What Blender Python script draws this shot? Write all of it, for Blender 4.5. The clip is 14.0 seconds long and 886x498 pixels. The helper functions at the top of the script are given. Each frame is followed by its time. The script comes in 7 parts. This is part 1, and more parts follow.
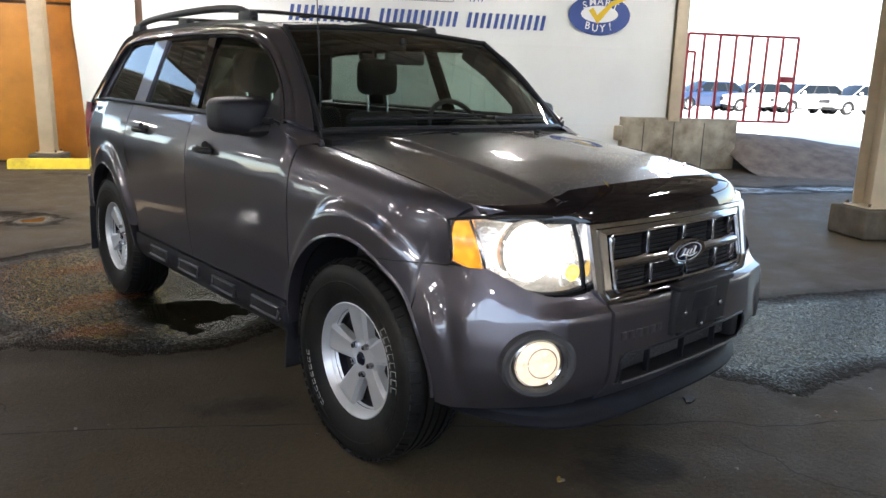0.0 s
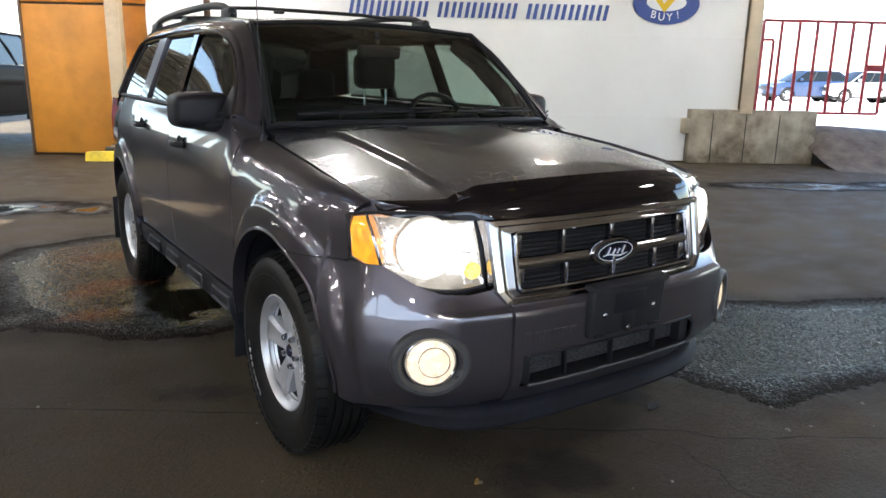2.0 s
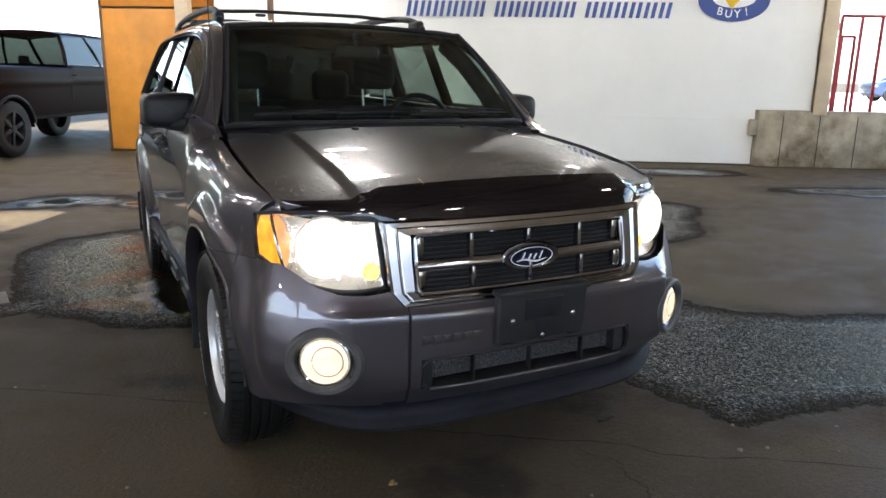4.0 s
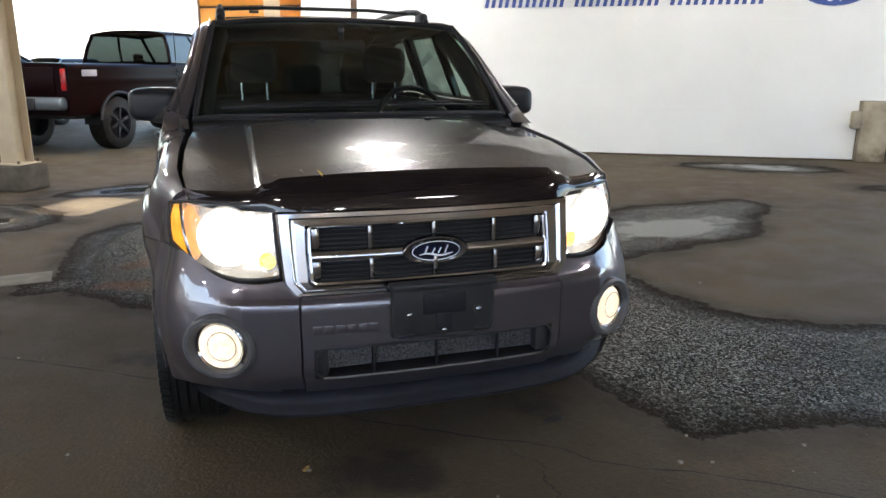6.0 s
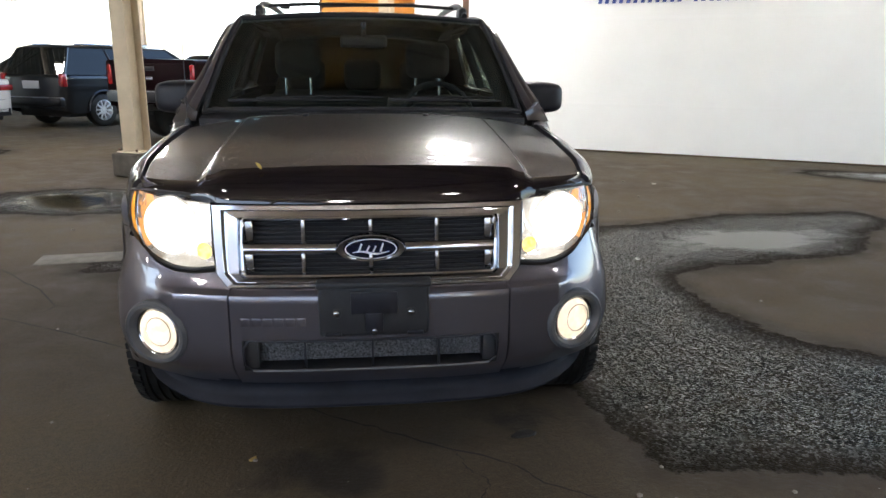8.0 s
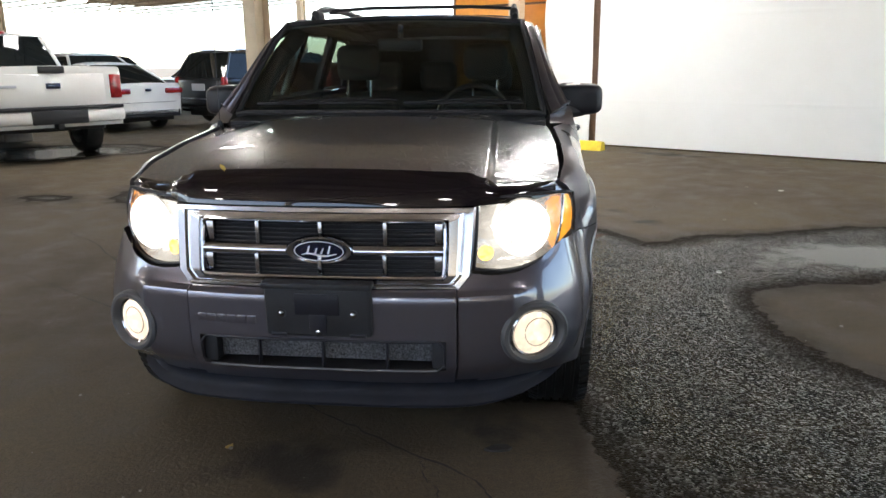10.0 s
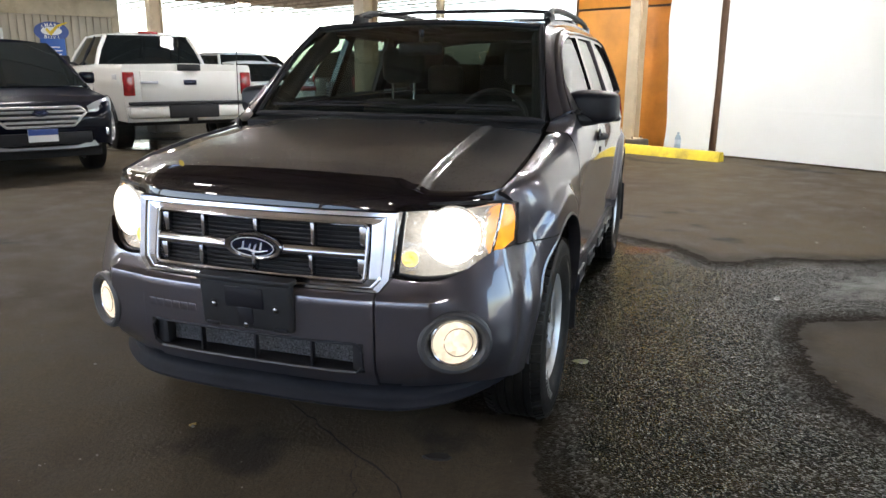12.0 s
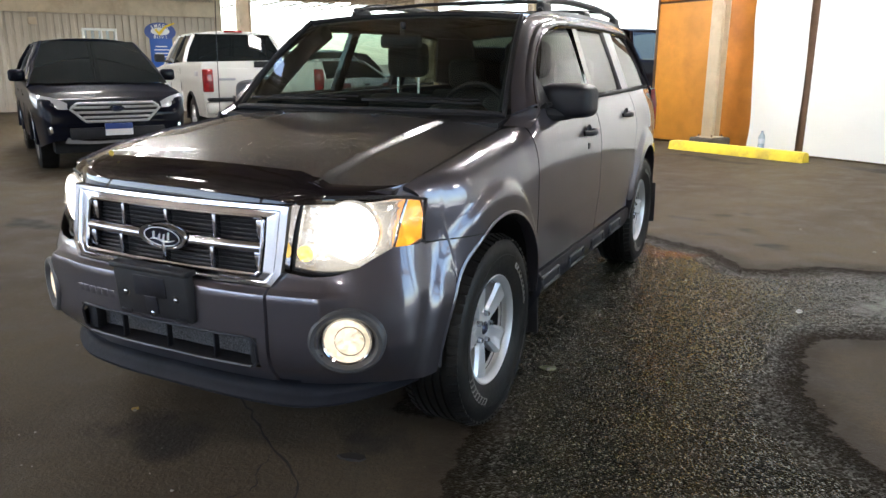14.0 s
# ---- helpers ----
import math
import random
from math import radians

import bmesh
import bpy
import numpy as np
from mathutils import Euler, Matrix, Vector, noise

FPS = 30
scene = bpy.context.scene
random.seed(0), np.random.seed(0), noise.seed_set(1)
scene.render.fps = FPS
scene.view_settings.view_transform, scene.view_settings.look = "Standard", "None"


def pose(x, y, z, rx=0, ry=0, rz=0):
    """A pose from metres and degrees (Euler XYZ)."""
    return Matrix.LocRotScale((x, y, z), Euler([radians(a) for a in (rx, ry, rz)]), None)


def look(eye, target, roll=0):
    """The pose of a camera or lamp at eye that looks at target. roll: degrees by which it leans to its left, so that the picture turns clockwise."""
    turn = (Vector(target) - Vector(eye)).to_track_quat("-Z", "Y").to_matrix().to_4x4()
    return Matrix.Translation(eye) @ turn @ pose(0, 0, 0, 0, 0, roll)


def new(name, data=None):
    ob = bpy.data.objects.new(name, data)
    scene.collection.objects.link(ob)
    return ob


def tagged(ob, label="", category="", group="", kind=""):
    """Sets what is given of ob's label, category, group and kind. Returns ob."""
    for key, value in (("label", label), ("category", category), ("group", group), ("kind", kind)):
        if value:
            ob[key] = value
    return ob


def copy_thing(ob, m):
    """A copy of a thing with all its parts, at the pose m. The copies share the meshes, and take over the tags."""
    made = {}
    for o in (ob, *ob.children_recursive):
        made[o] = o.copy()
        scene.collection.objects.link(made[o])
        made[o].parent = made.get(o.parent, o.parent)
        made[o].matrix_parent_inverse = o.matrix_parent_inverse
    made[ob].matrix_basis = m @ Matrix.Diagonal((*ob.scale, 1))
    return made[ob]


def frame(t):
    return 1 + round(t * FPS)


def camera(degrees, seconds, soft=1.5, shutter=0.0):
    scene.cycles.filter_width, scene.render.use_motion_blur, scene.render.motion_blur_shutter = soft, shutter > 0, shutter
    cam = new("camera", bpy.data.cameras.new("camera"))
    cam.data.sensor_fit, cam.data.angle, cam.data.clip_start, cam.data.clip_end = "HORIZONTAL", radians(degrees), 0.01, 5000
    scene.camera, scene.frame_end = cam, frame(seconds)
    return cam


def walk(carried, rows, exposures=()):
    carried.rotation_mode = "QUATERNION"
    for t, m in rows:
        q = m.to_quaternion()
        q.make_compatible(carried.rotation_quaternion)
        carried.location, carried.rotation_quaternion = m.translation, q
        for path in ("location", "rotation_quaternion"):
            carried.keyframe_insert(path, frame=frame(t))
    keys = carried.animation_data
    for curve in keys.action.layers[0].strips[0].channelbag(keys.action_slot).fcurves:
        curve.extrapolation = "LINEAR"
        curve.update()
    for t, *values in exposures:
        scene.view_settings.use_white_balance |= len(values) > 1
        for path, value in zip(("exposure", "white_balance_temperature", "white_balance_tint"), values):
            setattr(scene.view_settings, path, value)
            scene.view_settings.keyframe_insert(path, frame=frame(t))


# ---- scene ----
cam = camera(63.1, 14.0)
PATH = [
    (0, (-2.229, -2.022, 1.315), (-0.942, -0.554, 0.878), 1.6),
    (0.5, (-2.125, -2.107, 1.322), (-0.885, -0.603, 0.875), 1.3),
    (1, (-2.024, -2.174, 1.332), (-0.824, -0.64, 0.877), 1.2),
    (1.5, (-1.883, -2.273, 1.333), (-0.743, -0.694, 0.879), 0.8),
    (2, (-1.749, -2.349, 1.328), (-0.663, -0.733, 0.868), 1.0),
    (2.5, (-1.643, -2.429, 1.336), (-0.608, -0.781, 0.873), 1.1),
    (3, (-1.528, -2.5, 1.325), (-0.541, -0.82, 0.871), 1.0),
    (3.5, (-1.394, -2.557, 1.328), (-0.458, -0.849, 0.873), 0.8),
    (4, (-1.268, -2.624, 1.343), (-0.386, -0.89, 0.878), 0.9),
    (4.2, (-1.208, -2.652, 1.341), (-0.352, -0.904, 0.878), 0.6),
    (6.3, (-0.556, -2.886, 1.346), (-0.019, -1.022, 0.86), 0.4),
    (6.5, (-0.49, -2.896, 1.343), (0.009, -1.021, 0.858), 0.5),
    (7, (-0.287, -2.929, 1.344), (0.097, -1.028, 0.854), -0.1),
    (7.5, (-0.142, -2.934, 1.336), (0.154, -1.017, 0.848), -0.1),
    (8, (-0.024, -2.911, 1.332), (0.196, -0.985, 0.841), 0.4),
    (8.2, (-0.001, -2.911, 1.343), (0.215, -0.987, 0.841), 0.2),
    (10.3, (0.742, -2.852, 1.345), (0.455, -0.934, 0.856), -0.0),
    (10.5, (0.809, -2.825, 1.327), (0.486, -0.911, 0.843), 0.4),
    (11, (0.964, -2.78, 1.336), (0.55, -0.884, 0.854), 0.7),
    (11.5, (1.126, -2.758, 1.353), (0.615, -0.886, 0.868), 0.7),
    (12, (1.295, -2.725, 1.357), (0.692, -0.882, 0.869), 0.4),
    (12.5, (1.459, -2.658, 1.349), (0.773, -0.844, 0.859), -0.0),
    (13, (1.584, -2.57, 1.343), (0.837, -0.782, 0.85), 0.1),
    (13.5, (1.724, -2.474, 1.337), (0.914, -0.714, 0.841), -0.0),
    (14, (1.855, -2.407, 1.338), (0.99, -0.674, 0.842), 0.1),
]
walk(cam, [(t, look(eye, target, roll)) for t, eye, target, roll in PATH],
     exposures=[(0, 2.48), (2.5, 2.50), (4.2, 2.56), (7, 2.74), (10.3, 2.68), (12, 2.68), (14, 2.78)])

# ---- world and light ----
SUN_EL, SUN_AZ = radians(50), radians(212)      # azimuth from +x towards +y of where the sun stands
SUN_DIR = Vector((math.cos(SUN_EL) * math.cos(SUN_AZ), math.cos(SUN_EL) * math.sin(SUN_AZ), math.sin(SUN_EL)))
world = bpy.data.worlds.new("sky")
scene.world = world
world.use_nodes = True
wn = world.node_tree.nodes
sky = wn.new("ShaderNodeTexSky")
sky.sky_type, sky.sun_disc = "NISHITA", False
sky.sun_elevation, sky.sun_rotation = SUN_EL, radians(90) - SUN_AZ
sky.dust_density, sky.air_density, sky.ozone_density = 1.2, 1.0, 1.0
world.node_tree.links.new(sky.outputs[0], wn["Background"].inputs[0])
wn["Background"].inputs[1].default_value = 0.15
sun = new("sun", bpy.data.lights.new("sun", "SUN"))
sun.data.energy, sun.data.angle, sun.data.color = 4.6, radians(0.6), (1.0, 0.95, 0.88)
sun.matrix_world = look(SUN_DIR * 40, (0, 0, 0))

# ---- frame of the building: u runs along the banner wall, v runs outwards through it ----
U = Vector((0.8575, -0.5145, 0))
V = Vector((0.5145, 0.8575, 0))
W0 = Vector((2.03, 9.62, 0))
WANG = math.degrees(math.atan2(U.y, U.x))


def at_wall(s, out=0.0, z=0.0):
    """A place s metres along the wall line from its slit, out metres outwards."""
    return W0 + U * s + V * out + Vector((0, 0, z))


# ---- materials ----
def mat(name, base=(0.5, 0.5, 0.5), rough=0.5, metal=0.0, coat=0.0, spec=0.5):
    m = bpy.data.materials.new(name)
    m.use_nodes = True
    b = m.node_tree.nodes["Principled BSDF"]
    b.inputs["Base Color"].default_value = (*base, 1)
    b.inputs["Roughness"].default_value = rough
    b.inputs["Metallic"].default_value = metal
    b.inputs["Coat Weight"].default_value = coat
    b.inputs["Coat Roughness"].default_value = 0.03
    b.inputs["Specular IOR Level"].default_value = spec
    return m


class Net:
    """Short hand for building node trees."""

    def __init__(self, m):
        self.t = m.node_tree
        self.b = self.t.nodes.get("Principled BSDF")

    def add(self, kind, **sets):
        n = self.t.nodes.new(kind)
        for k, v in sets.items():
            if k in n.inputs:
                n.inputs[k].default_value = v
        return n

    def link(self, a, b):
        self.t.links.new(a, b)

    def val(self, sock, v):
        if isinstance(v, (int, float, tuple)):
            sock.default_value = v
        else:
            self.link(v, sock)

    def math(self, op, a, b=0.0, c=0.0, clamp=False):
        n = self.t.nodes.new("ShaderNodeMath")
        n.operation, n.use_clamp = op, clamp
        for s, v in zip(n.inputs, (a, b, c)):
            self.val(s, v)
        return n.outputs[0]

    def noise(self, vec, scale, detail=4.0, rough=0.55, dist=0.0):
        n = self.add("ShaderNodeTexNoise")
        n.inputs["Scale"].default_value, n.inputs["Detail"].default_value = scale, detail
        n.inputs["Roughness"].default_value, n.inputs["Distortion"].default_value = rough, dist
        if vec is not None:
            self.link(vec, n.inputs["Vector"])
        return n

    def ramp(self, fac, stops):
        n = self.add("ShaderNodeValToRGB")
        e = n.color_ramp.elements
        while len(e) < len(stops):
            e.new(0.5)
        for el, (p, c) in zip(e, stops):
            el.position = p
            el.color = (*c, 1) if isinstance(c, tuple) else (c, c, c, 1)
        self.link(fac, n.inputs[0])
        return n.outputs[0]

    def mix(self, fac, a, b, kind="MIX"):
        n = self.add("ShaderNodeMix")
        n.data_type, n.blend_type = "RGBA", kind
        for s, v in ((n.inputs[0], fac), (n.inputs[6], a), (n.inputs[7], b)):
            if isinstance(v, tuple):
                s.default_value = (*v, 1)
            else:
                self.val(s, v)
        return n.outputs[2]

    def bump(self, height, strength=0.3, dist=0.01, normal=None):
        n = self.add("ShaderNodeBump")
        n.inputs["Strength"].default_value, n.inputs["Distance"].default_value = strength, dist
        self.link(height, n.inputs["Height"])
        if normal is not None:
            self.link(normal, n.inputs["Normal"])
        return n.outputs[0]


def coords(net):
    """Object-space coordinates in metres."""
    return net.add("ShaderNodeTexCoord").outputs["Object"]


def worn(name, base, rough=0.6, var=0.25, scale=6.0, bump=0.15, metal=0.0, fine=90.0, coat=0.0, dirt=None):
    """A plain surface with variation at two scales."""
    m = mat(name, base, rough, metal, coat)
    n = Net(m)
    co = coords(n)
    a, b = n.noise(co, scale, 5.0), n.noise(co, fine, 3.0)
    lo, hi = tuple(c * (1 - var) for c in base), tuple(min(1, c * (1 + var)) for c in base)
    col = n.ramp(a.outputs[0], [(0.3, lo), (0.7, hi)])
    if dirt:
        d = n.noise(co, scale * 0.35, 6.0, 0.65)
        col = n.mix(n.ramp(d.outputs[0], [(0.52, 0.0), (0.68, 1.0)]), col, dirt)
    n.link(col, n.b.inputs["Base Color"])
    r = n.math("MULTIPLY_ADD", b.outputs[0], 0.25, rough - 0.12)
    n.link(r, n.b.inputs["Roughness"])
    if bump:
        n.link(n.bump(b.outputs[0], bump, 0.004), n.b.inputs["Normal"])
    return m


def glowing(name, color, strength):
    m = mat(name, color, 0.4)
    b = m.node_tree.nodes["Principled BSDF"]
    b.inputs["Emission Color"].default_value = (*color, 1)
    b.inputs["Emission Strength"].default_value = strength
    return m


def glass(name, tint=(0.9, 0.95, 0.93), rough=0.0):
    """Thin automotive glass: a clear sheet that also mirrors at grazing angles."""
    m = bpy.data.materials.new(name)
    m.use_nodes = True
    t = m.node_tree
    t.nodes.clear()
    out, mix = t.nodes.new("ShaderNodeOutputMaterial"), t.nodes.new("ShaderNodeMixShader")
    tr, gl, fr = t.nodes.new("ShaderNodeBsdfTransparent"), t.nodes.new("ShaderNodeBsdfGlossy"), t.nodes.new("ShaderNodeLayerWeight")
    tr.inputs[0].default_value = (*tint, 1)
    gl.inputs["Roughness"].default_value = rough
    fr.inputs[0].default_value = 0.5
    pw, ad = t.nodes.new("ShaderNodeMath"), t.nodes.new("ShaderNodeMath")
    pw.operation, ad.operation = "POWER", "MULTIPLY_ADD"
    pw.inputs[1].default_value, ad.inputs[1].default_value, ad.inputs[2].default_value = 4.0, 0.9, 0.045
    t.links.new(fr.outputs["Facing"], pw.inputs[0])
    t.links.new(pw.outputs[0], ad.inputs[0])
    t.links.new(ad.outputs[0], mix.inputs[0])
    t.links.new(tr.outputs[0], mix.inputs[1])
    t.links.new(gl.outputs[0], mix.inputs[2])
    t.links.new(mix.outputs[0], out.inputs[0])
    return m


def floor_material():
    """Old asphalt under a film of dried mud, with wet patches of their own outline."""
    m = mat("asphalt_floor", (0.1, 0.09, 0.08), 0.8)
    n = Net(m)
    co = coords(n)
    sep = n.add("ShaderNodeSeparateXYZ")
    warp = n.noise(co, 1.3, 5.0, 0.6)
    warp2 = n.noise(co, 7.0, 3.0, 0.6)
    wsep = n.add("ShaderNodeSeparateColor")
    n.link(warp.outputs["Color"], wsep.inputs[0])
    n.link(co, sep.inputs[0])
    edge = n.math("MULTIPLY_ADD", warp2.outputs[0], 0.10, -0.05)
    x = n.math("ADD", sep.outputs[0], n.math("MULTIPLY_ADD", wsep.outputs[0], 0.7, -0.35))
    y = n.math("ADD", sep.outputs[1], n.math("MULTIPLY_ADD", wsep.outputs[1], 0.7, -0.35))

    def blob(cx, cy, rx, ry, turn=0.0):
        c, s = math.cos(radians(turn)), math.sin(radians(turn))
        dx, dy = n.math("SUBTRACT", x, cx), n.math("SUBTRACT", y, cy)
        a = n.math("DIVIDE", n.math("ADD", n.math("MULTIPLY", dx, c), n.math("MULTIPLY", dy, s)), rx)
        b = n.math("DIVIDE", n.math("SUBTRACT", n.math("MULTIPLY", dy, c), n.math("MULTIPLY", dx, s)), ry)
        d = n.math("SQRT", n.math("ADD", n.math("MULTIPLY", a, a), n.math("MULTIPLY", b, b)))
        return n.math("MULTIPLY", n.math("SUBTRACT", 1.0, d), min(rx, ry))

    def union(blobs):
        v = blob(*blobs[0])
        for bl in blobs[1:]:
            v = n.math("MAXIMUM", v, blob(*bl))
        return n.math("ADD", v, edge)

    at = n.add("ShaderNodeAttribute")
    at.attribute_name = "wet_edge"
    ragged = n.noise(co, 16.0, 5.0, 0.65)
    near = n.math("ADD", at.outputs["Fac"], n.math("MULTIPLY_ADD", ragged.outputs[0], 0.16, -0.08))
    near = n.math("ADD", near, n.math("MULTIPLY_ADD", warp.outputs[0], 0.44, -0.22))
    wet_v = n.math("MAXIMUM", union(WET), near)
    film_v = union(FILM)
    wet = n.ramp(n.math("MULTIPLY_ADD", wet_v, 8.0, 0.5), [(0.40, 0.0), (0.58, 1.0)])
    torn = n.noise(co, 3.2, 5.0, 0.62)
    film = n.ramp(n.math("ADD", n.math("MULTIPLY_ADD", film_v, 2.6, 0.35), n.math("MULTIPLY_ADD", torn.outputs[0], 1.8, -0.9)), [(0.25, 0.0), (0.75, 1.0)])
    rust_v = union(RUST)
    rust = n.ramp(n.math("MULTIPLY_ADD", rust_v, 5.0, 0.5), [(0.2, 0.0), (0.9, 1.0)])
    big, mid, fine = n.noise(co, 0.45, 6.0, 0.6), n.noise(co, 3.5, 6.0, 0.62), n.noise(co, 45.0, 4.0, 0.6)
    dust = n.ramp(mid.outputs[0], [(0.30, (0.062, 0.047, 0.027)), (0.52, (0.108, 0.085, 0.050)), (0.72, (0.150, 0.120, 0.074))])
    dust = n.mix(n.ramp(big.outputs[0], [(0.40, 0.0), (0.60, 0.75)]), dust, (0.064, 0.048, 0.033))
    dust = n.mix(n.ramp(fine.outputs[0], [(0.35, 0.3), (0.6, 0.0)]), dust, (0.030, 0.024, 0.019))
    stones = n.add("ShaderNodeTexVoronoi")
    stones.inputs["Scale"].default_value = 100.0
    n.link(co, stones.inputs["Vector"])
    sdist, scol = stones.outputs["Distance"], stones.outputs["Color"]
    damp = n.mix(n.ramp(scol, [(0.2, 0.0), (0.9, 1.0)]), (0.0025, 0.0026, 0.0020), (0.023, 0.024, 0.015))
    damp = n.mix(n.ramp(mid.outputs[0], [(0.42, 0.0), (0.66, 0.5)]), damp, (0.040, 0.028, 0.013))
    band = n.ramp(n.math("MULTIPLY", wet_v, 3.0), [(0.10, 0.85), (0.80, 0.0)])
    damp = n.mix(band, damp, (0.016, 0.011, 0.007))
    damp = n.mix(rust, damp, (0.11, 0.03, 0.008))
    speck = n.noise(co, 240.0, 2.0, 0.7)
    grit = n.noise(co, 95.0, 3.0, 0.7)
    dust = n.mix(n.ramp(speck.outputs[0], [(0.48, 0.0), (0.64, 0.85)]), dust, (0.020, 0.016, 0.012))
    dust = n.mix(n.ramp(grit.outputs[0], [(0.60, 0.0), (0.74, 0.6)]), dust, (0.15, 0.125, 0.095))
    stain = n.ramp(n.math("MULTIPLY_ADD", union(STAIN), 9.0, 0.5), [(0.2, 0.0), (0.9, 0.8)])
    dust = n.mix(stain, dust, (0.016, 0.014, 0.013))
    fringe = n.ramp(n.math("MULTIPLY_ADD", wet_v, 4.0, 0.8), [(0.0, 0.0), (0.55, 0.75)])
    dust = n.mix(fringe, dust, (0.034, 0.025, 0.017))
    col = n.mix(wet, dust, damp)
    n.link(col, n.b.inputs["Base Color"])
    wrough = n.mix(film, n.ramp(scol, [(0.1, 0.36), (0.5, 0.20), (0.85, 0.10)]), (0.05, 0.05, 0.05))
    drough = n.ramp(mid.outputs[0], [(0.35, 0.55), (0.7, 0.85)])
    wrough = n.mix(band, wrough, (0.8, 0.8, 0.8))
    n.link(n.mix(wet, drough, wrough), n.b.inputs["Roughness"])
    clump = n.add("ShaderNodeTexVoronoi")
    clump.inputs["Scale"].default_value = 42.0
    n.link(co, clump.inputs["Vector"])
    lumps = n.math("ADD", n.math("SUBTRACT", 0.55, sdist), n.math("MULTIPLY", n.math("SUBTRACT", 0.6, clump.outputs["Distance"]), 0.35))
    h_st = n.math("MULTIPLY", lumps, n.math("MULTIPLY", wet, n.math("SUBTRACT", 1.0, n.math("MULTIPLY", film, 0.97))))
    bmp = n.bump(h_st, 1.0, 0.0070)
    dryh = n.math("MULTIPLY", n.math("ADD", n.math("ADD", fine.outputs[0], mid.outputs[0]), n.math("MULTIPLY", grit.outputs[0], 0.7)), n.math("SUBTRACT", 1.0, wet))
    n.link(n.bump(dryh, 0.7, 0.006, bmp), n.b.inputs["Normal"])
    glint = n.ramp(scol, [(0.30, 0.015), (0.58, 0.09), (0.84, 0.78)])
    glint = n.mix(band, glint, (0.03, 0.03, 0.03))
    glint = n.mix(film, glint, (0.5, 0.5, 0.5))
    n.link(n.mix(wet, (0.16, 0.16, 0.16), glint), n.b.inputs["Specular IOR Level"])
    return m


# wet patches on the floor: centre x, y, radii, turn
WET = [(-0.75, 5.45, 0.32, 0.36, 0), (-1.5, 5.85, 0.8, 0.45, 0), (-2.9, 4.55, 1.0, 0.75, -35), (-1.6, 2.15, 0.32, 0.25, 0), (7.6, 3.0, 1.3, 0.42, -32),
       (6.7, 5.5, 1.1, 0.5, -31), (9.2, 2.2, 1.0, 0.35, -35), (-7.2, 8.2, 1.9, 1.2, 30), (-4.5, 4.2, 0.35, 0.2, 0)]
FILM = [(3.1, 2.4, 0.85, 0.34, 10), (-0.75, 5.45, 0.22, 0.28, 0), (-1.5, 5.85, 0.6, 0.3, 0), (7.6, 2.95, 1.0, 0.26, -32), (-0.62, 1.95, 0.35, 0.5, 0), (-7.0, 8.2, 1.3, 0.8, 30),
        (-2.9, 4.5, 0.7, 0.4, -35), (6.7, 5.5, 0.7, 0.25, -31), (9.2, 2.2, 0.7, 0.2, -35)]
RUST = [(-0.85, 3.4, 0.27, 0.15, 10), (-1.02, 2.55, 0.24, 0.11, 15), (-1.2, 1.95, 0.18, 0.10, 0), (1.08, 2.95, 0.18, 0.11, 0)]
STAIN = [(1.0, 4.2, 0.10, 0.05, 0), (1.2, 4.5, 0.09, 0.05, 20), (1.42, 4.7, 0.08, 0.05, 0), (1.22, 3.72, 0.12, 0.05, 10), (1.5, 4.05, 0.07, 0.05, 0), (1.73, 3.5, 0.10, 0.06, 0), (0.4, 9.0, 0.5, 0.14, -25), (2.9, 8.4, 0.6, 0.16, -30), (0.58, -0.36, 0.14, 0.07, -20), (-0.16, -0.66, 0.22, 0.13, 0), (-2.2, 5.6, 0.45, 0.12, 10), (-0.95, 0.62, 0.2, 0.06, -30), (-4.0, 1.5, 0.4, 0.12, 0), (0.9, 8.6, 0.5, 0.12, -20)]
# outline of the large wet patch that runs under the car
WET_EDGE = [(-1.75, 3.5), (-1.43, 4.0), (-0.9, 4.1), (-0.45, 4.2), (0.2, 3.6), (0.9, 3.35), (1.28, 3.12), (1.58, 2.75), (2.05, 3.06), (2.6, 3.05), (3.3, 3.42), (4.7, 3.42),
            (4.75, 2.95), (3.9, 2.2), (3.44, 1.8), (2.4, 1.68), (2.05, 1.45), (1.96, 1.2), (1.98, 0.75), (2.12, 0.34), (2.6, -0.02), (3.4, -0.36), (4.4, -0.7), (4.3, -1.5), (3.0, -1.25),
            (1.74, -0.95), (1.4, -0.85), (1.02, -0.78), (0.94, -0.45), (0.84, -0.1), (0.52, -0.12), (0.1, 0.5), (-0.3, 1.4), (-0.79, 1.24), (-1.15, 1.41), (-1.56, 1.8), (-1.72, 2.3)]

M_FLOOR = floor_material()
M_YARD = worn("yard_concrete", (0.68, 0.66, 0.63), 0.8, 0.12, 1.2, 0.2, fine=40)
M_CONC = worn("old_concrete", (0.34, 0.295, 0.22), 0.85, 0.4, 3.0, 0.5, fine=60, dirt=(0.11, 0.080, 0.045))
M_FOOT = worn("dirty_concrete_foot", (0.10, 0.085, 0.066), 0.85, 0.35, 5.0, 0.6, fine=50, dirt=(0.06, 0.05, 0.038))
M_SHEET = worn("white_banner_sheet", (0.80, 0.81, 0.79), 0.42, 0.04, 0.8, 0.05, fine=30)
M_ORANGE = worn("orange_plywood", (0.62, 0.26, 0.035), 0.5, 0.16, 2.2, 0.12, fine=50, dirt=(0.48, 0.19, 0.03))
M_ORANGE2 = worn("orange_stained_plywood", (0.54, 0.205, 0.028), 0.5, 0.25, 2.2, 0.12, fine=50)
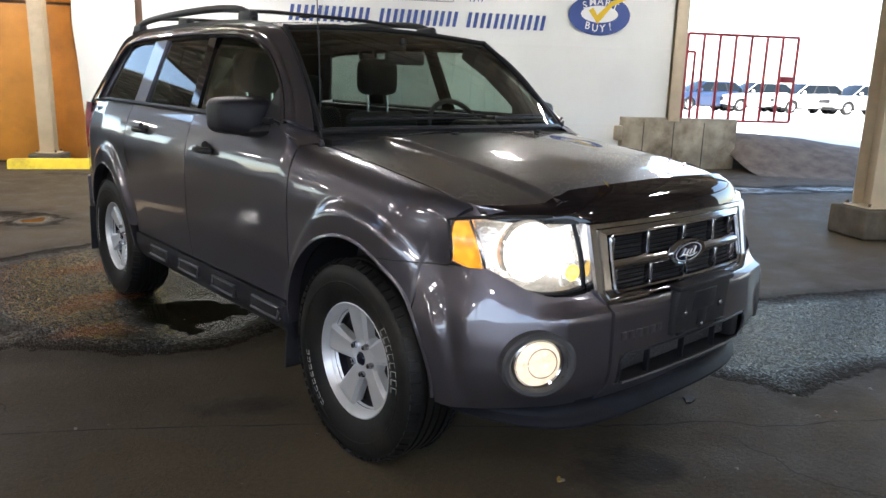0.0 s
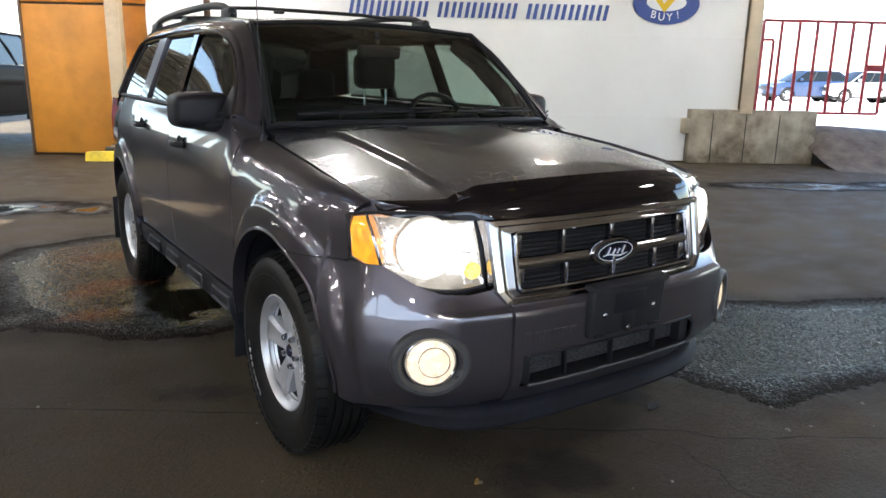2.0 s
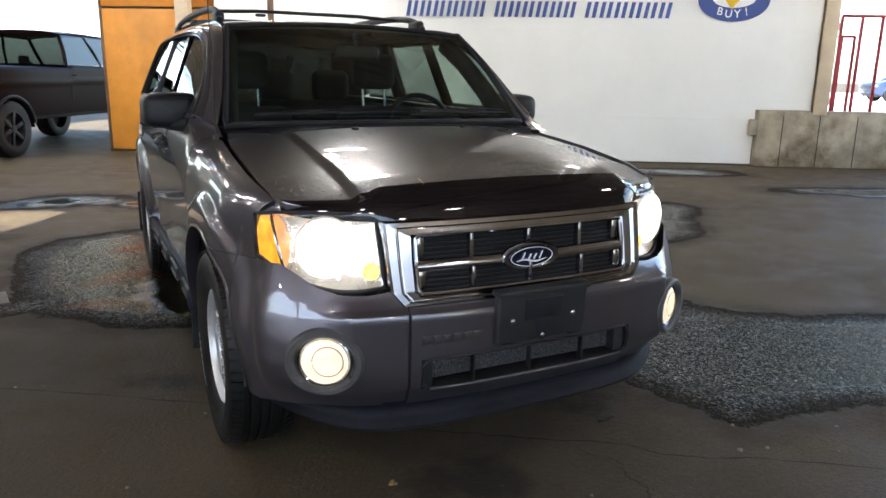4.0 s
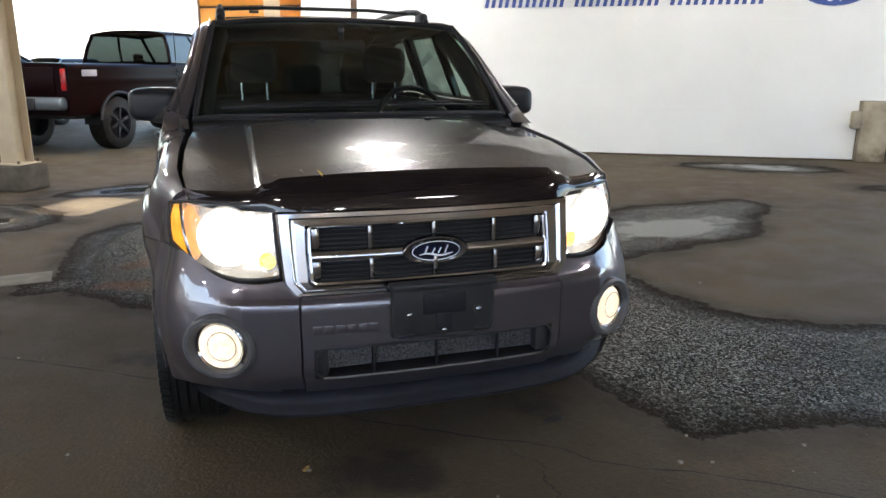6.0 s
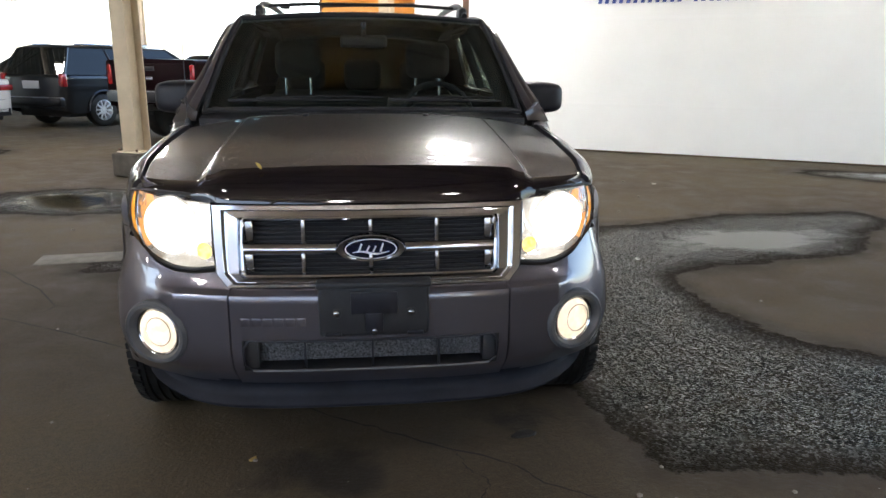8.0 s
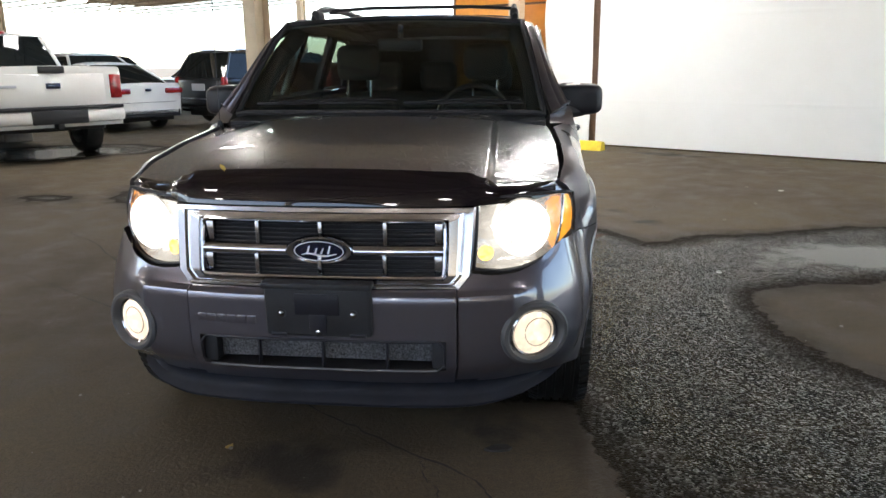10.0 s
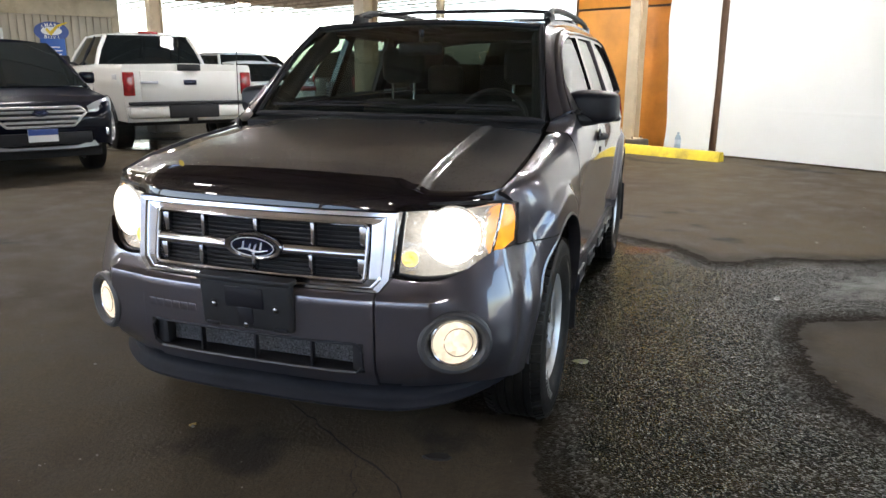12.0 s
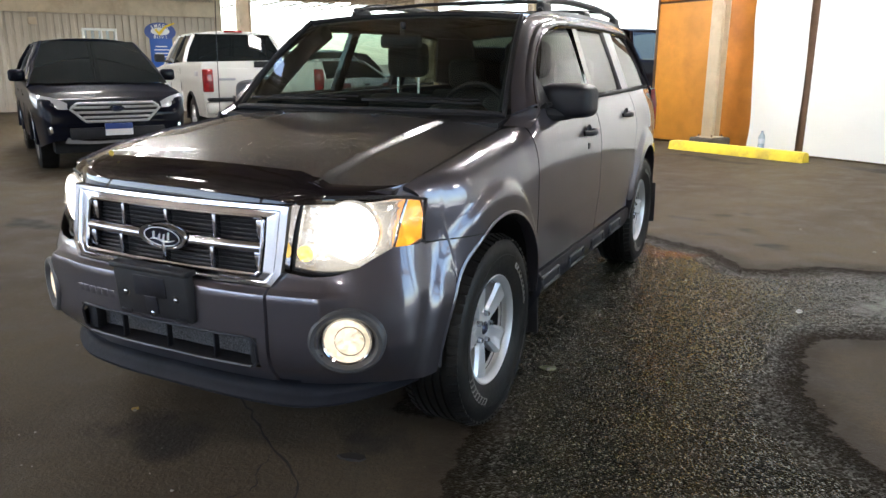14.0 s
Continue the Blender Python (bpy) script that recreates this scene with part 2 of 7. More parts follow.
M_POST = worn("beige_painted_steel", (0.58, 0.48, 0.34), 0.5, 0.12, 3.0, 0.15, fine=60, dirt=(0.42, 0.33, 0.22))
M_BROWN = worn("brown_painted_timber", (0.13, 0.075, 0.045), 0.6, 0.25, 5.0, 0.2)
M_YELLOW = worn("yellow_kerb_paint", (0.72, 0.55, 0.03), 0.55, 0.12, 8.0, 0.25, fine=70, dirt=(0.45, 0.33, 0.04))
M_RED = worn("red_gate_paint", (0.36, 0.035, 0.045), 0.5, 0.2, 8.0, 0.1)
M_DECK = worn("roof_deck_steel", (0.60, 0.53, 0.43), 0.55, 0.25, 0.8, 0.1, fine=20)
M_JOIST = worn("joist_steel", (0.42, 0.35, 0.26), 0.55, 0.2, 2.0, 0.1)
M_SIDING = worn("beige_metal_siding", (0.47, 0.41, 0.325), 0.5, 0.1, 1.5, 0.05, fine=30)
M_MUD = worn("heaped_gravel", (0.14, 0.115, 0.095), 0.9, 0.35, 5.0, 0.8, fine=45)
M_BLUE = mat("banner_blue_ink", (0.045, 0.085, 0.30), 0.45)
M_WHITEINK = mat("white_ink", (0.85, 0.85, 0.85), 0.45)
M_GOLD = mat("gold_ink", (0.80, 0.55, 0.02), 0.45)
M_GREYINK = mat("grey_ink", (0.35, 0.36, 0.40), 0.5)
M_LAMP = glowing("lamp_tube", (1.0, 0.975, 0.955), 15)
# near-black filler: stands in for deep shade in hollows, also colours joints and gaps
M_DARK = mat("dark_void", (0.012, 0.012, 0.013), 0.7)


# ---- mesh helpers ----
def add_mesh(name, bm, material=None, parent=None, smooth=True):
    bm.normal_update()
    me = bpy.data.meshes.new(name)
    bm.to_mesh(me)
    bm.free()
    if smooth:
        me.shade_smooth()
        me.set_sharp_from_angle(angle=radians(38))
    ob = new(name, me)
    for m in (material if isinstance(material, (list, tuple)) else [material]):
        if m:
            me.materials.append(m)
    ob.parent = parent
    return ob


def part(name, bm, material, parent, label="", smooth=True):
    ob = add_mesh(name, bm, material, parent, smooth)
    if label:
        ob["label"] = label
    return ob


def root(name, m, label, category, group="", kind=""):
    ob = new(name)
    ob.empty_display_size = 0.1
    ob.matrix_world = m
    return tagged(ob, label, category, group, kind)


def box(size, center=(0, 0, 0), bevel=0.0, m=None, bm=None, seg=2):
    """A box with worn, rounded edges, added to bm."""
    b = bmesh.new()
    bmesh.ops.create_cube(b, size=1.0, matrix=Matrix.Translation(center) @ Matrix.Diagonal((*size, 1)))
    if bevel > 0:
        bmesh.ops.bevel(b, geom=b.edges[:], offset=min(bevel, min(size) * 0.45), segments=seg, profile=0.5, affect="EDGES")
    if m is not None:
        bmesh.ops.transform(b, matrix=m, verts=b.verts[:])
    return merge(bm, b)


def merge(bm, b):
    if bm is None:
        return b
    me = bpy.data.meshes.new("tmp")
    b.to_mesh(me)
    b.free()
    bm.from_mesh(me)
    bpy.data.meshes.remove(me)
    return bm


def tube(points, r, n=8, bm=None, closed=False, flat=1.0):
    """A round bar along points; r is one radius or one for each point."""
    b = bmesh.new()
    pts = [Vector(p) for p in points]
    rs = r if isinstance(r, (list, tuple)) else [r] * len(pts)
    rings, up = [], Vector((0, 0, 1))
    for i, p in enumerate(pts):
        a = pts[max(i - 1, 0)] if not closed else pts[i - 1]
        c = pts[min(i + 1, len(pts) - 1)] if not closed else pts[(i + 1) % len(pts)]
        d = (c - a).normalized()
        side = d.cross(up)
        if side.length < 1e-3:
            side = d.cross(Vector((0, 1, 0)))
        side.normalize()
        up2 = side.cross(d).normalized()
        rings.append([b.verts.new(p + (side * math.cos(k * 2 * math.pi / n) + up2 * math.sin(k * 2 * math.pi / n) * flat) * rs[i]) for k in range(n)])
    m = len(pts)
    for i in range(m if closed else m - 1):
        q, w = rings[i], rings[(i + 1) % m]
        for k in range(n):
            b.faces.new((q[k], q[(k + 1) % n], w[(k + 1) % n], w[k]))
    if not closed:
        b.faces.new(rings[0][::-1])
        b.faces.new(rings[-1])
    bmesh.ops.recalc_face_normals(b, faces=b.faces[:])
    return merge(bm, b)


def extrude_poly(pts, depth, m=None, bm=None, bevel=0.0):
    """A flat outline in x, y pulled up by depth."""
    b = bmesh.new()
    vs = [b.verts.new((p[0], p[1], 0)) for p in pts]
    f = b.faces.new(vs)
    r = bmesh.ops.extrude_face_region(b, geom=[f])
    bmesh.ops.translate(b, vec=(0, 0, depth), verts=[v for v in r["geom"] if isinstance(v, bmesh.types.BMVert)])
    bmesh.ops.recalc_face_normals(b, faces=b.faces[:])
    if bevel:
        bmesh.ops.bevel(b, geom=b.edges[:], offset=bevel, segments=2, profile=0.5, affect="EDGES")
    if m is not None:
        bmesh.ops.transform(b, matrix=m, verts=b.verts[:])
    return merge(bm, b)


def lathe(profile, n=48, axis="x", bm=None, m=None):
    """Turns (radius, offset) pairs round an axis."""
    b = bmesh.new()
    rings = []
    for r, o in profile:
        ring = []
        for k in range(n):
            a = 2 * math.pi * k / n
            c, s = r * math.cos(a), r * math.sin(a)
            ring.append(b.verts.new({"x": (o, c, s), "y": (c, o, s), "z": (c, s, o)}[axis]))
        rings.append(ring)
    for q, w in zip(rings, rings[1:]):
        for k in range(n):
            b.faces.new((q[k], q[(k + 1) % n], w[(k + 1) % n], w[k]))
    bmesh.ops.remove_doubles(b, verts=b.verts[:], dist=1e-5)
    bmesh.ops.recalc_face_normals(b, faces=b.faces[:])
    if m is not None:
        bmesh.ops.transform(b, matrix=m, verts=b.verts[:])
    return merge(bm, b)


def lerp_table(x, table):
    """Smooth look-up in (x, value) pairs."""
    if x <= table[0][0]:
        return table[0][1]
    for (a, p), (b, q) in zip(table, table[1:]):
        if x <= b:
            t = (x - a) / (b - a)
            return p + (q - p) * t
    return table[-1][1]


def ease(a, b, x):
    t = min(1.0, max(0.0, (x - a) / (b - a)))
    return t * t * (3 - 2 * t)


def text_mesh(body, size, material, m, parent=None, name="lettering", depth=0.002, shear=0.0, align="CENTER"):
    cu = bpy.data.curves.new(name, "FONT")
    cu.body, cu.size, cu.align_x, cu.align_y, cu.extrude, cu.shear, cu.offset = body, size, align, "CENTER", depth, shear, size * 0.012
    tmp = bpy.data.objects.new("tmp_text", cu)
    scene.collection.objects.link(tmp)
    me = bpy.data.meshes.new_from_object(tmp.evaluated_get(bpy.context.evaluated_depsgraph_get()))
    bpy.data.objects.remove(tmp)
    me.name = name
    me.transform(m)
    me.materials.clear()
    me.materials.append(material)
    ob = new(name, me)
    ob.parent = parent
    return ob

# ---- ground, yard and building ----
def edge_distance(x, y, ring):
    """Distance to the ring, positive inside it."""
    inside, best = False, 9.0
    for (ax, ay), (bx, by) in zip(ring, ring[1:] + ring[:1]):
        dx, dy = bx - ax, by - ay
        t = max(0.0, min(1.0, ((x - ax) * dx + (y - ay) * dy) / (dx * dx + dy * dy)))
        best = min(best, math.hypot(x - ax - t * dx, y - ay - t * dy))
        if (ay > y) != (by > y) and x < ax + (y - ay) / dy * dx:
            inside = not inside
    return best if inside else -best


gx = [-1500, -100, -20] + [-3.0 + 0.08 * i for i in range(114)] + [20, 100, 1500]
gy = [-1500, -100, -20] + [-2.4 + 0.08 * i for i in range(96)] + [20, 100, 1500]
gm = bpy.data.meshes.new("ground")
gm.from_pydata([(x, y, 0.0) for y in gy for x in gx], [], [(j * len(gx) + i, j * len(gx) + i + 1, (j + 1) * len(gx) + i + 1, (j + 1) * len(gx) + i) for j in range(len(gy) - 1) for i in range(len(gx) - 1)])
ground = new("ground", gm)
gm.materials.append(M_FLOOR)
wet_edge = gm.attributes.new("wet_edge", "FLOAT", "POINT")
for i, v in enumerate(gm.vertices):
    wet_edge.data[i].value = max(-1.0, min(0.6, edge_distance(v.co.x, v.co.y, WET_EDGE))) if abs(v.co.x) < 15 and abs(v.co.y) < 15 else -1.0
tagged(ground, "worn asphalt floor under dried mud with wet dark patches", "ground", kind="structure")

# the raised yard outside, past the low concrete wall, with its sloping gravel edge
b = bmesh.new()
YARD = 0.42
inner = [at_wall(s, o) for s, o in ((9.9, 0.55), (9.9, 60), (75, 60), (75, -0.4), (15.0, -0.4), (12.4, 0.0))]
vs = [b.verts.new((p.x, p.y, YARD)) for p in inner]
b.faces.new(vs)
bmesh.ops.recalc_face_normals(b, faces=b.faces[:])
if b.faces[:][0].normal.z < 0:
    bmesh.ops.reverse_faces(b, faces=b.faces[:])
tagged(add_mesh("yard", b, M_YARD, smooth=False), "pale sunlit concrete yard outside the open side", "yard", kind="structure")


def gravel_bank():
    b = bmesh.new()
    nu, nv = 60, 12
    rows = []
    for j in range(nv + 1):
        v = j / nv
        row = []
        for i in range(nu + 1):
            t = i / nu
            s = 9.75 + 7.5 * t
            front = -1.15 - 1.0 * ease(0, 0.35, t) - 0.6 * t
            back = 0.9 - 0.6 * t
            o = front + (back - front) * v
            top = 0.62 * (1 - 0.45 * ease(0.05, 0.5, t)) + 0.02
            h = top * ease(0.0, 0.72, v) - 0.25 * ease(0.8, 1.0, v) * top
            h *= ease(-0.02, 0.07, t + 0.03)
            p = at_wall(s, o)
            h += 0.03 * noise.noise(Vector((p.x * 1.3, p.y * 1.3, 0))) * ease(0, 0.2, v) + 0.006 * noise.noise(Vector((p.x * 7, p.y * 7, 3)))
            row.append(b.verts.new((p.x, p.y, max(h, -0.02))))
        rows.append(row)
    for q, w in zip(rows, rows[1:]):
        for i in range(nu):
            b.faces.new((q[i], q[i + 1], w[i + 1], w[i]))
    bmesh.ops.recalc_face_normals(b, faces=b.faces[:])
    return tagged(add_mesh("gravel_bank", b, M_MUD), "dark sloping bank of heaped gravel against the yard", "gravel", kind="stuff")


gravel_bank()


def wall_box(name, s0, s1, z0, z1, thick, out, material, bevel=0.004, parent=None, label="", kind="structure", category="wall"):
    b = box((s1 - s0, thick, z1 - z0), ((s0 + s1) / 2, out + thick / 2, (z0 + z1) / 2), bevel, pose(W0.x, W0.y, 0, 0, 0, WANG))
    ob = add_mesh(name, b, material, parent)
    if label:
        tagged(ob, label, category, kind=kind)
    return ob


ROOF = 4.75
# structural wall behind the sheet and plywood, as high as the roof
wall_box("wall_north", -3.18, 8.52, 0.9, ROOF, 0.18, 0.03, M_BROWN, label="brown timber wall behind banner sheet and plywood")
wall_box("wall_north_base", -3.18, 7.72, 0.0, 0.9, 0.18, 0.03, M_BROWN, label="dark lower timber wall under banner sheet")


def banner_sheet():
    """The white sheet, with faint seams and slack waves, cut out over the low concrete wall."""
    b = bmesh.new()
    th = 0.02

    def strip(s0, s1, z0, z1, ns, nz, wavy=False):
        grid = []
        for j in range(nz + 1):
            z = z0 + (z1 - z0) * j / nz
            row = []
            for i in range(ns + 1):
                s = s0 + (s1 - s0) * i / ns
                if wavy and i == 0:
                    s += 0.035 * math.sin(z * 1.9 + 0.6) + 0.01 * math.sin(z * 5)
                w = 0.006 * noise.noise(Vector((s * 0.8, 0, z * 1.1))) + ((0.018 * math.sin(z * 3 + s * 6) - 0.045) if wavy else 0)
                for zc in (0.76, 2.06):
                    w -= 0.004 * math.exp(-((z - zc) / 0.012) ** 2)
                p = at_wall(s, -0.012 + w, z)
                row.append(b.verts.new(p))
            grid.append(row)
        for q, w2 in zip(grid, grid[1:]):
            for i in range(ns):
                b.faces.new((q[i], q[i + 1], w2[i + 1], w2[i]))

    strip(-0.225, 7.64, 0.025, 0.9, 40, 42)
    strip(-0.225, 8.50, 0.9, 4.3, 44, 150)
    strip(-1.18, -0.315, 0.03, 4.3, 10, 80, True)
    ob = add_mesh("banner", b, M_SHEET)
    return tagged(ob, "large white banner sheet stretched over the wall, faint seams", "banner")


banner = banner_sheet()
wall_box("trim", -0.315, -0.225, 0.05, ROOF, 0.05, -0.02, M_BROWN, label="dark brown vertical slit between banner sheets", category="trim")

BANNER_M = Matrix.Translation(at_wall(0, -0.026, 0)) @ Matrix.Rotation(radians(WANG), 4, "Z") @ Matrix.Rotation(radians(90), 4, "X")


def on_banner(s, z):
    return BANNER_M @ Matrix.Translation((s, z, 0))


def letter_bars(words, z0, z1, slant, parent):
    """A firm's name as plain slanted bars of the letters' size."""
    for s0, s1, count in words:
        step = (s1 - s0) / count
        for k in range(count):
            h = z1 - z0
            for x0, w in ((s0 + step * k, step * 0.26), (s0 + step * (k + 0.48), step * 0.26)):
                pts = [(x0, 0), (x0 + w, 0), (x0 + w + slant * h, h), (x0 + slant * h, h)]
                part("bar", extrude_poly(pts, 0.004, on_banner(0, z0)), M_BLUE, parent, smooth=False)


letter_bars([(1.96, 3.26, 6), (3.38, 4.70, 6), (4.82, 6.20, 6)], 2.29, 2.53, 0.18, banner)
text_mesh("SINCE", 0.135, M_BLUE, on_banner(3.03, 2.74), banner)
text_mesh("1917", 0.135, M_BLUE, on_banner(4.98, 2.74), banner)
for s0, s1, z in ((3.5, 4.6, 2.68), (3.5, 4.6, 2.86)):
    part("bar", box((s1 - s0, 0.015, 0.003), ((s0 + s1) / 2, 0, 0), 0, on_banner(0, z)), M_GREYINK, banner, smooth=False)
for s in (3.5, 3.77, 4.05, 4.32, 4.6):
    part("bar", box((0.015, 0.18, 0.003), (0, 0.09, 0), 0, on_banner(s, 2.68)), M_GREYINK, banner, smooth=False)


def oval(rx, ry, depth, m, n=48):
    return extrude_poly([(rx * math.cos(k * 2 * math.pi / n), ry * math.sin(k * 2 * math.pi / n)) for k in range(n)], depth, m)


def round_badge(parent, m, r):
    """Blue oval with a white heart, a gold tick and curved words."""
    part("oval", oval(r, r * 0.60, 0.004, m), M_BLUE, parent, smooth=False)
    part("oval", oval(r * 0.60, r * 0.25, 0.004, m @ Matrix.Translation((0, r * 0.03, 0.003))), M_WHITEINK, parent, smooth=False)
    tick = [(-0.36, 0.12), (-0.22, 0.22), (-0.08, 0.0), (0.35, 0.42), (0.9, 0.60), (0.98, 0.55), (0.4, 0.28), (-0.05, -0.26)]
    part("tick", extrude_poly([(x * r, y * r) for x, y in tick], 0.004, m @ Matrix.Translation((0, 0, 0.006))), M_GOLD, parent, smooth=False)
    for word, y, bend in (("SMART", 0.40, -1), ("BUY!", -0.40, 1)):
        n = len(word)
        for k, ch in enumerate(word):
            t = k - (n - 1) / 2
            a = t * 0.30
            text_mesh(ch, r * 0.30, M_WHITEINK, m @ Matrix.Translation((t * r * 0.245, r * (y + bend * 0.033 * t * t), 0.005)) @ Matrix.Rotation(bend * a * 0.45, 4, "Z"), parent)


round_badge(banner, on_banner(7.12, 2.58), 0.55)

# the low concrete wall that the outer post stands on
low = wall_box("low_wall", 7.66, 9.85, 0.0, 0.895, 0.42, -0.12, M_CONC, 0.02, label="stained low concrete wall of cast panels")
for s in (8.05, 8.62, 9.2):
    part("joint", box((0.012, 0.01, 0.8), (s, -0.122, 0.42), 0.002, pose(W0.x, W0.y, 0, 0, 0, WANG)), M_DARK, low)
part("broken_end", box((0.12, 0.3, 0.26), (7.6, 0.0, 0.62), 0.03, pose(W0.x, W0.y, 0, 0, 0, WANG)), M_CONC, low)

# orange plywood panels
ply = root("plywood_panels", pose(0, 0, 0), "orange painted plywood panels on the wall", "panel")
for s0, s1, m_, o in ((-3.16, -1.78, M_ORANGE, -0.03), (-1.76, -1.06, M_ORANGE2, -0.015)):
    wall_box("panel", s0, s1, 0.04, 2.36, 0.03, o, m_, 0.004, ply)
    wall_box("panel", s0, s1, 2.40, 4.4, 0.03, o, m_, 0.004, ply)
wall_box("edge_trim", -3.2, -3.15, 0.0, 4.4, 0.06, -0.045, M_BROWN, 0.006, ply)


def ibeam(h, d, w, t=0.012):
    """An upright rolled-steel column."""
    b = box((w, t, h), (0, -d / 2 + t / 2, h / 2), 0.003)
    box((w, t, h), (0, d / 2 - t / 2, h / 2), 0.003, bm=b)
    return box((t, d - 2 * t, h), (0, 0, h / 2), 0.0, bm=b)


def steel_post(x, y, foot, w, turn, base=0.0, foot_h=0.29, label="beige painted steel post on a worn concrete foot"):
    r = root("post", pose(x, y, base, 0, 0, turn), label, "post", "posts of the parking hall", "structure")
    z = 0.0
    if foot:
        part("foot", box((foot, foot, foot_h), (0, 0, foot_h / 2), 0.03, seg=3), M_FOOT, r, "stained concrete foot")
        part("base_plate", box((w + 0.1, w + 0.1, 0.016), (0, 0, foot_h + 0.008), 0.003), M_POST, r)
        for sx in (-1, 1):
            for sy in (-1, 1):
                part("bolt", lathe([(0.0, 0.03), (0.014, 0.03), (0.014, 0.0), (0.0, 0.0)], 6, "z", m=pose(sx * (w / 2 + 0.025), sy * (w / 2 + 0.025), foot_h + 0.016)), M_BROWN, r)
        z = foot_h + 0.016
    bm = ibeam(ROOF - 0.1 - z - base, w, w)
    bmesh.ops.translate(bm, vec=(0, 0, z), verts=bm.verts[:])
    part("shaft", bm, M_POST, r)
    return r


steel_post(-2.75, 6.33, 0.43, 0.23, WANG)
steel_post(5.56, 0.50, 0.52, 0.25, WANG)
p = at_wall(8.60, -0.02)
steel_post(p.x, p.y, 0, 0.22, WANG, base=0.84, label="beige painted steel post on the low concrete wall")
p = at_wall(-1.58, -0.42)
steel_post(p.x, p.y, 0.46, 0.2, WANG, foot_h=0.2)

# yellow parking kerb
b = bmesh.new()
prof = [(-0.1, 0), (-0.075, 0.12), (-0.05, 0.145), (0.05, 0.145), (0.075, 0.12), (0.1, 0)]
N = 24
rings = []
for i in range(N + 1):
    x = -1.12 + 2.24 * i / N
    k = 0.93 if i in (0, N) else 1.0
    rings.append([b.verts.new((x, y * k + 0.004 * noise.noise(Vector((x * 6, y * 9, 0))), z * k + 0.004 * noise.noise(Vector((x * 5, 3, z * 9))))) for y, z in prof])
for q, w in zip(rings, rings[1:]):
    for k in range(len(prof) - 1):
        b.faces.new((q[k], w[k], w[k + 1], q[k + 1]))
b.faces.new(rings[0]), b.faces.new(rings[-1][::-1])
bmesh.ops.recalc_face_normals(b, faces=b.faces[:])
kerb = add_mesh("parking_kerb", b, M_YELLOW)
p = at_wall(-0.90, -0.72)
kerb.matrix_world = pose(p.x, p.y, 0, 0, 0, WANG + 4)
tagged(kerb, "yellow painted concrete parking kerb on the floor by the wall", "kerb")

# roof over the hall: deck, joists, girders; open to the sky beyond its edges
def roof_deck():
    """Ribbed steel deck, with one unseen gap added to throw a sun patch."""
    b = bmesh.new()
    s0, s1, o0, o1 = -34.0, 17.0, -21.0, 0.6
    gap = at_gap
    sg, og = (gap - W0).dot(U), (gap - W0).dot(V)
    # unseen corner past s = 12.5 is left out to let daylight onto the floor
    cells = [(s0, sg - 0.34, o0, o1), (sg + 0.34, 12.5, o0, o1), (12.5, s1, o0, -6.0), (sg - 0.34, sg + 0.34, o0, og - 0.5), (sg - 0.34, sg + 0.34, og + 0.5, o1)]
    cells.append((s0, -9.5, o1, 13.0))
    for a, c, d, e in cells:
        box((c - a, e - d, 0.05), ((a + c) / 2, (d + e) / 2, ROOF + 0.025), 0, bm=b)
    s = s0
    while s < s1:
        far = 13.0 if s < -9.6 else (o1 if s < 12.4 else -6.0)
        if not sg - 0.45 < s < sg + 0.45:
            box((0.10, far - o0, 0.05), (s, (o0 + far) / 2, ROOF - 0.026), 0, bm=b)
        s += 0.45
    bmesh.ops.transform(b, matrix=pose(W0.x, W0.y, 0, 0, 0, WANG), verts=b.verts[:])
    return b


# gap set back along the sun's direction from the wanted patch of sunlight
at_gap = Vector((-1.95, 4.98, 0)) + SUN_DIR * (ROOF / SUN_DIR.z)
ceiling = tagged(add_mesh("ceiling", roof_deck(), M_DECK, smooth=False), "ribbed steel roof deck of the open parking hall", "ceiling", kind="structure")


def joist_mesh(length, depth=0.55):
    b = box((length, 0.07, 0.05), (0, 0, ROOF - 0.08))
    box((length, 0.07, 0.05), (0, 0, ROOF - 0.08 - depth), bm=b)
    n = int(length / 0.6)
    for k in range(n):
        x0, x1 = -length / 2 + k * length / n, -length / 2 + (k + 1) * length / n
        za, zb = (ROOF - 0.08, ROOF - 0.08 - depth) if k % 2 else (ROOF - 0.08 - depth, ROOF - 0.08)
        tube([(x0, 0, za), (x1, 0, zb)], 0.016, 4, bm=b)
    return b


def row_of(name, mesh, material, poses, label, category, group):
    first = None
    for m_ in poses:
        if first is None:
            first = add_mesh(name, mesh, material, smooth=False)
            first.matrix_world = m_
            tagged(first, label, category, group, "structure")
        else:
            copy_thing(first, m_)


row_of("roof_joist", joist_mesh(45.0), M_JOIST, [pose(*at_wall(-11.0, -5.5 + k * 1.5), 0, 0, WANG) for k in range(4)], "open-web steel roof joist under the deck", "joist", "roof joists")
row_of("roof_joist", joist_mesh(50.0), M_JOIST, [pose(*at_wall(-8.5, -20.5 + k * 1.5), 0, 0, WANG) for k in range(10)], "open-web steel roof joist under the deck", "joist", "roof joists")
row_of("roof_joist", joist_mesh(24.0), M_JOIST, [pose(*at_wall(-21.6, 0.9 + k * 1.2), 0, 0, WANG) for k in range(10)], "open-web steel roof joist under the deck", "joist", "roof joists")
row_of("roof_girder", box((21.4, 0.2, 0.3), (0, 0, ROOF - 0.75), 0.01), M_JOIST, [pose(*at_wall(-32 + k * 9.4, -10.2), 0, 0, WANG + 90) for k in range(6)], "steel roof girder carrying the joists", "girder", "roof girders")


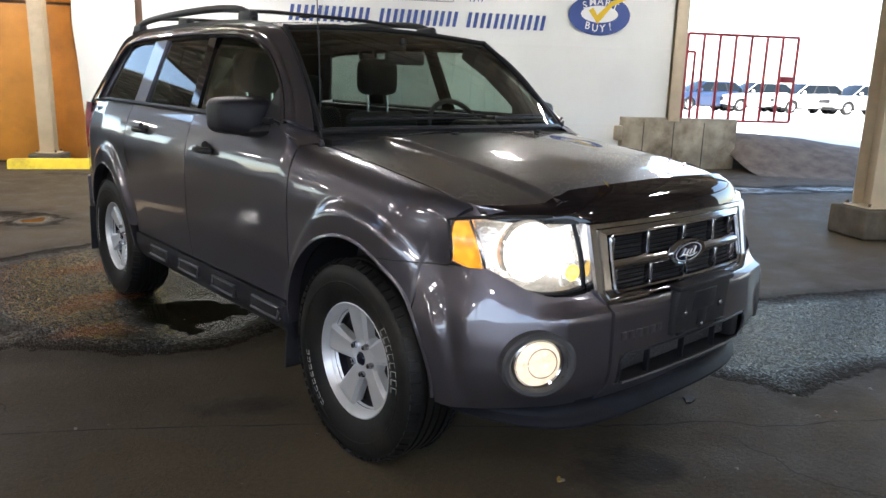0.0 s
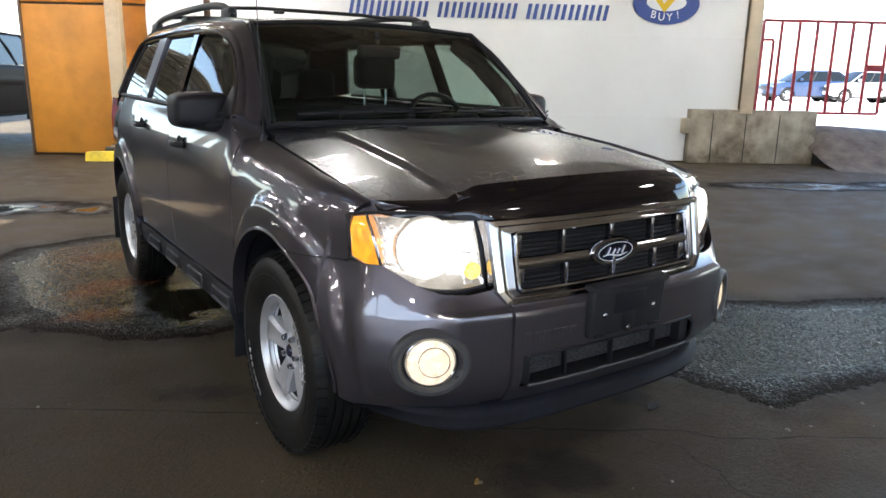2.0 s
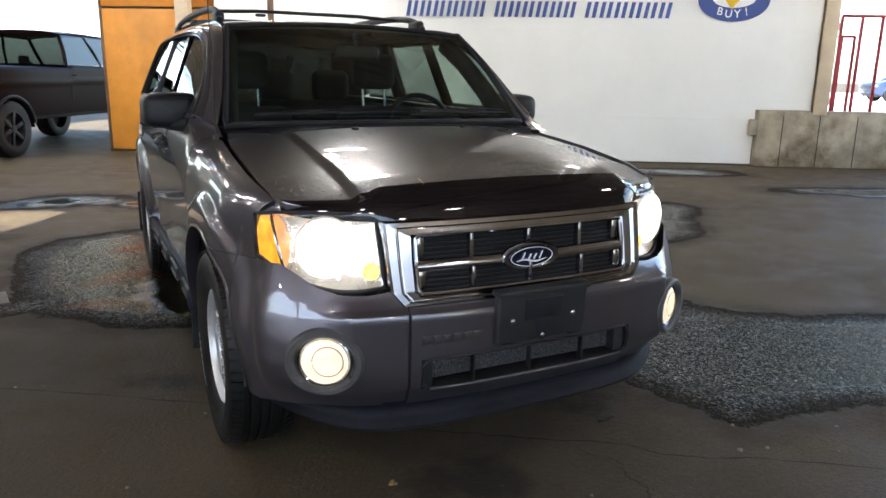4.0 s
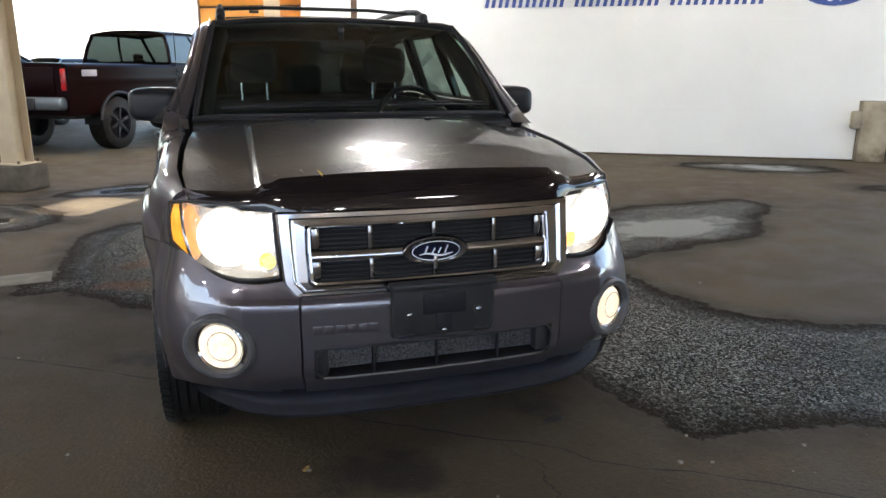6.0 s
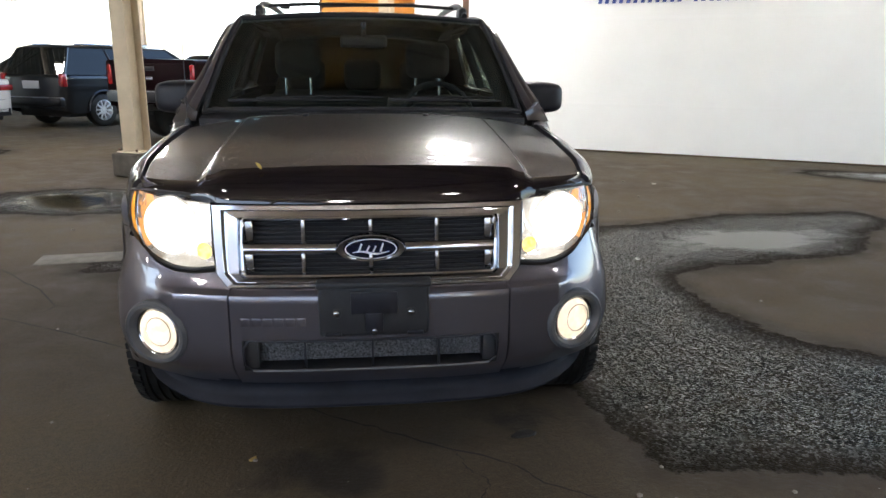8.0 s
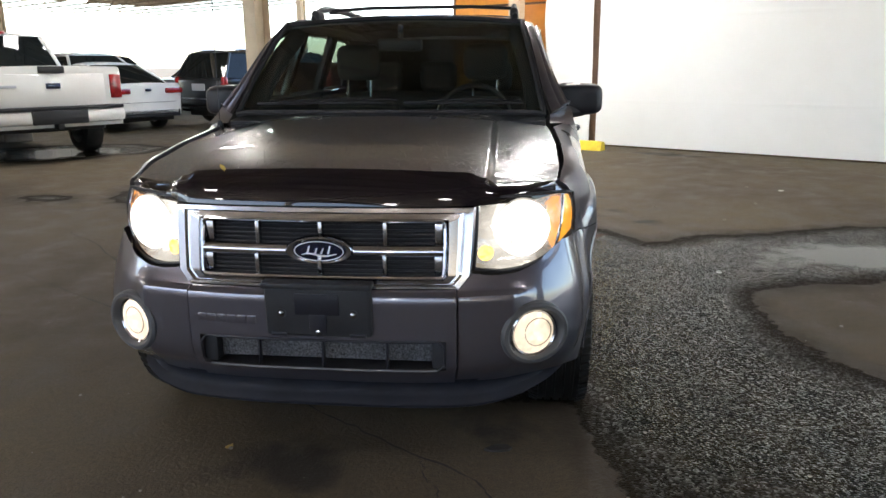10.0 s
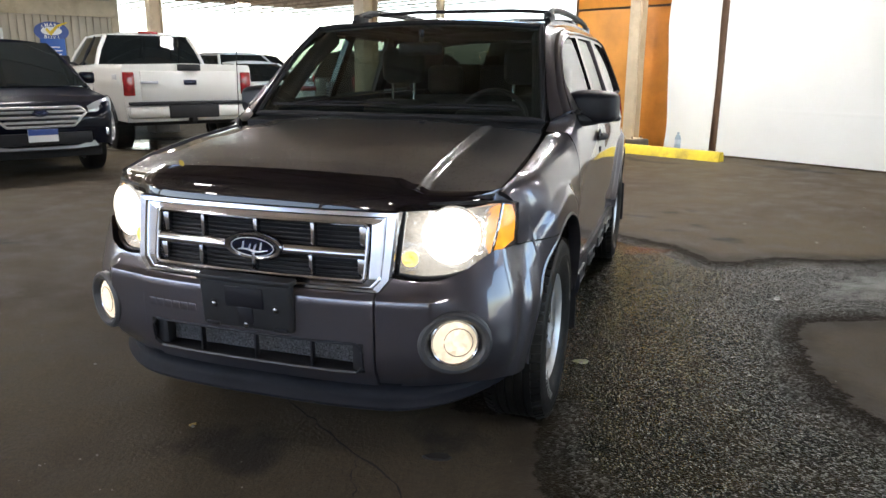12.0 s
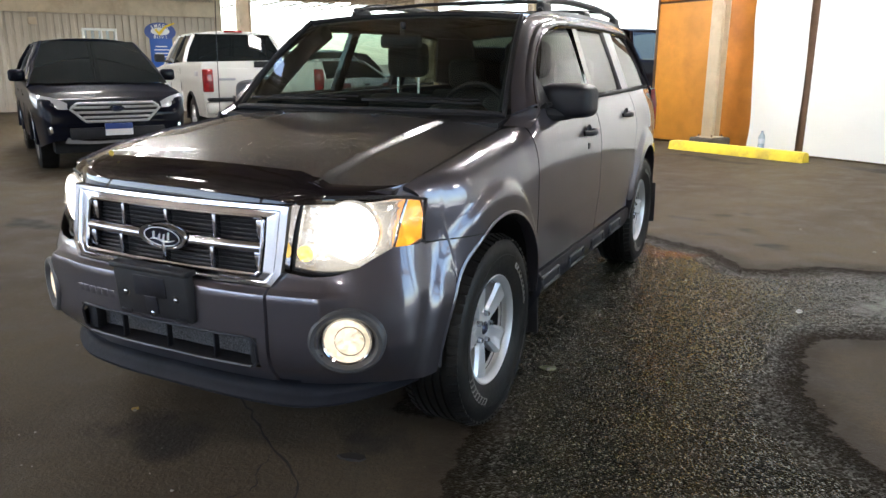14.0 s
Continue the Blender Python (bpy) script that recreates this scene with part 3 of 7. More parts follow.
def ceiling_lamp(p, turn=0.0):
    r = root("ceiling_lamp", pose(p[0], p[1], ROOF - 0.72, 0, 0, turn), "bright square lamp hung under the roof joists, some added as fill", "lamp", "ceiling lamps")
    part("housing", box((0.58, 0.56, 0.07), (0, 0, 0.058), 0.015), M_JOIST, r)
    part("diffuser", box((0.54, 0.52, 0.02), (0, 0, 0.012), 0.004), M_LAMP, r, "glowing white lamp diffuser")
    part("hanger", tube([(0, -0.2, 0.08), (0, -0.2, 0.74)], 0.006, 5), M_JOIST, r)
    part("hanger", tube([(0, 0.2, 0.08), (0, 0.2, 0.74)], 0.006, 5), M_JOIST, r)
    return r


# (5.9, 5.4) and (8.3, 3.4) are fill lamps added to brighten the wall's east end
LAMPS = [(1.4, 6.6), (1.4, 8.4), (1.2, 4.2), (-4.45, 8.2), (-1.2, 9.0), (5.9, 5.4), (8.3, 3.4), (-7.6, 4.6), (-10.6, 7.2), (-12.6, 4.2)]
for i in range(6):
    for j in range(4):
        if (i, j) in ((4, 0), (4, 1), (5, 0)):
            continue
        q = at_wall(-26.0 + 6.9 * i, -3.2 - 5.4 * j)
        LAMPS.append((q.x, q.y))
for i in range(3):
    q = at_wall(-26.0 + 6.9 * i, 4.5)
    LAMPS.append((q.x, q.y))
for q in LAMPS:
    ceiling_lamp(q, WANG)

# the far long side stands open above a low wall, with posts under the roof edge
b = box((51.0, 0.2, 0.5), (-8.5, -21.1, 0.25), 0.01, pose(W0.x, W0.y, 0, 0, 0, WANG))
tagged(add_mesh("wall_south", b, M_CONC), "low grey concrete wall along the open side", "wall", kind="structure")
b = box((51.0, 0.2, 0.5), (-8.5, -21.1, ROOF - 0.25), 0.01, pose(W0.x, W0.y, 0, 0, 0, WANG))
tagged(add_mesh("roof_edge", b, M_SIDING), "ribbed metal band along the open edge of the roof", "roof edge", kind="structure")
row_of("roof_post", box((0.22, 0.22, ROOF - 1.0), (0, 0, 0.5 + (ROOF - 1.0) / 2), 0.01), M_POST, [pose(*at_wall(-32 + k * 9.4, -21.1), 0, 0, WANG) for k in range(6)], "beige steel post on the low wall", "post", "roof posts")

# unseen slab, added so that sunlight bounces onto ceiling and car front
b = box((70.0, 9.0, 0.04), (-12.0, -25.5, 0.0), 0.0, pose(W0.x, W0.y, 0, 0, 0, WANG))
tagged(add_mesh("lane", b, M_YARD), "unseen pale slab added to bounce sunlight into the hall", "lane", kind="structure")
# unseen wall, added to give chrome and paint a soft grey reflection
b = box((70.0, 0.3, 4.2), (-12.0, -30.0, 2.1), 0.01, pose(W0.x, W0.y, 0, 0, 0, WANG))
tagged(add_mesh("reflection_wall", b, M_YARD), "unseen pale wall added to soften reflections of the open side", "wall", kind="structure")
# unseen wall, added to block bright sky from the chrome's reflections
b = box((0.2, 14.0, ROOF), (17.1, -14.0, ROOF / 2), 0.01, pose(W0.x, W0.y, 0, 0, 0, WANG))
tagged(add_mesh("blocking_wall_east", b, M_CONC), "unseen grey wall added to darken reflections from the east", "wall", kind="structure")

# the building with metal siding at the far end of the hall
SID = Vector((-18.6, 10.4, 0))


def siding():
    b = bmesh.new()
    n = 101
    pts = []
    for i in range(n + 1):
        x = -14 + 20.33 * i / n
        pts += [(x, 0.0), (x + 0.045, 0.0), (x + 0.055, -0.05), (x + 0.165, -0.05), (x + 0.175, 0.0)]
    lo = [b.verts.new((x, y, 0.0)) for x, y in pts]
    hi = [b.verts.new((x, y, 4.0)) for x, y in pts]
    for i in range(len(pts) - 1):
        b.faces.new((lo[i], lo[i + 1], hi[i + 1], hi[i]))
    return b


SIDE_M = Matrix.Translation(SID) @ Matrix.Rotation(math.atan2(V.y, V.x), 4, "Z")
side_wall = add_mesh("wall_west", siding(), M_SIDING, smooth=False)
side_wall.matrix_world = SIDE_M
tagged(side_wall, "beige ribbed metal siding of the inner building", "wall", kind="structure")

steel_post(-9.1, 10.05, 0.52, 0.25, WANG)
steel_post(-6.75, 21.4, 0.5, 0.22, WANG)
wall_w = lambda name, x0, x1, z0, z1, th, material, label: tagged(add_mesh(name, box((x1 - x0, th, z1 - z0), ((x0 + x1) / 2, -0.03 - th / 2, (z0 + z1) / 2), 0.01, SIDE_M), material), label, "trim", kind="structure")
wall_w("trim", -14, 6.4, 2.74, 3.2, 0.10, M_POST, "brown painted band above the siding")
wall_w("corner_trim", 6.28, 6.5, 0.0, 4.0, 0.06, M_POST, "brown corner trim of the siding")


def office_window():
    r = root("window_1", SIDE_M @ pose(2.9, -0.04, 0), "small white-framed office window in the siding", "window", kind="structure")
    for sz, c in (((0.95, 0.06, 0.07), (0, 0, 2.31)), ((0.95, 0.06, 0.07), (0, 0, 1.25)), ((0.07, 0.06, 1.1), (-0.44, 0, 1.78)), ((0.07, 0.06, 1.1), (0.44, 0, 1.78)), ((0.05, 0.05, 1.0), (0.05, 0, 1.78))):
        part("window_frame", box(sz, c, 0.006), M_SHEET, r)
    part("pane", box((0.84, 0.01, 1.0), (0, 0.012, 1.78)), M_PANE, r)
    return r


M_PANE = mat("window_pane", (0.30, 0.34, 0.36), 0.08, 0.0, 0.6)
office_window()
sign = root("hanging_sign", SIDE_M @ pose(4.6, -0.07, 0), "blue sale sign with an oval badge on the siding", "sign")
SIGN_M = Matrix.Translation((0, -0.01, 0)) @ Matrix.Rotation(radians(90), 4, "X")
part("board", box((0.66, 0.02, 0.85), (0, -0.03, 1.66), 0.01), mat("sign_blue", (0.02, 0.10, 0.42), 0.4), sign)
round_badge(sign, SIGN_M @ Matrix.Translation((0, 2.28, 0.01)), 0.46)
for k, w in enumerate((0.34, 0.44, 0.4, 0.3)):
    part("bar", box((w, 0.006, 0.03), (0, -0.043, 1.85 - 0.1 * k)), M_WHITEINK, sign)
flood = root("wall_lamp", SIDE_M @ pose(1.2, -0.1, 2.5), "small beige wall lamp on the siding", "lamp")
part("housing", box((0.22, 0.16, 0.2), (0, 0, 0), 0.02), M_POST, flood)
part("bracket", box((0.06, 0.08, 0.06), (0, 0.08, 0), 0.01), M_POST, flood)


# red gate on the outer post
def gate(s0, width, out, z0, z1, bars, name, label):
    r = root(name, pose(*at_wall(s0, out), 0, 0, WANG), label, "gate")
    for z in (z0, z1):
        part("rail", box((width, 0.045, 0.045), (width / 2, 0, z), 0.006), M_RED, r)
    for k in range(bars):
        x = width * k / (bars - 1)
        part("upright", box((0.045, 0.035, z1 - z0), (x, 0, (z0 + z1) / 2), 0.005), M_RED, r)
    return r


g1 = gate(8.83, 2.15, 0.06, 0.86, 2.36, 8, "metal_gate", "dark red welded bar gate hung on the steel post")
part("latch_plate", box((0.26, 0.05, 0.11), (2.0, 0, 1.62), 0.008), M_RED, g1)
for z in (1.05, 2.2):
    part("hinge", lathe([(0.0, -0.06), (0.03, -0.06), (0.03, 0.06), (0.0, 0.06)], 12, "z", m=pose(-0.06, 0, z)), M_RED, g1)
gate(9.02, 0.42, 0.9, 0.72, 2.1, 3, "metal_gate", "narrow red gate leaf behind the post")

# ---- the grey sport-utility car ----
def paint_material(name, base, drops=False):
    m = mat(name, base, 0.31, 0.70, 1.0)
    n = Net(m)
    co = coords(n)
    fl = n.noise(co, 900.0, 1.0)
    dirt = n.noise(co, 3.0, 6.0, 0.65)
    c = n.mix(n.ramp(fl.outputs[0], [(0.4, 0.0), (0.75, 0.5)]), base, tuple(min(1, k * 1.7) for k in base))
    c = n.mix(n.ramp(dirt.outputs[0], [(0.45, 0.0), (0.8, 0.15)]), c, (0.13, 0.11, 0.09))
    n.link(c, n.b.inputs["Base Color"])
    n.b.inputs["Coat Roughness"].default_value = 0.02
    n.b.inputs["Coat IOR"].default_value = 1.7
    if drops:
        v = n.add("ShaderNodeTexVoronoi")
        v.inputs["Scale"].default_value, v.inputs["Randomness"].default_value = 92.0, 1.0
        n.link(co, v.inputs["Vector"])
        big = n.noise(co, 4.0, 3.0)
        size = n.math("MULTIPLY_ADD", big.outputs[0], 0.85, -0.12)
        size = n.math("MINIMUM", size, 0.29)
        drop = n.math("SUBTRACT", size, v.outputs["Distance"])
        h = n.math("SQRT", n.math("MAXIMUM", drop, 0.0))
        bm_ = n.bump(h, 1.0, 0.010)
        n.link(bm_, n.b.inputs["Coat Normal"])
        n.link(n.math("MULTIPLY_ADD", dirt.outputs[0], 0.04, 0.0), n.b.inputs["Coat Roughness"])
        # duller base on upward panels, to hold down the broad lamp sheen
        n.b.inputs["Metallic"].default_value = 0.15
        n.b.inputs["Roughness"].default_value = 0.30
    return m


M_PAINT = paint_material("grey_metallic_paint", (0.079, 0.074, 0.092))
# same body paint for hood and roof, colour darkened against overhead lamp glare
M_HOOD = paint_material("grey_paint_darkened_on_top_with_drops", (0.040, 0.037, 0.038), True)
M_CHROME = mat("chrome", (0.45, 0.45, 0.48), 0.11, 1.0)
M_ALLOY = mat("alloy_wheel_silver", (0.62, 0.63, 0.65), 0.34, 0.6)
M_BLACK = worn("black_plastic", (0.021, 0.021, 0.024), 0.48, 0.2, 10.0, 0.12)
M_GLOSSBLACK = mat("gloss_black_acrylic", (0.006, 0.004, 0.006), 0.06, 0.0, 0.7, 0.15)
M_TRIM = worn("dark_grey_plastic", (0.013, 0.013, 0.018), 0.42, 0.2, 10.0, 0.15)
M_LIP = worn("dull_lip_plastic", (0.010, 0.011, 0.016), 0.62, 0.25, 10.0, 0.15)
for m_dark, spec_ in ((M_BLACK, 0.28), (M_TRIM, 0.28), (M_LIP, 0.17)):
    m_dark.node_tree.nodes["Principled BSDF"].inputs["Specular IOR Level"].default_value = spec_
M_RUBBER = worn("tyre_rubber", (0.008, 0.008, 0.008), 0.5, 0.35, 9.0, 0.2, dirt=(0.022, 0.019, 0.016))
M_RUBBER.node_tree.nodes["Principled BSDF"].inputs["Specular IOR Level"].default_value = 0.25
M_STEP = worn("grey_step_plastic", (0.055, 0.055, 0.060), 0.45, 0.2, 12.0, 0.15)
M_LETTER = mat("faded_white_letters", (0.26, 0.255, 0.24), 0.7)
M_GLASS = glass("windscreen_glass", (0.50, 0.58, 0.54))
M_SIDEGLASS = glass("side_glass", (0.66, 0.80, 0.73))
M_PRIVACY = glass("privacy_glass", (0.36, 0.43, 0.40))
M_REARGLASS = glass("rear_window_glass", (0.02, 0.024, 0.022))
M_LENS = glass("lamp_lens", (0.96, 0.96, 0.96))
M_REFLECT = mat("lamp_reflector", (0.85, 0.85, 0.86), 0.16, 1.0)


def lit_bowl(name, color, lo, hi, scale):
    """Faceted reflector bowl of a burning lamp: its facets glow unevenly."""
    m = glowing(name, color, 1.0)
    n = Net(m)
    v = n.add("ShaderNodeTexVoronoi")
    v.inputs["Scale"].default_value = scale
    n.link(coords(n), v.inputs["Vector"])
    f = n.ramp(v.outputs["Color"], [(0.15, lo), (0.85, hi)])
    n.link(f, n.b.inputs["Emission Strength"])
    return m


def fluted_reflector(name):
    """Bright plated housing with upright flutes; the bulb's light is painted on as uneven emission."""
    m = mat(name, (0.66, 0.65, 0.64), 0.14, 0.9)
    n = Net(m)
    co = coords(n)
    w = n.noise(co, 26.0, 2.0)
    n.link(n.bump(w.outputs[0], 0.35, 0.012), n.b.inputs["Normal"])
    n.b.inputs["Emission Color"].default_value = (1.0, 0.93, 0.82, 1)
    sep = n.add("ShaderNodeSeparateXYZ")
    n.link(co, sep.inputs[0])
    # painted glow: emission fades with distance from the bulb's place
    dx = n.math("SUBTRACT", n.math("ABSOLUTE", sep.outputs[0]), 0.60)
    dz = n.math("SUBTRACT", sep.outputs[2], 0.835)
    d = n.math("SQRT", n.math("ADD", n.math("MULTIPLY", dx, dx), n.math("MULTIPLY", dz, dz)))
    d = n.math("ADD", d, n.math("MULTIPLY_ADD", w.outputs[0], 0.06, -0.03))
    n.link(n.ramp(n.math("MULTIPLY", d, 4.0), [(0.30, 0.13), (0.52, 0.040), (0.85, 0.008)]), n.b.inputs["Emission Strength"])
    return m


M_GLOWREFLECT = fluted_reflector("glow_painted_reflector")
M_BEAM = lit_bowl("headlamp_glow", (1.0, 0.93, 0.80), 0.12, 0.60, 60.0)
M_FOG = lit_bowl("fog_lamp_glow", (1.0, 0.84, 0.60), 0.04, 0.18, 75.0)
M_BROWNSHADE = mat("bulb_shield_metal", (0.42, 0.33, 0.20), 0.4, 0.6)
M_PARK = lit_bowl("parking_lamp_glow", (1.0, 0.66, 0.16), 0.08, 0.5, 110.0)
M_AMBER = lit_bowl("amber_lens", (1.0, 0.40, 0.03), 0.05, 0.24, 60.0)
M_TAIL = worn("red_lamp_lens", (0.26, 0.008, 0.010), 0.2, 0.45, 14.0, 0.1, coat=1.0)
M_SEAT = worn("charcoal_seat_cloth", (0.018, 0.017, 0.018), 0.85, 0.25, 8.0, 0.2)
M_BRIGHTMARK = mat("bright_badge_metal", (0.85, 0.86, 0.88), 0.35, 0.3)
M_BADGE = mat("badge_blue", (0.006, 0.011, 0.045), 0.2, 0.3, 1.0)
M_MESH = worn("radiator_core", (0.075, 0.075, 0.08), 0.45, 0.95, 150.0, 1.0, metal=0.6, fine=160)


def sheet(fn, nu, nv, flip=False, flange=0.0, thick_dir=None, bm=None, us=None, vs=None, keep=None):
    """A skin fn(u, v) on a grid; flange turns its rim inwards so that it has depth."""
    b = bmesh.new()
    us = us or [i / nu for i in range(nu + 1)]
    vs = vs or [j / nv for j in range(nv + 1)]
    g = [[b.verts.new(fn(u, v)) for u in us] for v in vs]
    for j in range(len(vs) - 1):
        for i in range(len(us) - 1):
            q = (g[j][i], g[j][i + 1], g[j + 1][i + 1], g[j + 1][i])
            if keep:
                c = sum((p.co for p in q), Vector()) / 4
                if not keep(c):
                    continue
            try:
                b.faces.new(q[::-1] if flip else q)
            except ValueError:
                pass
    bmesh.ops.remove_doubles(b, verts=b.verts[:], dist=1e-5)
    loose = [v for v in b.verts if not v.link_faces]
    bmesh.ops.delete(b, geom=loose, context="VERTS")
    if flange:
        b.normal_update()
        edges = [e for e in b.edges if len(e.link_faces) == 1]
        nor = {v: v.normal.copy() for e in edges for v in e.verts}
        r = bmesh.ops.extrude_edge_only(b, edges=edges)
        moved = [v for v in r["geom"] if isinstance(v, bmesh.types.BMVert)]
        src = {}
        for v, nn in nor.items():
            src[tuple(round(c, 6) for c in v.co)] = nn
        for v in moved:
            nn = src.get(tuple(round(c, 6) for c in v.co))
            if nn:
                v.co -= nn * flange
    return merge(bm, b)


def curve3(pts, t):
    """A smooth curve through points, t from 0 to 1."""
    pts = [Vector(p) for p in pts]
    n = len(pts) - 1
    k = min(int(t * n), n - 1)
    f = t * n - k
    p0, p1, p2, p3 = pts[max(k - 1, 0)], pts[k], pts[k + 1], pts[min(k + 2, n)]
    return 0.5 * ((2 * p1) + (p2 - p0) * f + (2 * p0 - 5 * p1 + 4 * p2 - p3) * f * f + (3 * p1 - p0 - 3 * p2 + p3) * f ** 3)


def ruled(ca, cb, bulge=0.0, side=Vector((0, 0, 0)), sx=1):
    """The skin between two curves, swelling by bulge along side."""
    def fn(u, v):
        p = curve3(ca, u).lerp(curve3(cb, u), v) + side * (bulge * 4 * v * (1 - v))
        return Vector((p.x * sx, p.y, p.z))
    return fn


HUB_Z, TYRE_R, WHEEL_X, BASE = 0.357, 0.365, 0.775, 2.619
SEAM_X = [(-0.62, 0.70), (-0.5, 0.735), (-0.3, 0.755), (0.0, 0.752), (0.25, 0.738), (0.46, 0.715)]
SEAM_Z = [(-0.62, 0.930), (-0.5, 0.962), (-0.3, 1.006), (0.0, 1.050), (0.25, 1.078), (0.46, 1.098)]
CROWN_Z = [(-0.68, 0.985), (-0.5, 1.030), (-0.3, 1.060), (0.0, 1.098), (0.32, 1.132), (0.5, 1.14)]


def hood_z(x, y):
    xs, zs, zc = lerp_table(y, SEAM_X), lerp_table(y, SEAM_Z), lerp_table(y, CROWN_Z)
    k = min(1.0, abs(x) / xs)
    ridge = 0.50 - 0.02 * y
    z = zs + (zc - zs) * (1 - k ** 2.4)
    return z + 0.019 * (1 - ease(ridge - 0.003, ridge + 0.026, abs(x))) * ease(0.45, 0.2, y) - 0.006


def hood_front(x):
    return -0.662 + 0.165 * (abs(x) / 0.73) ** 3.2


def hood_rear(x):
    return 0.30 + 0.15 * (abs(x) / 0.715) ** 2


BODY_W = [(-0.5, 0.842), (-0.42, 0.855), (-0.2, 0.883), (0.2, 0.896), (1.4, 0.900), (2.4, 0.896), (2.8, 0.880), (3.1, 0.852), (3.3, 0.815), (3.45, 0.76), (3.56, 0.66)]


def flare_out(y, z):
    """How far the broad wheel-arch flares stand out from the flank."""
    out = 0.0
    for yc in (0.0, BASE):
        dy = y - yc
        e = math.hypot(dy / 0.412, (z - HUB_Z + 0.012) / 0.462)
        e *= 1 + 0.10 * ease(0.12, 0.40, dy if yc == 0.0 else -dy)
        out = max(out, 0.026 * ease(1.29, 1.17, e) * (1 - 0.55 * ease(-0.12, -0.38, dy) * ease(0.55, 0.70, z) * (yc == 0.0)))
    return out


def half_width(y, z):
    w = lerp_table(y, BODY_W) - 0.006 + flare_out(y, z)
    w -= 0.050 * ease(-0.20, -0.43, y) * ease(0.58, 0.82, z)
    if z < 0.75:
        w -= 0.045 * ((0.75 - z) / 0.45) ** 2
    crease = ease(0.66, 0.60, z - 0.03 * (1.4 - y)) * ease(0.3, 0.6, y) * ease(2.15, 1.9, y)
    w -= 0.005 * crease * ease(0.42, 0.52, z)
    door = w - 0.062 * max(0.0, (z - 0.90) / 0.25) ** 2.0
    if z > 1.15:
        door = w - 0.062 - 0.385 * (z - 1.15)
    if y >= 0.5:
        return door
    zs, xs = lerp_table(y, SEAM_Z), lerp_table(y, SEAM_X)
    t = min(1.0, max(0.0, (z - 0.80) / (zs - 0.80)))
    fender = xs + (w - xs) * max(0.0, 1 - t ** 3.0) ** 0.45
    k = ease(0.30, 0.5, y)
    return fender * (1 - k) + door * k


def arch(y, yc, a, bb):
    k = 1 - ((y - yc) / a) ** 2
    return HUB_Z - 0.012 + bb * math.sqrt(k) if k > 0 else -1


def side_fn(y0, y1, zb, zt, sx, lean=0.0):
    """A panel of the flank between two lengths, zb(y) and zt(y)."""
    def fn(u, v):
        y = (y0(v) if callable(y0) else y0) * (1 - u) + (y1(v) if callable(y1) else y1) * u
        lo, hi = zb(y), zt(y)
        z = lo + (hi - lo) * (1 - (1 - v) ** 1.35)
        return Vector((sx * half_width(y, z), y, z))
    return fn


HOOD_US = sorted(set([round(i / 72, 5) for i in range(73)] + [round(0.5 + sg * (0.328 + 0.0035 * i), 5) for i in range(14) for sg in (-1, 1)]))
car = root("sport_utility_car", pose(0, 0, 0), "dark grey metallic sport-utility car, wet, headlamps lit", "car")
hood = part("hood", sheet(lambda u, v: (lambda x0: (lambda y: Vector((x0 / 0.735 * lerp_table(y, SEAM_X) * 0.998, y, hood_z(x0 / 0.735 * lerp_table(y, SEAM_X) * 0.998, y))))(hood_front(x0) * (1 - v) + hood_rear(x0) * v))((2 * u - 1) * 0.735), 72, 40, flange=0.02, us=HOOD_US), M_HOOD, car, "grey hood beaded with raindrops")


# nose below the hood edge and the smoked stone guard over it
def nose(u, v):
    x = (2 * u - 1) * 0.725
    y, z = hood_front(x), hood_z(x, hood_front(x))
    mid = 1 - ease(0.44, 0.49, abs(x))
    return Vector((x, y - (0.045 * math.sin(v * 1.5) - 0.02 * v * abs(u * 2 - 1) ** 2) * mid, z - (0.063 * mid + 0.012) * v))


part("hood_nose", sheet(nose, 48, 6, flip=True), M_PAINT, hood)


def guard(u, v):
    k = 2 * u - 1
    x = k * 0.737
    y, z = hood_front(x), hood_z(x, hood_front(x))
    step = 0.014 * (1 - ease(0.455, 0.495, abs(x)))
    top = Vector((x, y + 0.035, z + 0.012 + step))
    bot = Vector((x * 0.995, y - 0.052 + 0.026 * ease(0.44, 0.56, abs(x)) + 0.022 * abs(k) ** 10, 0.918 + 0.016 * abs(k) ** 12))
    p = top.lerp(bot, v)
    return p + Vector((0, -0.018, 0.012)) * math.sin(v * math.pi) * (1 - 0.8 * abs(k) ** 10) - Vector((0, 0, 0.006 * v * (1 - ease(0.455, 0.495, abs(x)))))


part("stone_guard", sheet(guard, 90, 8, flip=True, flange=0.006), M_GLOSSBLACK, car, "smoked glossy stone guard on the hood edge")

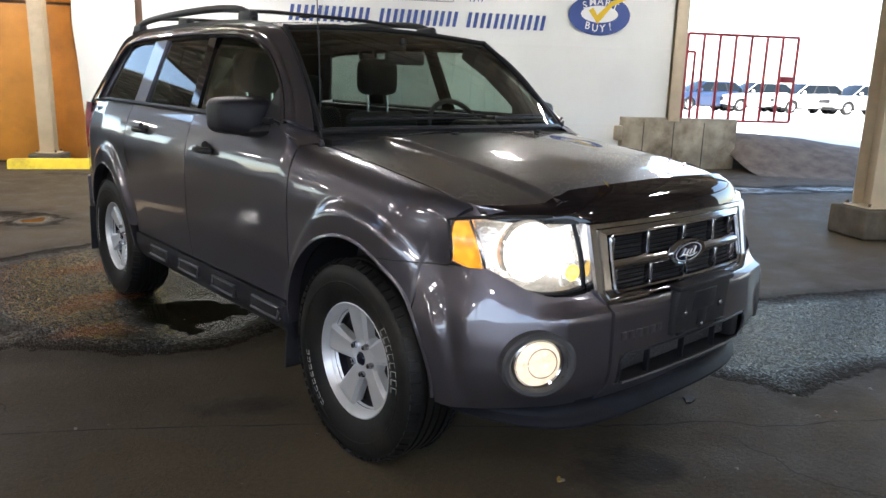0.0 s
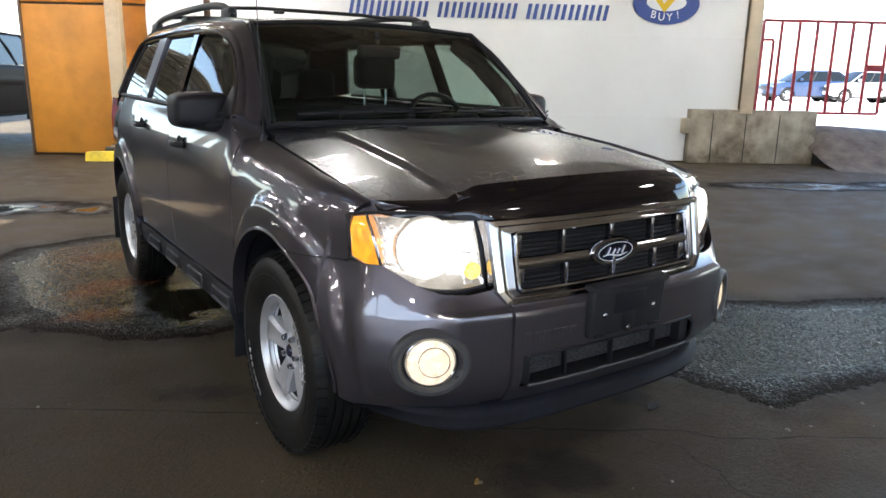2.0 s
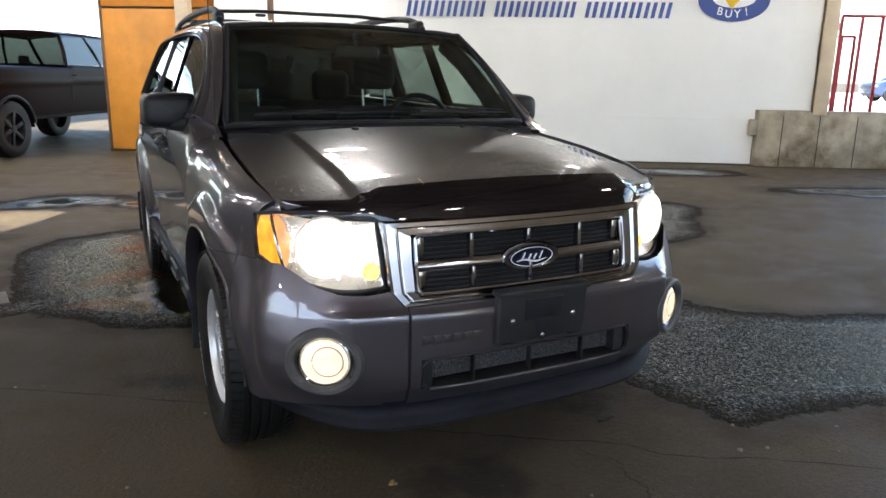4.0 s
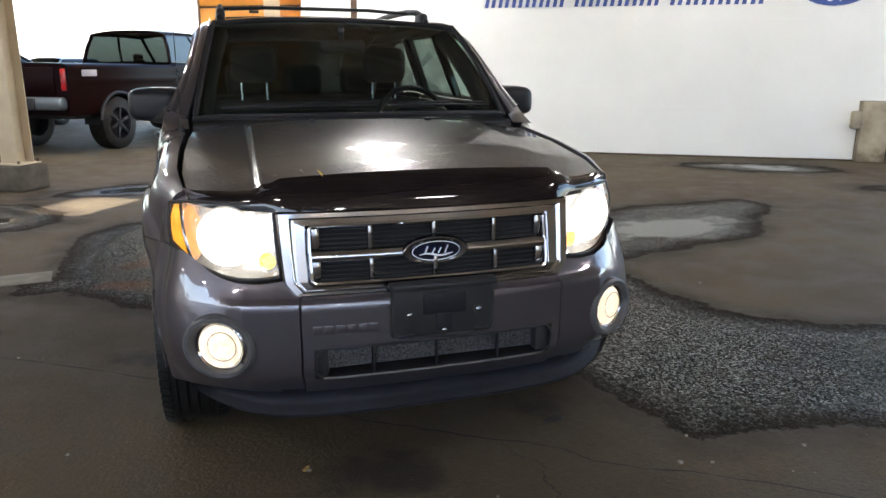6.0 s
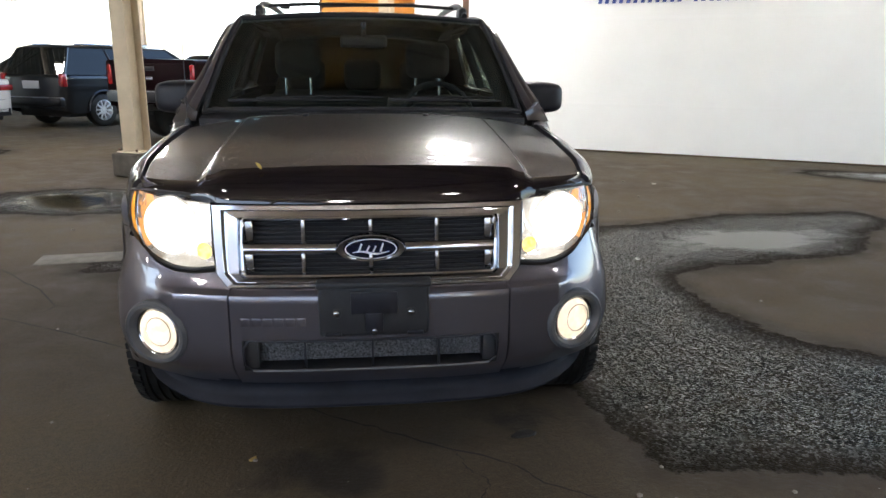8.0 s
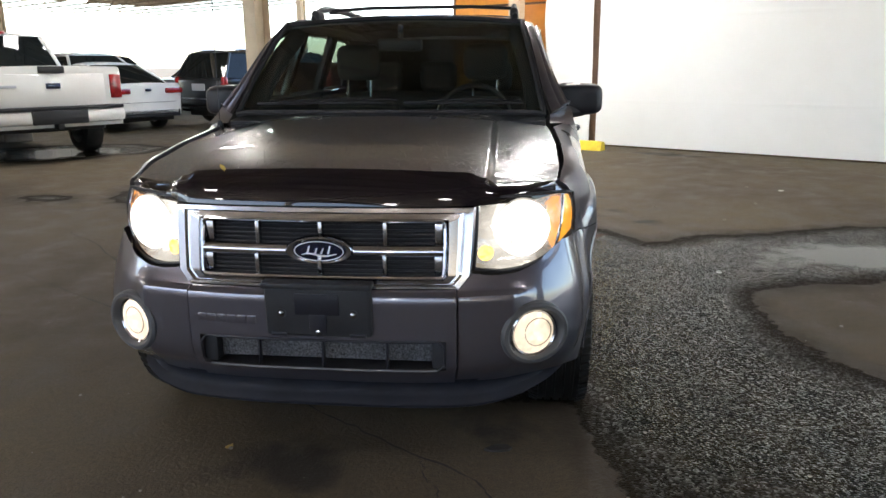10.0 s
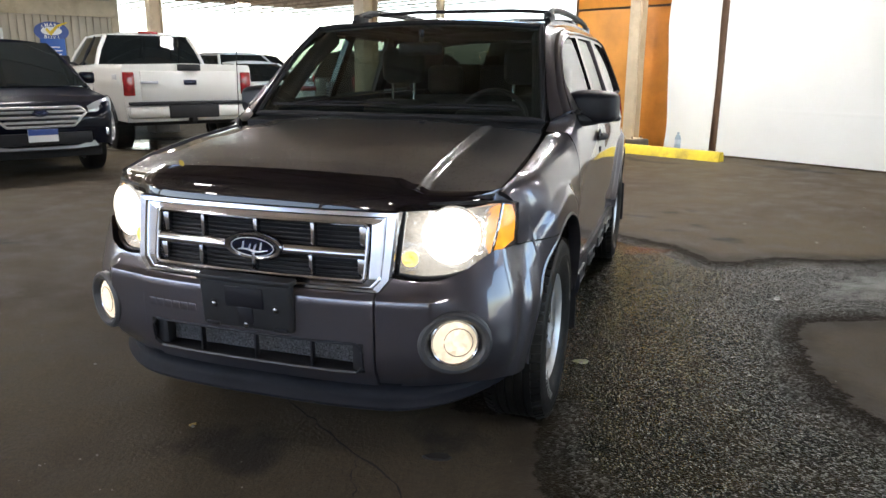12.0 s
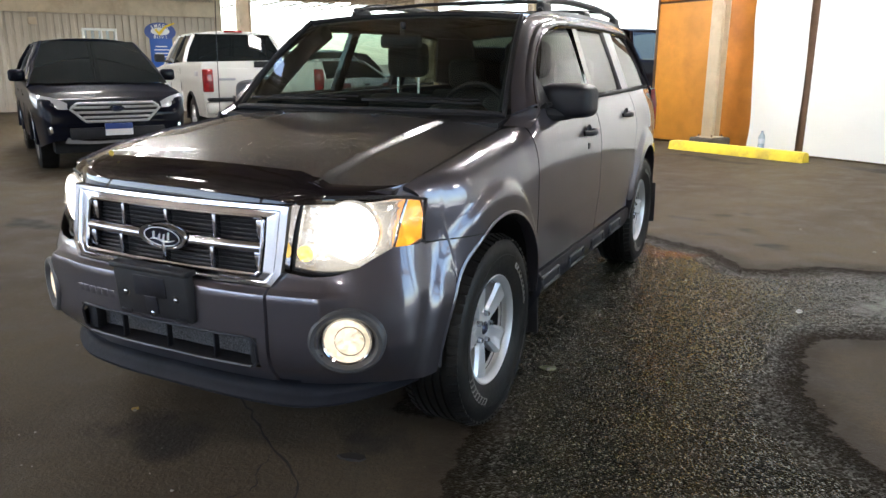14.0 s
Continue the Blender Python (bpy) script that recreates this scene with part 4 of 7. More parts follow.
# flanks
DOOR1, DOOR2, DOOR3 = 0.415, 1.40, 2.16
for sx in (-1, 1):
    fl = sx < 0

    def fender_low(y):
        a = arch(y, 0, 0.416, 0.466)
        return max(a, 0.772 + 0.22 * max(0.0, -0.34 - y)) if y < -0.33 else max(a, 0.42)

    f = part("fender", sheet(side_fn(lambda v: -0.424 - 0.040 * ease(0.55, 1.0, v), DOOR1 - 0.003, fender_low, lambda y: lerp_table(y, SEAM_Z) - 0.001, sx), 60, 26, flip=fl, flange=0.015), M_PAINT, car)

    # fender tip that closes the corner above the headlamp
    tip_lo = [(0.665, -0.548, 0.940), (0.718, -0.500, 0.940), (0.764, -0.446, 0.934), (half_width(-0.395, 0.922) - 0.004, -0.395, 0.922)]
    tip_hi = [(0.670, -0.538, 0.955), (0.724, -0.484, 0.968), (0.752, -0.425, 0.974), (half_width(-0.37, 0.955), -0.37, 0.955)]
    part("fender_tip", sheet(ruled(tip_lo, tip_hi, 0.0, Vector((0.6, -0.6, 0.3)), sx), 16, 6, flip=fl, flange=0.01), M_PAINT, car)

    belt = lambda y: 1.152 + 0.012 * (y - 0.4)
    door_low = lambda y: 0.468
    dm = side_fn(DOOR1 + 0.003, DOOR2 - 0.003, door_low, lambda y: belt(y) if y > 0.6 else 1.10 + (belt(0.6) - 1.10) * ease(0.40, 0.6, y), sx)
    d1 = part("front_door", sheet(dm, 40, 30, flip=fl, flange=0.018), M_PAINT, car)

    def rear_low(y):
        return max(0.468, arch(y, BASE, 0.418, 0.468)) if y > BASE - 0.5 else 0.468
    d2 = part("rear_door", sheet(side_fn(DOOR2 + 0.003, lambda v: DOOR3 + 0.13 * ease(0.15, 0.55, v), rear_low, belt, sx), 30, 30, flip=fl, flange=0.018), M_PAINT, car)

    def quarter_low(y):
        a = arch(y, BASE, 0.416, 0.466)
        return max(a, 0.50)
    part("rear_quarter", sheet(side_fn(lambda v: DOOR3 + 0.006 + 0.13 * ease(0.15, 0.55, v), 3.53, quarter_low, belt, sx), 60, 26, flip=fl, flange=0.015), M_PAINT, car)

    # rocker panel with step recesses
    def rocker(u, v):
        y = 0.42 + (2.16 - 0.42) * u
        z = 0.462 - 0.15 * v
        return Vector((sx * (half_width(y, 0.47) + 0.012 - 0.05 * v ** 3 + 0.006 * math.sin(v * 3.1)), y, z))
    rk = part("rocker_panel", sheet(rocker, 40, 8, flip=not fl, flange=0.03), M_TRIM, car, "grey plastic rocker panel")
    for k in range(4):
        y = 0.62 + 0.40 * k
        xr = half_width(y, 0.47)
        tr = part("step_recess", box((0.022, 0.26, 0.060), (sx * (xr + 0.006), y, 0.405), 0.010, seg=3), M_BLACK, rk)
        loop_ = [(sx * (xr + 0.019), y + a * 0.125, 0.405 + c * 0.026) for a, c in ((-0.86, -1), (1, -1), (0.86, 1), (-1, 1))]
        loop_ = [Vector(p).lerp(Vector(q), t / 4) for p, q in zip(loop_, loop_[1:] + loop_[:1]) for t in range(4)]
        part("step_rim", tube(loop_, 0.007, 6, closed=True), M_STEP, tr, "lighter grey step rim")

    # wheel arch flares
    for yc, front in ((0.0, True), (BASE, False)):
        def flare(u, v):
            a0, a1 = (radians(6), radians(178 if front else 176))
            t = a0 + (a1 - a0) * u
            ai, bi = 0.412, 0.462
            ao, bo = 0.424, 0.475
            k = min(1.0, v / 0.75)
            a_, b_ = ao + (ai - ao) * k, bo + (bi - bo) * k
            y, z = yc + a_ * math.cos(t), HUB_Z - 0.012 + b_ * math.sin(t)
            yo = min(max(y, -0.47), 3.4)
            x = half_width(yo, max(0.40, min(z, 0.86)))
            swell = (0.003 * math.sin(min(1.0, v / 0.6) * math.pi / 2) + 0.003) * 1.0
            inward = 0.05 * max(0.0, (v - 0.75) / 0.25)
            drop = 0.02 * max(0.0, -math.sin(t))
            return Vector((sx * (x + swell - inward - drop), y, z))
        part("arch_flare", sheet(flare, 60, 10, flip=not fl), M_PAINT, car)
        # dark liner of the wheel housing
        def liner(u, v):
            t = radians(4) + radians(172) * u
            return Vector((sx * (0.86 - 0.50 * v), yc + 0.415 * math.cos(t), HUB_Z + 0.455 * math.sin(t)))
        ln = part("wheel_housing", sheet(liner, 30, 3, flip=fl), M_BLACK, car)
        # near-black box in place of the shade deep inside the housing
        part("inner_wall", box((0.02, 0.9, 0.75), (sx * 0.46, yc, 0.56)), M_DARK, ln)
        # mud flap behind the wheel
        part("mud_flap", box((0.20, 0.014, 0.30), (sx * 0.80, yc + 0.425, 0.345), 0.006, m=Matrix.Translation((0, yc + 0.425, 0.345)) @ Matrix.Rotation(radians(6), 4, "X") @ Matrix.Translation((0, -yc - 0.425, -0.345))), M_BLACK, car)

    # door handles
    for y, z, par in ((1.165, 1.008, d1), (2.02, 1.046, d2)):
        xw = half_width(y, z)
        cup = lathe([(0.0, -0.004), (0.030, -0.004), (0.040, 0.002), (0.043, 0.004), (0.040, 0.0)], 24, "x", m=Matrix.Translation((sx * (xw + 0.001), y - 0.01, z)) @ Matrix.Diagonal((sx, 1.25, 1.0, 1)))
        h = part("handle_cup", cup, M_BLACK, par)
        part("handle", tube([(sx * (xw + 0.004), y - 0.085, z + 0.002), (sx * (xw + 0.026), y - 0.06, z + 0.003), (sx * (xw + 0.034), y, z + 0.004), (sx * (xw + 0.026), y + 0.06, z + 0.004), (sx * (xw + 0.004), y + 0.085, z + 0.004)], [0.012, 0.014, 0.016, 0.014, 0.012], 10, flat=1.0), M_BLACK, h)
    if sx > 0:
        part("keypad", box((0.008, 0.05, 0.03), (half_width(1.165, 0.945), 1.165, 0.945), 0.004), M_BLACK, d1)

    # greenhouse
    gx = lambda z: lerp_table(1.5, BODY_W) - 0.062 - 0.385 * (z - 1.15)
    P = lambda y, z, o=0.0: (gx(z) + o, y, z)
    topw = [P(0.545, 1.168, -0.016), P(0.648, 1.275, -0.030), P(0.780, 1.385, -0.030), P(0.935, 1.478, -0.020), P(1.13, 1.526, -0.006), P(1.42, 1.542), P(1.8, 1.545), P(2.2, 1.540), P(2.60, 1.520), P(2.78, 1.40), P(2.88, 1.19)]
    roofe = [(0.745, 0.455, 1.128), (0.700, 0.56, 1.245), (0.662, 0.70, 1.385), (0.630, 0.84, 1.490), (0.615, 0.98, 1.552), (0.612, 1.3, 1.588), (0.612, 1.7, 1.600), (0.608, 2.2, 1.600), (0.60, 2.75, 1.585), (0.62, 3.05, 1.50), (0.70, 3.30, 1.18)]
    rail_skin = ruled(topw, roofe, 0.010, Vector((1, 0, 0.35)), sx)

    def rail_fn(u, v):
        p = rail_skin(u, v)
        g = lerp_table(v, [(0.0, 0.004), (0.06, 0.009), (0.30, 0.009), (0.36, 0.004), (0.37, -0.012), (0.43, -0.012), (0.44, 0.0), (0.60, 0.004), (1.0, 0.0)])
        return p + Vector((sx, 0, 0.35)) * (g * ease(2.75, 2.55, p.y))
    rail = part("roof_rail", sheet(rail_fn, 60, 8, flip=not fl, flange=0.015, vs=[0, 0.06, 0.18, 0.30, 0.36, 0.37, 0.43, 0.44, 0.52, 0.60, 0.8, 1.0]), M_PAINT, car, "grey roof side and pillar")
    # lower A pillar foot and mirror sail
    part("pillar_foot", sheet(ruled([(0.845, 0.40, 1.085), (0.845, 0.52, 1.13), P(0.565, 1.170)], [(0.738, 0.38, 1.094), (0.742, 0.455, 1.13), (0.735, 0.49, 1.17)], 0.006, Vector((0.5, 0, 0.5)), sx), 12, 6, flip=not fl), M_PAINT, car)

    def pane(name, ca, cb, material, parent, label=""):
        g = part(name, sheet(ruled(ca, cb, 0.004, Vector((1, 0, 0)), sx), 16, 8, flip=fl), material, parent, label)
        g.visible_shadow = False
        return g

    zlo = lambda y: belt(y) + 0.022
    pane("door_glass", [P(0.575, zlo(0.6), -0.012), P(0.8, zlo(0.8), -0.012), P(1.1, zlo(1.1), -0.012), P(1.395, zlo(1.4), -0.012)], [P(0.595, 1.212, -0.034), P(0.785, 1.383, -0.042), P(0.98, 1.492, -0.032), P(1.43, 1.539, -0.014)], M_SIDEGLASS, d1)
    pane("door_glass", [P(1.455, zlo(1.45), -0.012), P(1.75, zlo(1.75), -0.012), P(2.09, zlo(2.1), -0.012)], [P(1.485, 1.540, -0.012), P(1.75, 1.543, -0.012), P(2.06, 1.540, -0.012)], M_PRIVACY, d2, "dark privacy glass")
    pane("quarter_glass", [P(2.24, zlo(2.2), -0.01), P(2.5, zlo(2.5), -0.01), P(2.80, zlo(2.8), -0.01)], [P(2.20, 1.538, -0.01), P(2.4, 1.530, -0.01), P(2.58, 1.515, -0.01)], M_PRIVACY, car, "dark rear quarter glass")
    part("middle_pillar", sheet(ruled([P(1.385, zlo(1.4)), P(1.47, zlo(1.47))], [P(1.42, 1.545), P(1.50, 1.548)], 0.0, Vector((1, 0, 0)), sx), 4, 8, flip=fl, flange=0.03), M_GLOSSBLACK, car, "gloss black door pillar")
    part("rear_pillar", sheet(ruled([P(2.08, zlo(2.1), 0.004), P(2.25, zlo(2.2), 0.004)], [P(2.04, 1.55, 0.004), P(2.21, 1.55, 0.004)], 0.0, Vector((1, 0, 0)), sx), 4, 8, flip=fl, flange=0.03), M_PAINT, car)
    part("corner_pillar", sheet(ruled([P(2.80, zlo(2.8)), (0.80, 3.1, 1.18), (0.70, 3.36, 1.18)], [P(2.58, 1.53), (0.66, 2.8, 1.53), (0.61, 3.02, 1.53)], 0.0, Vector((1, 0, 0)), sx), 10, 8, flip=fl, flange=0.02), M_PAINT, car)
    # bright weather strip along the belt and window frame
    part("belt_strip", tube([Vector(P(y, belt(y) + 0.012, 0.004)) * 1 if sx > 0 else Vector((-P(y, belt(y) + 0.012, 0.004)[0], y, belt(y) + 0.012)) for y in [0.62 + 0.12 * k for k in range(19)]], 0.012, 6), M_BLACK, car)
    fr = [curve3(topw, t / 40) for t in range(0, 33)]
    part("window_frame", tube([(sx * (p.x + 0.003), p.y, p.z - 0.012) for p in fr], 0.012, 6), M_GLOSSBLACK, car)

    part("pillar_trim", tube([(sx * 0.690, 0.56, 1.12), (sx * 0.655, 0.71, 1.275), (sx * 0.615, 0.87, 1.41), (sx * 0.580, 1.02, 1.505)], [0.050, 0.048, 0.046, 0.046], 10), M_DARK, car, "dark inner pillar trim")

    # outside mirror
    MC = Vector((sx * 0.886, 0.785, 1.180))

    def mirror(u, v):
        spow = lambda q, e: math.copysign(abs(q) ** e, q)
        th, ph = 2 * math.pi * u, math.pi * (v - 0.5)
        yy = 0.095 * spow(math.sin(ph), 0.55)
        k = spow(math.cos(ph), 0.42)
        taper = 0.93 + 0.07 * (yy + 0.095) / 0.19
        xx, zz = 0.122 * spow(math.cos(th), 0.42) * k * taper, 0.081 * spow(math.sin(th), 0.42) * k * taper
        yy = min(yy + 0.16 * max(0.0, xx) + 0.05 * max(0.0, zz), 0.06 + 0.16 * max(0.0, xx))
        return MC + Vector((sx * xx, yy, zz * (1 - 0.10 * max(0.0, xx) / 0.122)))
    mi = part("mirror", sheet(mirror, 72, 36, flip=fl), M_TRIM, car, "dark grey plastic door mirror")
    def mirror_face(u, v):
        th = 2 * math.pi * u
        c = lambda q: math.copysign(abs(q) ** 0.5, q)
        xx = 0.108 * c(math.cos(th)) * v
        return MC + Vector((sx * xx, 0.063 + 0.16 * max(0.0, xx), 0.068 * c(math.sin(th)) * v))
    part("mirror_glass", sheet(mirror_face, 40, 3, flip=not fl), M_CHROME, mi)
    part("mirror_arm", tube([(sx * 0.805, 0.66, 1.128), (sx * 0.845, 0.71, 1.122), (sx * 0.90, 0.76, 1.122)], [0.050, 0.046, 0.036], 12, flat=0.62), M_BLACK, mi)
    part("mirror_sail", sheet(ruled([P(0.560, 1.168, 0.003), P(0.63, zlo(0.63), 0.003), P(0.70, zlo(0.70), 0.003)], [P(0.590, 1.205, -0.014), P(0.645, 1.262, -0.022), P(0.70, 1.305, -0.022)], 0.0, Vector((1, 0, 0)), sx), 8, 6, flip=fl, flange=0.012), M_BLACK, d1, "black mirror sail")

    # roof rack side bar
    rx = 0.555
    path = [(rx + 0.01, 1.28, 1.602), (rx + 0.005, 1.36, 1.640), (rx, 1.50, 1.668), (rx, 1.8, 1.682), (rx, 2.3, 1.682), (rx, 2.7, 1.668), (rx + 0.005, 2.86, 1.640), (rx + 0.01, 2.95, 1.598)]
    rack = part("roof_bar", tube([(sx * p.x, p.y, p.z) for p in (curve3(path, t / 36) for t in range(37))], 0.0155, 10, flat=1.2), M_BLACK, car, "black roof rail")
    for y in (1.36, 2.12, 2.86):
        part("rail_foot", box((0.045, 0.15, 0.06), (sx * (rx + 0.004), y, 1.622), 0.02, seg=3), M_BLACK, rack)

    # tail lamp
    part("tail_lamp", sheet(lambda u, v: Vector((sx * (half_width(3.24 + 0.24 * u, 0.9) + 0.006 - 0.05 * max(0, v - 0.6)), 3.24 + 0.24 * u, 0.86 + 0.30 * v)), 8, 8, flip=fl, flange=0.03), M_TAIL, car, "red tail lamp")

for y in (1.62, 2.50):
    part("cross_bar", tube([(-0.55, y, 1.668), (-0.3, y, 1.682), (0.3, y, 1.682), (0.55, y, 1.668)], 0.017, 8, flat=0.6), M_BLACK, car, "black roof cross bar")

# roof, windscreen, tailgate
ROOF_EDGE = [(0.98, 0.615, 1.552), (1.3, 0.612, 1.588), (1.7, 0.612, 1.600), (2.2, 0.608, 1.600), (2.75, 0.60, 1.585), (3.02, 0.60, 1.535)]


def roof_fn(u, v):
    k = 2 * u - 1
    y = 0.95 + 2.07 * v
    x = lerp_table(y, [(a, c) for a, c, d in ROOF_EDGE])
    z = lerp_table(y, [(a, d) for a, c, d in ROOF_EDGE]) + 0.001
    rib = 0.006 * sum(math.exp(-((k * x - c) / 0.022) ** 2) for c in (-0.3, -0.1, 0.1, 0.3)) * ease(1.2, 1.5, y) * ease(2.9, 2.6, y)
    return Vector((k * x, y + 0.05 * (1 - k * k) * ease(1.3, 0.95, y), z + 0.032 * (1 - abs(k) ** 2.2) + rib))


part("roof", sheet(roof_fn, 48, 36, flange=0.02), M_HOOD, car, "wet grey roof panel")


def windscreen(u, v):
    k = 2 * u - 1
    lo = Vector((0.718 * k, 0.285 + 0.165 * abs(k) ** 2.2, 1.140 - 0.010 * abs(k) ** 3))
    hi = Vector((0.606 * k, 0.995 - 0.075 * abs(k) ** 2.2, 1.588 - 0.032 * abs(k) ** 2.2))
    return lo.lerp(hi, v) + Vector((0, -0.02, 0.03)) * math.sin(math.pi * v) * (1 - 0.4 * k * k)


ws = part("windscreen", sheet(windscreen, 30, 16), M_GLASS, car, "wet windscreen glass")
ws.visible_shadow = False
rim = [windscreen(0.003, t / 20) for t in range(21)] + [windscreen(t / 30, 0.985) for t in range(1, 30)] + [windscreen(0.997, 1 - t / 20) for t in range(21)] + [windscreen(1 - t / 30, 0.012) for t in range(1, 30)]
part("windscreen_seal", tube(rim, 0.013, 6, closed=True), M_BLACK, ws)
part("cowl", sheet(lambda u, v: Vector(((2 * u - 1) * 0.72, hood_rear((2 * u - 1) * 0.715) - 0.04 + 0.12 * v, 1.100 + 0.028 * v + 0.012 * (1 - (2 * u - 1) ** 2))), 30, 4), M_BLACK, car, "black plastic cowl")
part("tailgate", sheet(lambda u, v: Vector(((2 * u - 1) * (0.60 + 0.16 * (1 - v)), 3.00 + 0.38 * (1 - v) ** 0.8 + 0.04 * (1 - (2 * u - 1) ** 2), 1.13 + 0.455 * v - 0.02 * v * (2 * u - 1) ** 2)), 16, 8, flip=True), M_REARGLASS, car, "dark rear window")
part("tailgate_panel", sheet(lambda u, v: Vector(((2 * u - 1) * 0.74, 3.42 + 0.10 * math.sin(v * 2.4), 0.45 + 0.70 * v)), 16, 8, flip=True, flange=0.03), M_PAINT, car)
part("rear_bumper", sheet(lambda u, v: Vector((0.84 * math.sin((2 * u - 1) * 1.45), 3.12 + 0.44 * abs(math.cos((2 * u - 1) * 1.45)) ** 0.55, 0.36 + 0.30 * v)), 40, 6, flip=True, flange=0.05), M_PAINT, car)
part("underbody", box((1.30, 3.9, 0.16), (0, 1.45, 0.34), 0.04), M_DARK, car, "dark underbody")
part("engine_bay", box((1.30, 0.85, 0.42), (0, -0.10, 0.72), 0.04), M_DARK, car)

# front bumper: plan outline as a blunt ellipse running into the flank
OUT = []
for k in range(401):
    a = math.pi / 2 * k / 400
    OUT.append(Vector((0.878 * math.sin(a) ** (2 / 3.0), -0.405 - 0.395 * math.cos(a) ** (2 / 1.9), 0)))
_acc = [0.0]
for p, q in zip(OUT, OUT[1:]):
    _acc.append(_acc[-1] + (q - p).length)


def outline(s):
    """The place and outward normal s metres along the front outline from the middle."""
    if s >= _acc[-1]:
        y = -0.405 + (s - _acc[-1])
        return Vector((0.878 + (lerp_table(y, BODY_W) - lerp_table(-0.405, BODY_W)) * 0.8, y, 0)), Vector((1, 0, 0))
    lo, hi = 0, len(_acc) - 1
    while hi - lo > 1:
        mid = (lo + hi) // 2
        lo, hi = (mid, hi) if _acc[mid] <= s else (lo, mid)
    f = (s - _acc[lo]) / max(1e-9, _acc[hi] - _acc[lo])
    p = OUT[lo].lerp(OUT[hi], f)
    a, c = OUT[max(lo - 4, 0)], OUT[min(hi + 4, len(OUT) - 1)]
    d = (c - a).normalized()
    if s < 0.02:
        d = Vector((1, 0, 0))
    return p, Vector((d.y, -d.x, 0))


def s_at_x(x):
    for p, a in zip(OUT, _acc):
        if p.x >= x:
            return a
    return _acc[-1]


INSET = [(0.25, 0.052), (0.27, 0.042), (0.30, 0.052), (0.335, 0.076), (0.345, 0.068), (0.37, 0.046), (0.40, 0.022), (0.43, 0.007), (0.47, 0.0), (0.60, 0.0), (0.645, 0.0), (0.655, 0.004), (0.666, 0.026), (0.70, 0.044), (0.74, 0.060), (0.80, 0.088)]
INSET_SIDE = [(0.25, 0.052), (0.27, 0.042), (0.30, 0.052), (0.335, 0.084), (0.345, 0.076), (0.37, 0.054), (0.40, 0.031), (0.43, 0.015), (0.47, 0.004), (0.50, 0.0), (0.57, 0.006), (0.64, 0.020), (0.70, 0.038), (0.75, 0.056), (0.80, 0.078)]
BTOP = [(0.0, 0.672), (0.43, 0.672), (0.452, 0.690), (0.48, 0.716), (0.56, 0.706), (0.63, 0.710), (0.70, 0.732), (0.76, 0.766), (0.80, 0.792), (0.86, 0.790), (0.90, 0.776)]
S_END = _acc[-1] + 0.075
SEAM_S = s_at_x(0.43)
CREASE_S = s_at_x(0.60)
s_list = sorted(set([0.0, 0.05, 0.1, 0.15, 0.2, 0.25, 0.3, 0.34, 0.37, 0.385, s_at_x(0.398), SEAM_S - 0.012, SEAM_S - 0.004, SEAM_S, SEAM_S + 0.004, SEAM_S + 0.012, CREASE_S] + [SEAM_S + 0.02 + (S_END - SEAM_S - 0.02) * i / 46 for i in range(47)]))
z_list = [0.345, 0.36, 0.385, 0.408, 0.42, 0.45, 0.48, 0.50, 0.513, 0.53, 0.55, 0.57, 0.59, 0.61, 0.63, 0.645, 0.655, 0.665]


def bumper_point(s, z):
    p, n = outline(abs(s))
    w = 1 - 0.75 * ease(_acc[-1] - 0.12, S_END, abs(s))
    outer = ease(CREASE_S - 0.03, CREASE_S + 0.10, abs(s))
    d = lerp_table(z, INSET) * (1 - outer) + lerp_table(z, INSET_SIDE) * outer
    if z > 0.635:
        d *= w
    # soft upright edge where the middle turns into the corner
    d -= 0.013 * math.exp(-abs(abs(s) - CREASE_S) / 0.055) * ease(0.36, 0.44, z) * ease(0.70, 0.655, z)
    if abs(abs(s) - SEAM_S) < 0.003:
        d += 0.007
    if abs(s) < SEAM_S - 0.003:
        d -= 0.006
    tail = 0.0
    if abs(s) > _acc[-1] - 0.15:
        tail = (0.03 * ease(0.60, 0.36, z)) * ease(_acc[-1] - 0.15, S_END, abs(s))
    q = p - n * (d + tail)
    return Vector((math.copysign(q.x, s) if s else 0.0, q.y, z))


FOG = []
for sgn in (-1, 1):
    s_f = s_at_x(0.672)
    FOG.append(bumper_point(sgn * s_f, 0.517))
fs = s_at_x(0.672)
allu = [-s for s in reversed(s_list[1:])] + s_list
rows = len(z_list) + 6


def bumper_grid(i, j):
    s = allu[i]
    p, n = outline(abs(s))
    top = lerp_table(min(0.9, p.x), BTOP)
    if abs(s) > _acc[-1] - 0.06:
        top = 0.790 - 0.10 * (abs(s) - _acc[-1] + 0.06)
    if j < len(z_list):
        z = z_list[j]
    else:
        z = 0.668 + (top - 0.668) * (j - len(z_list)) / 5
    # trim the wheel side to the arch
    q = bumper_point(s, z)
    k = 1 - ((z - 0.345) / 0.466) ** 2
    lim = -0.418 * math.sqrt(max(0.0, k)) if z > 0.345 else -0.418
    lim = min(lim, -0.335)
    if q.y > lim:
        q.y = lim
    if abs(q.x) > 0.5:
        q.x += (math.copysign(half_width(q.y, z) + 0.001, q.x) - q.x) * ease(-0.60, -0.44, q.y)
    return q


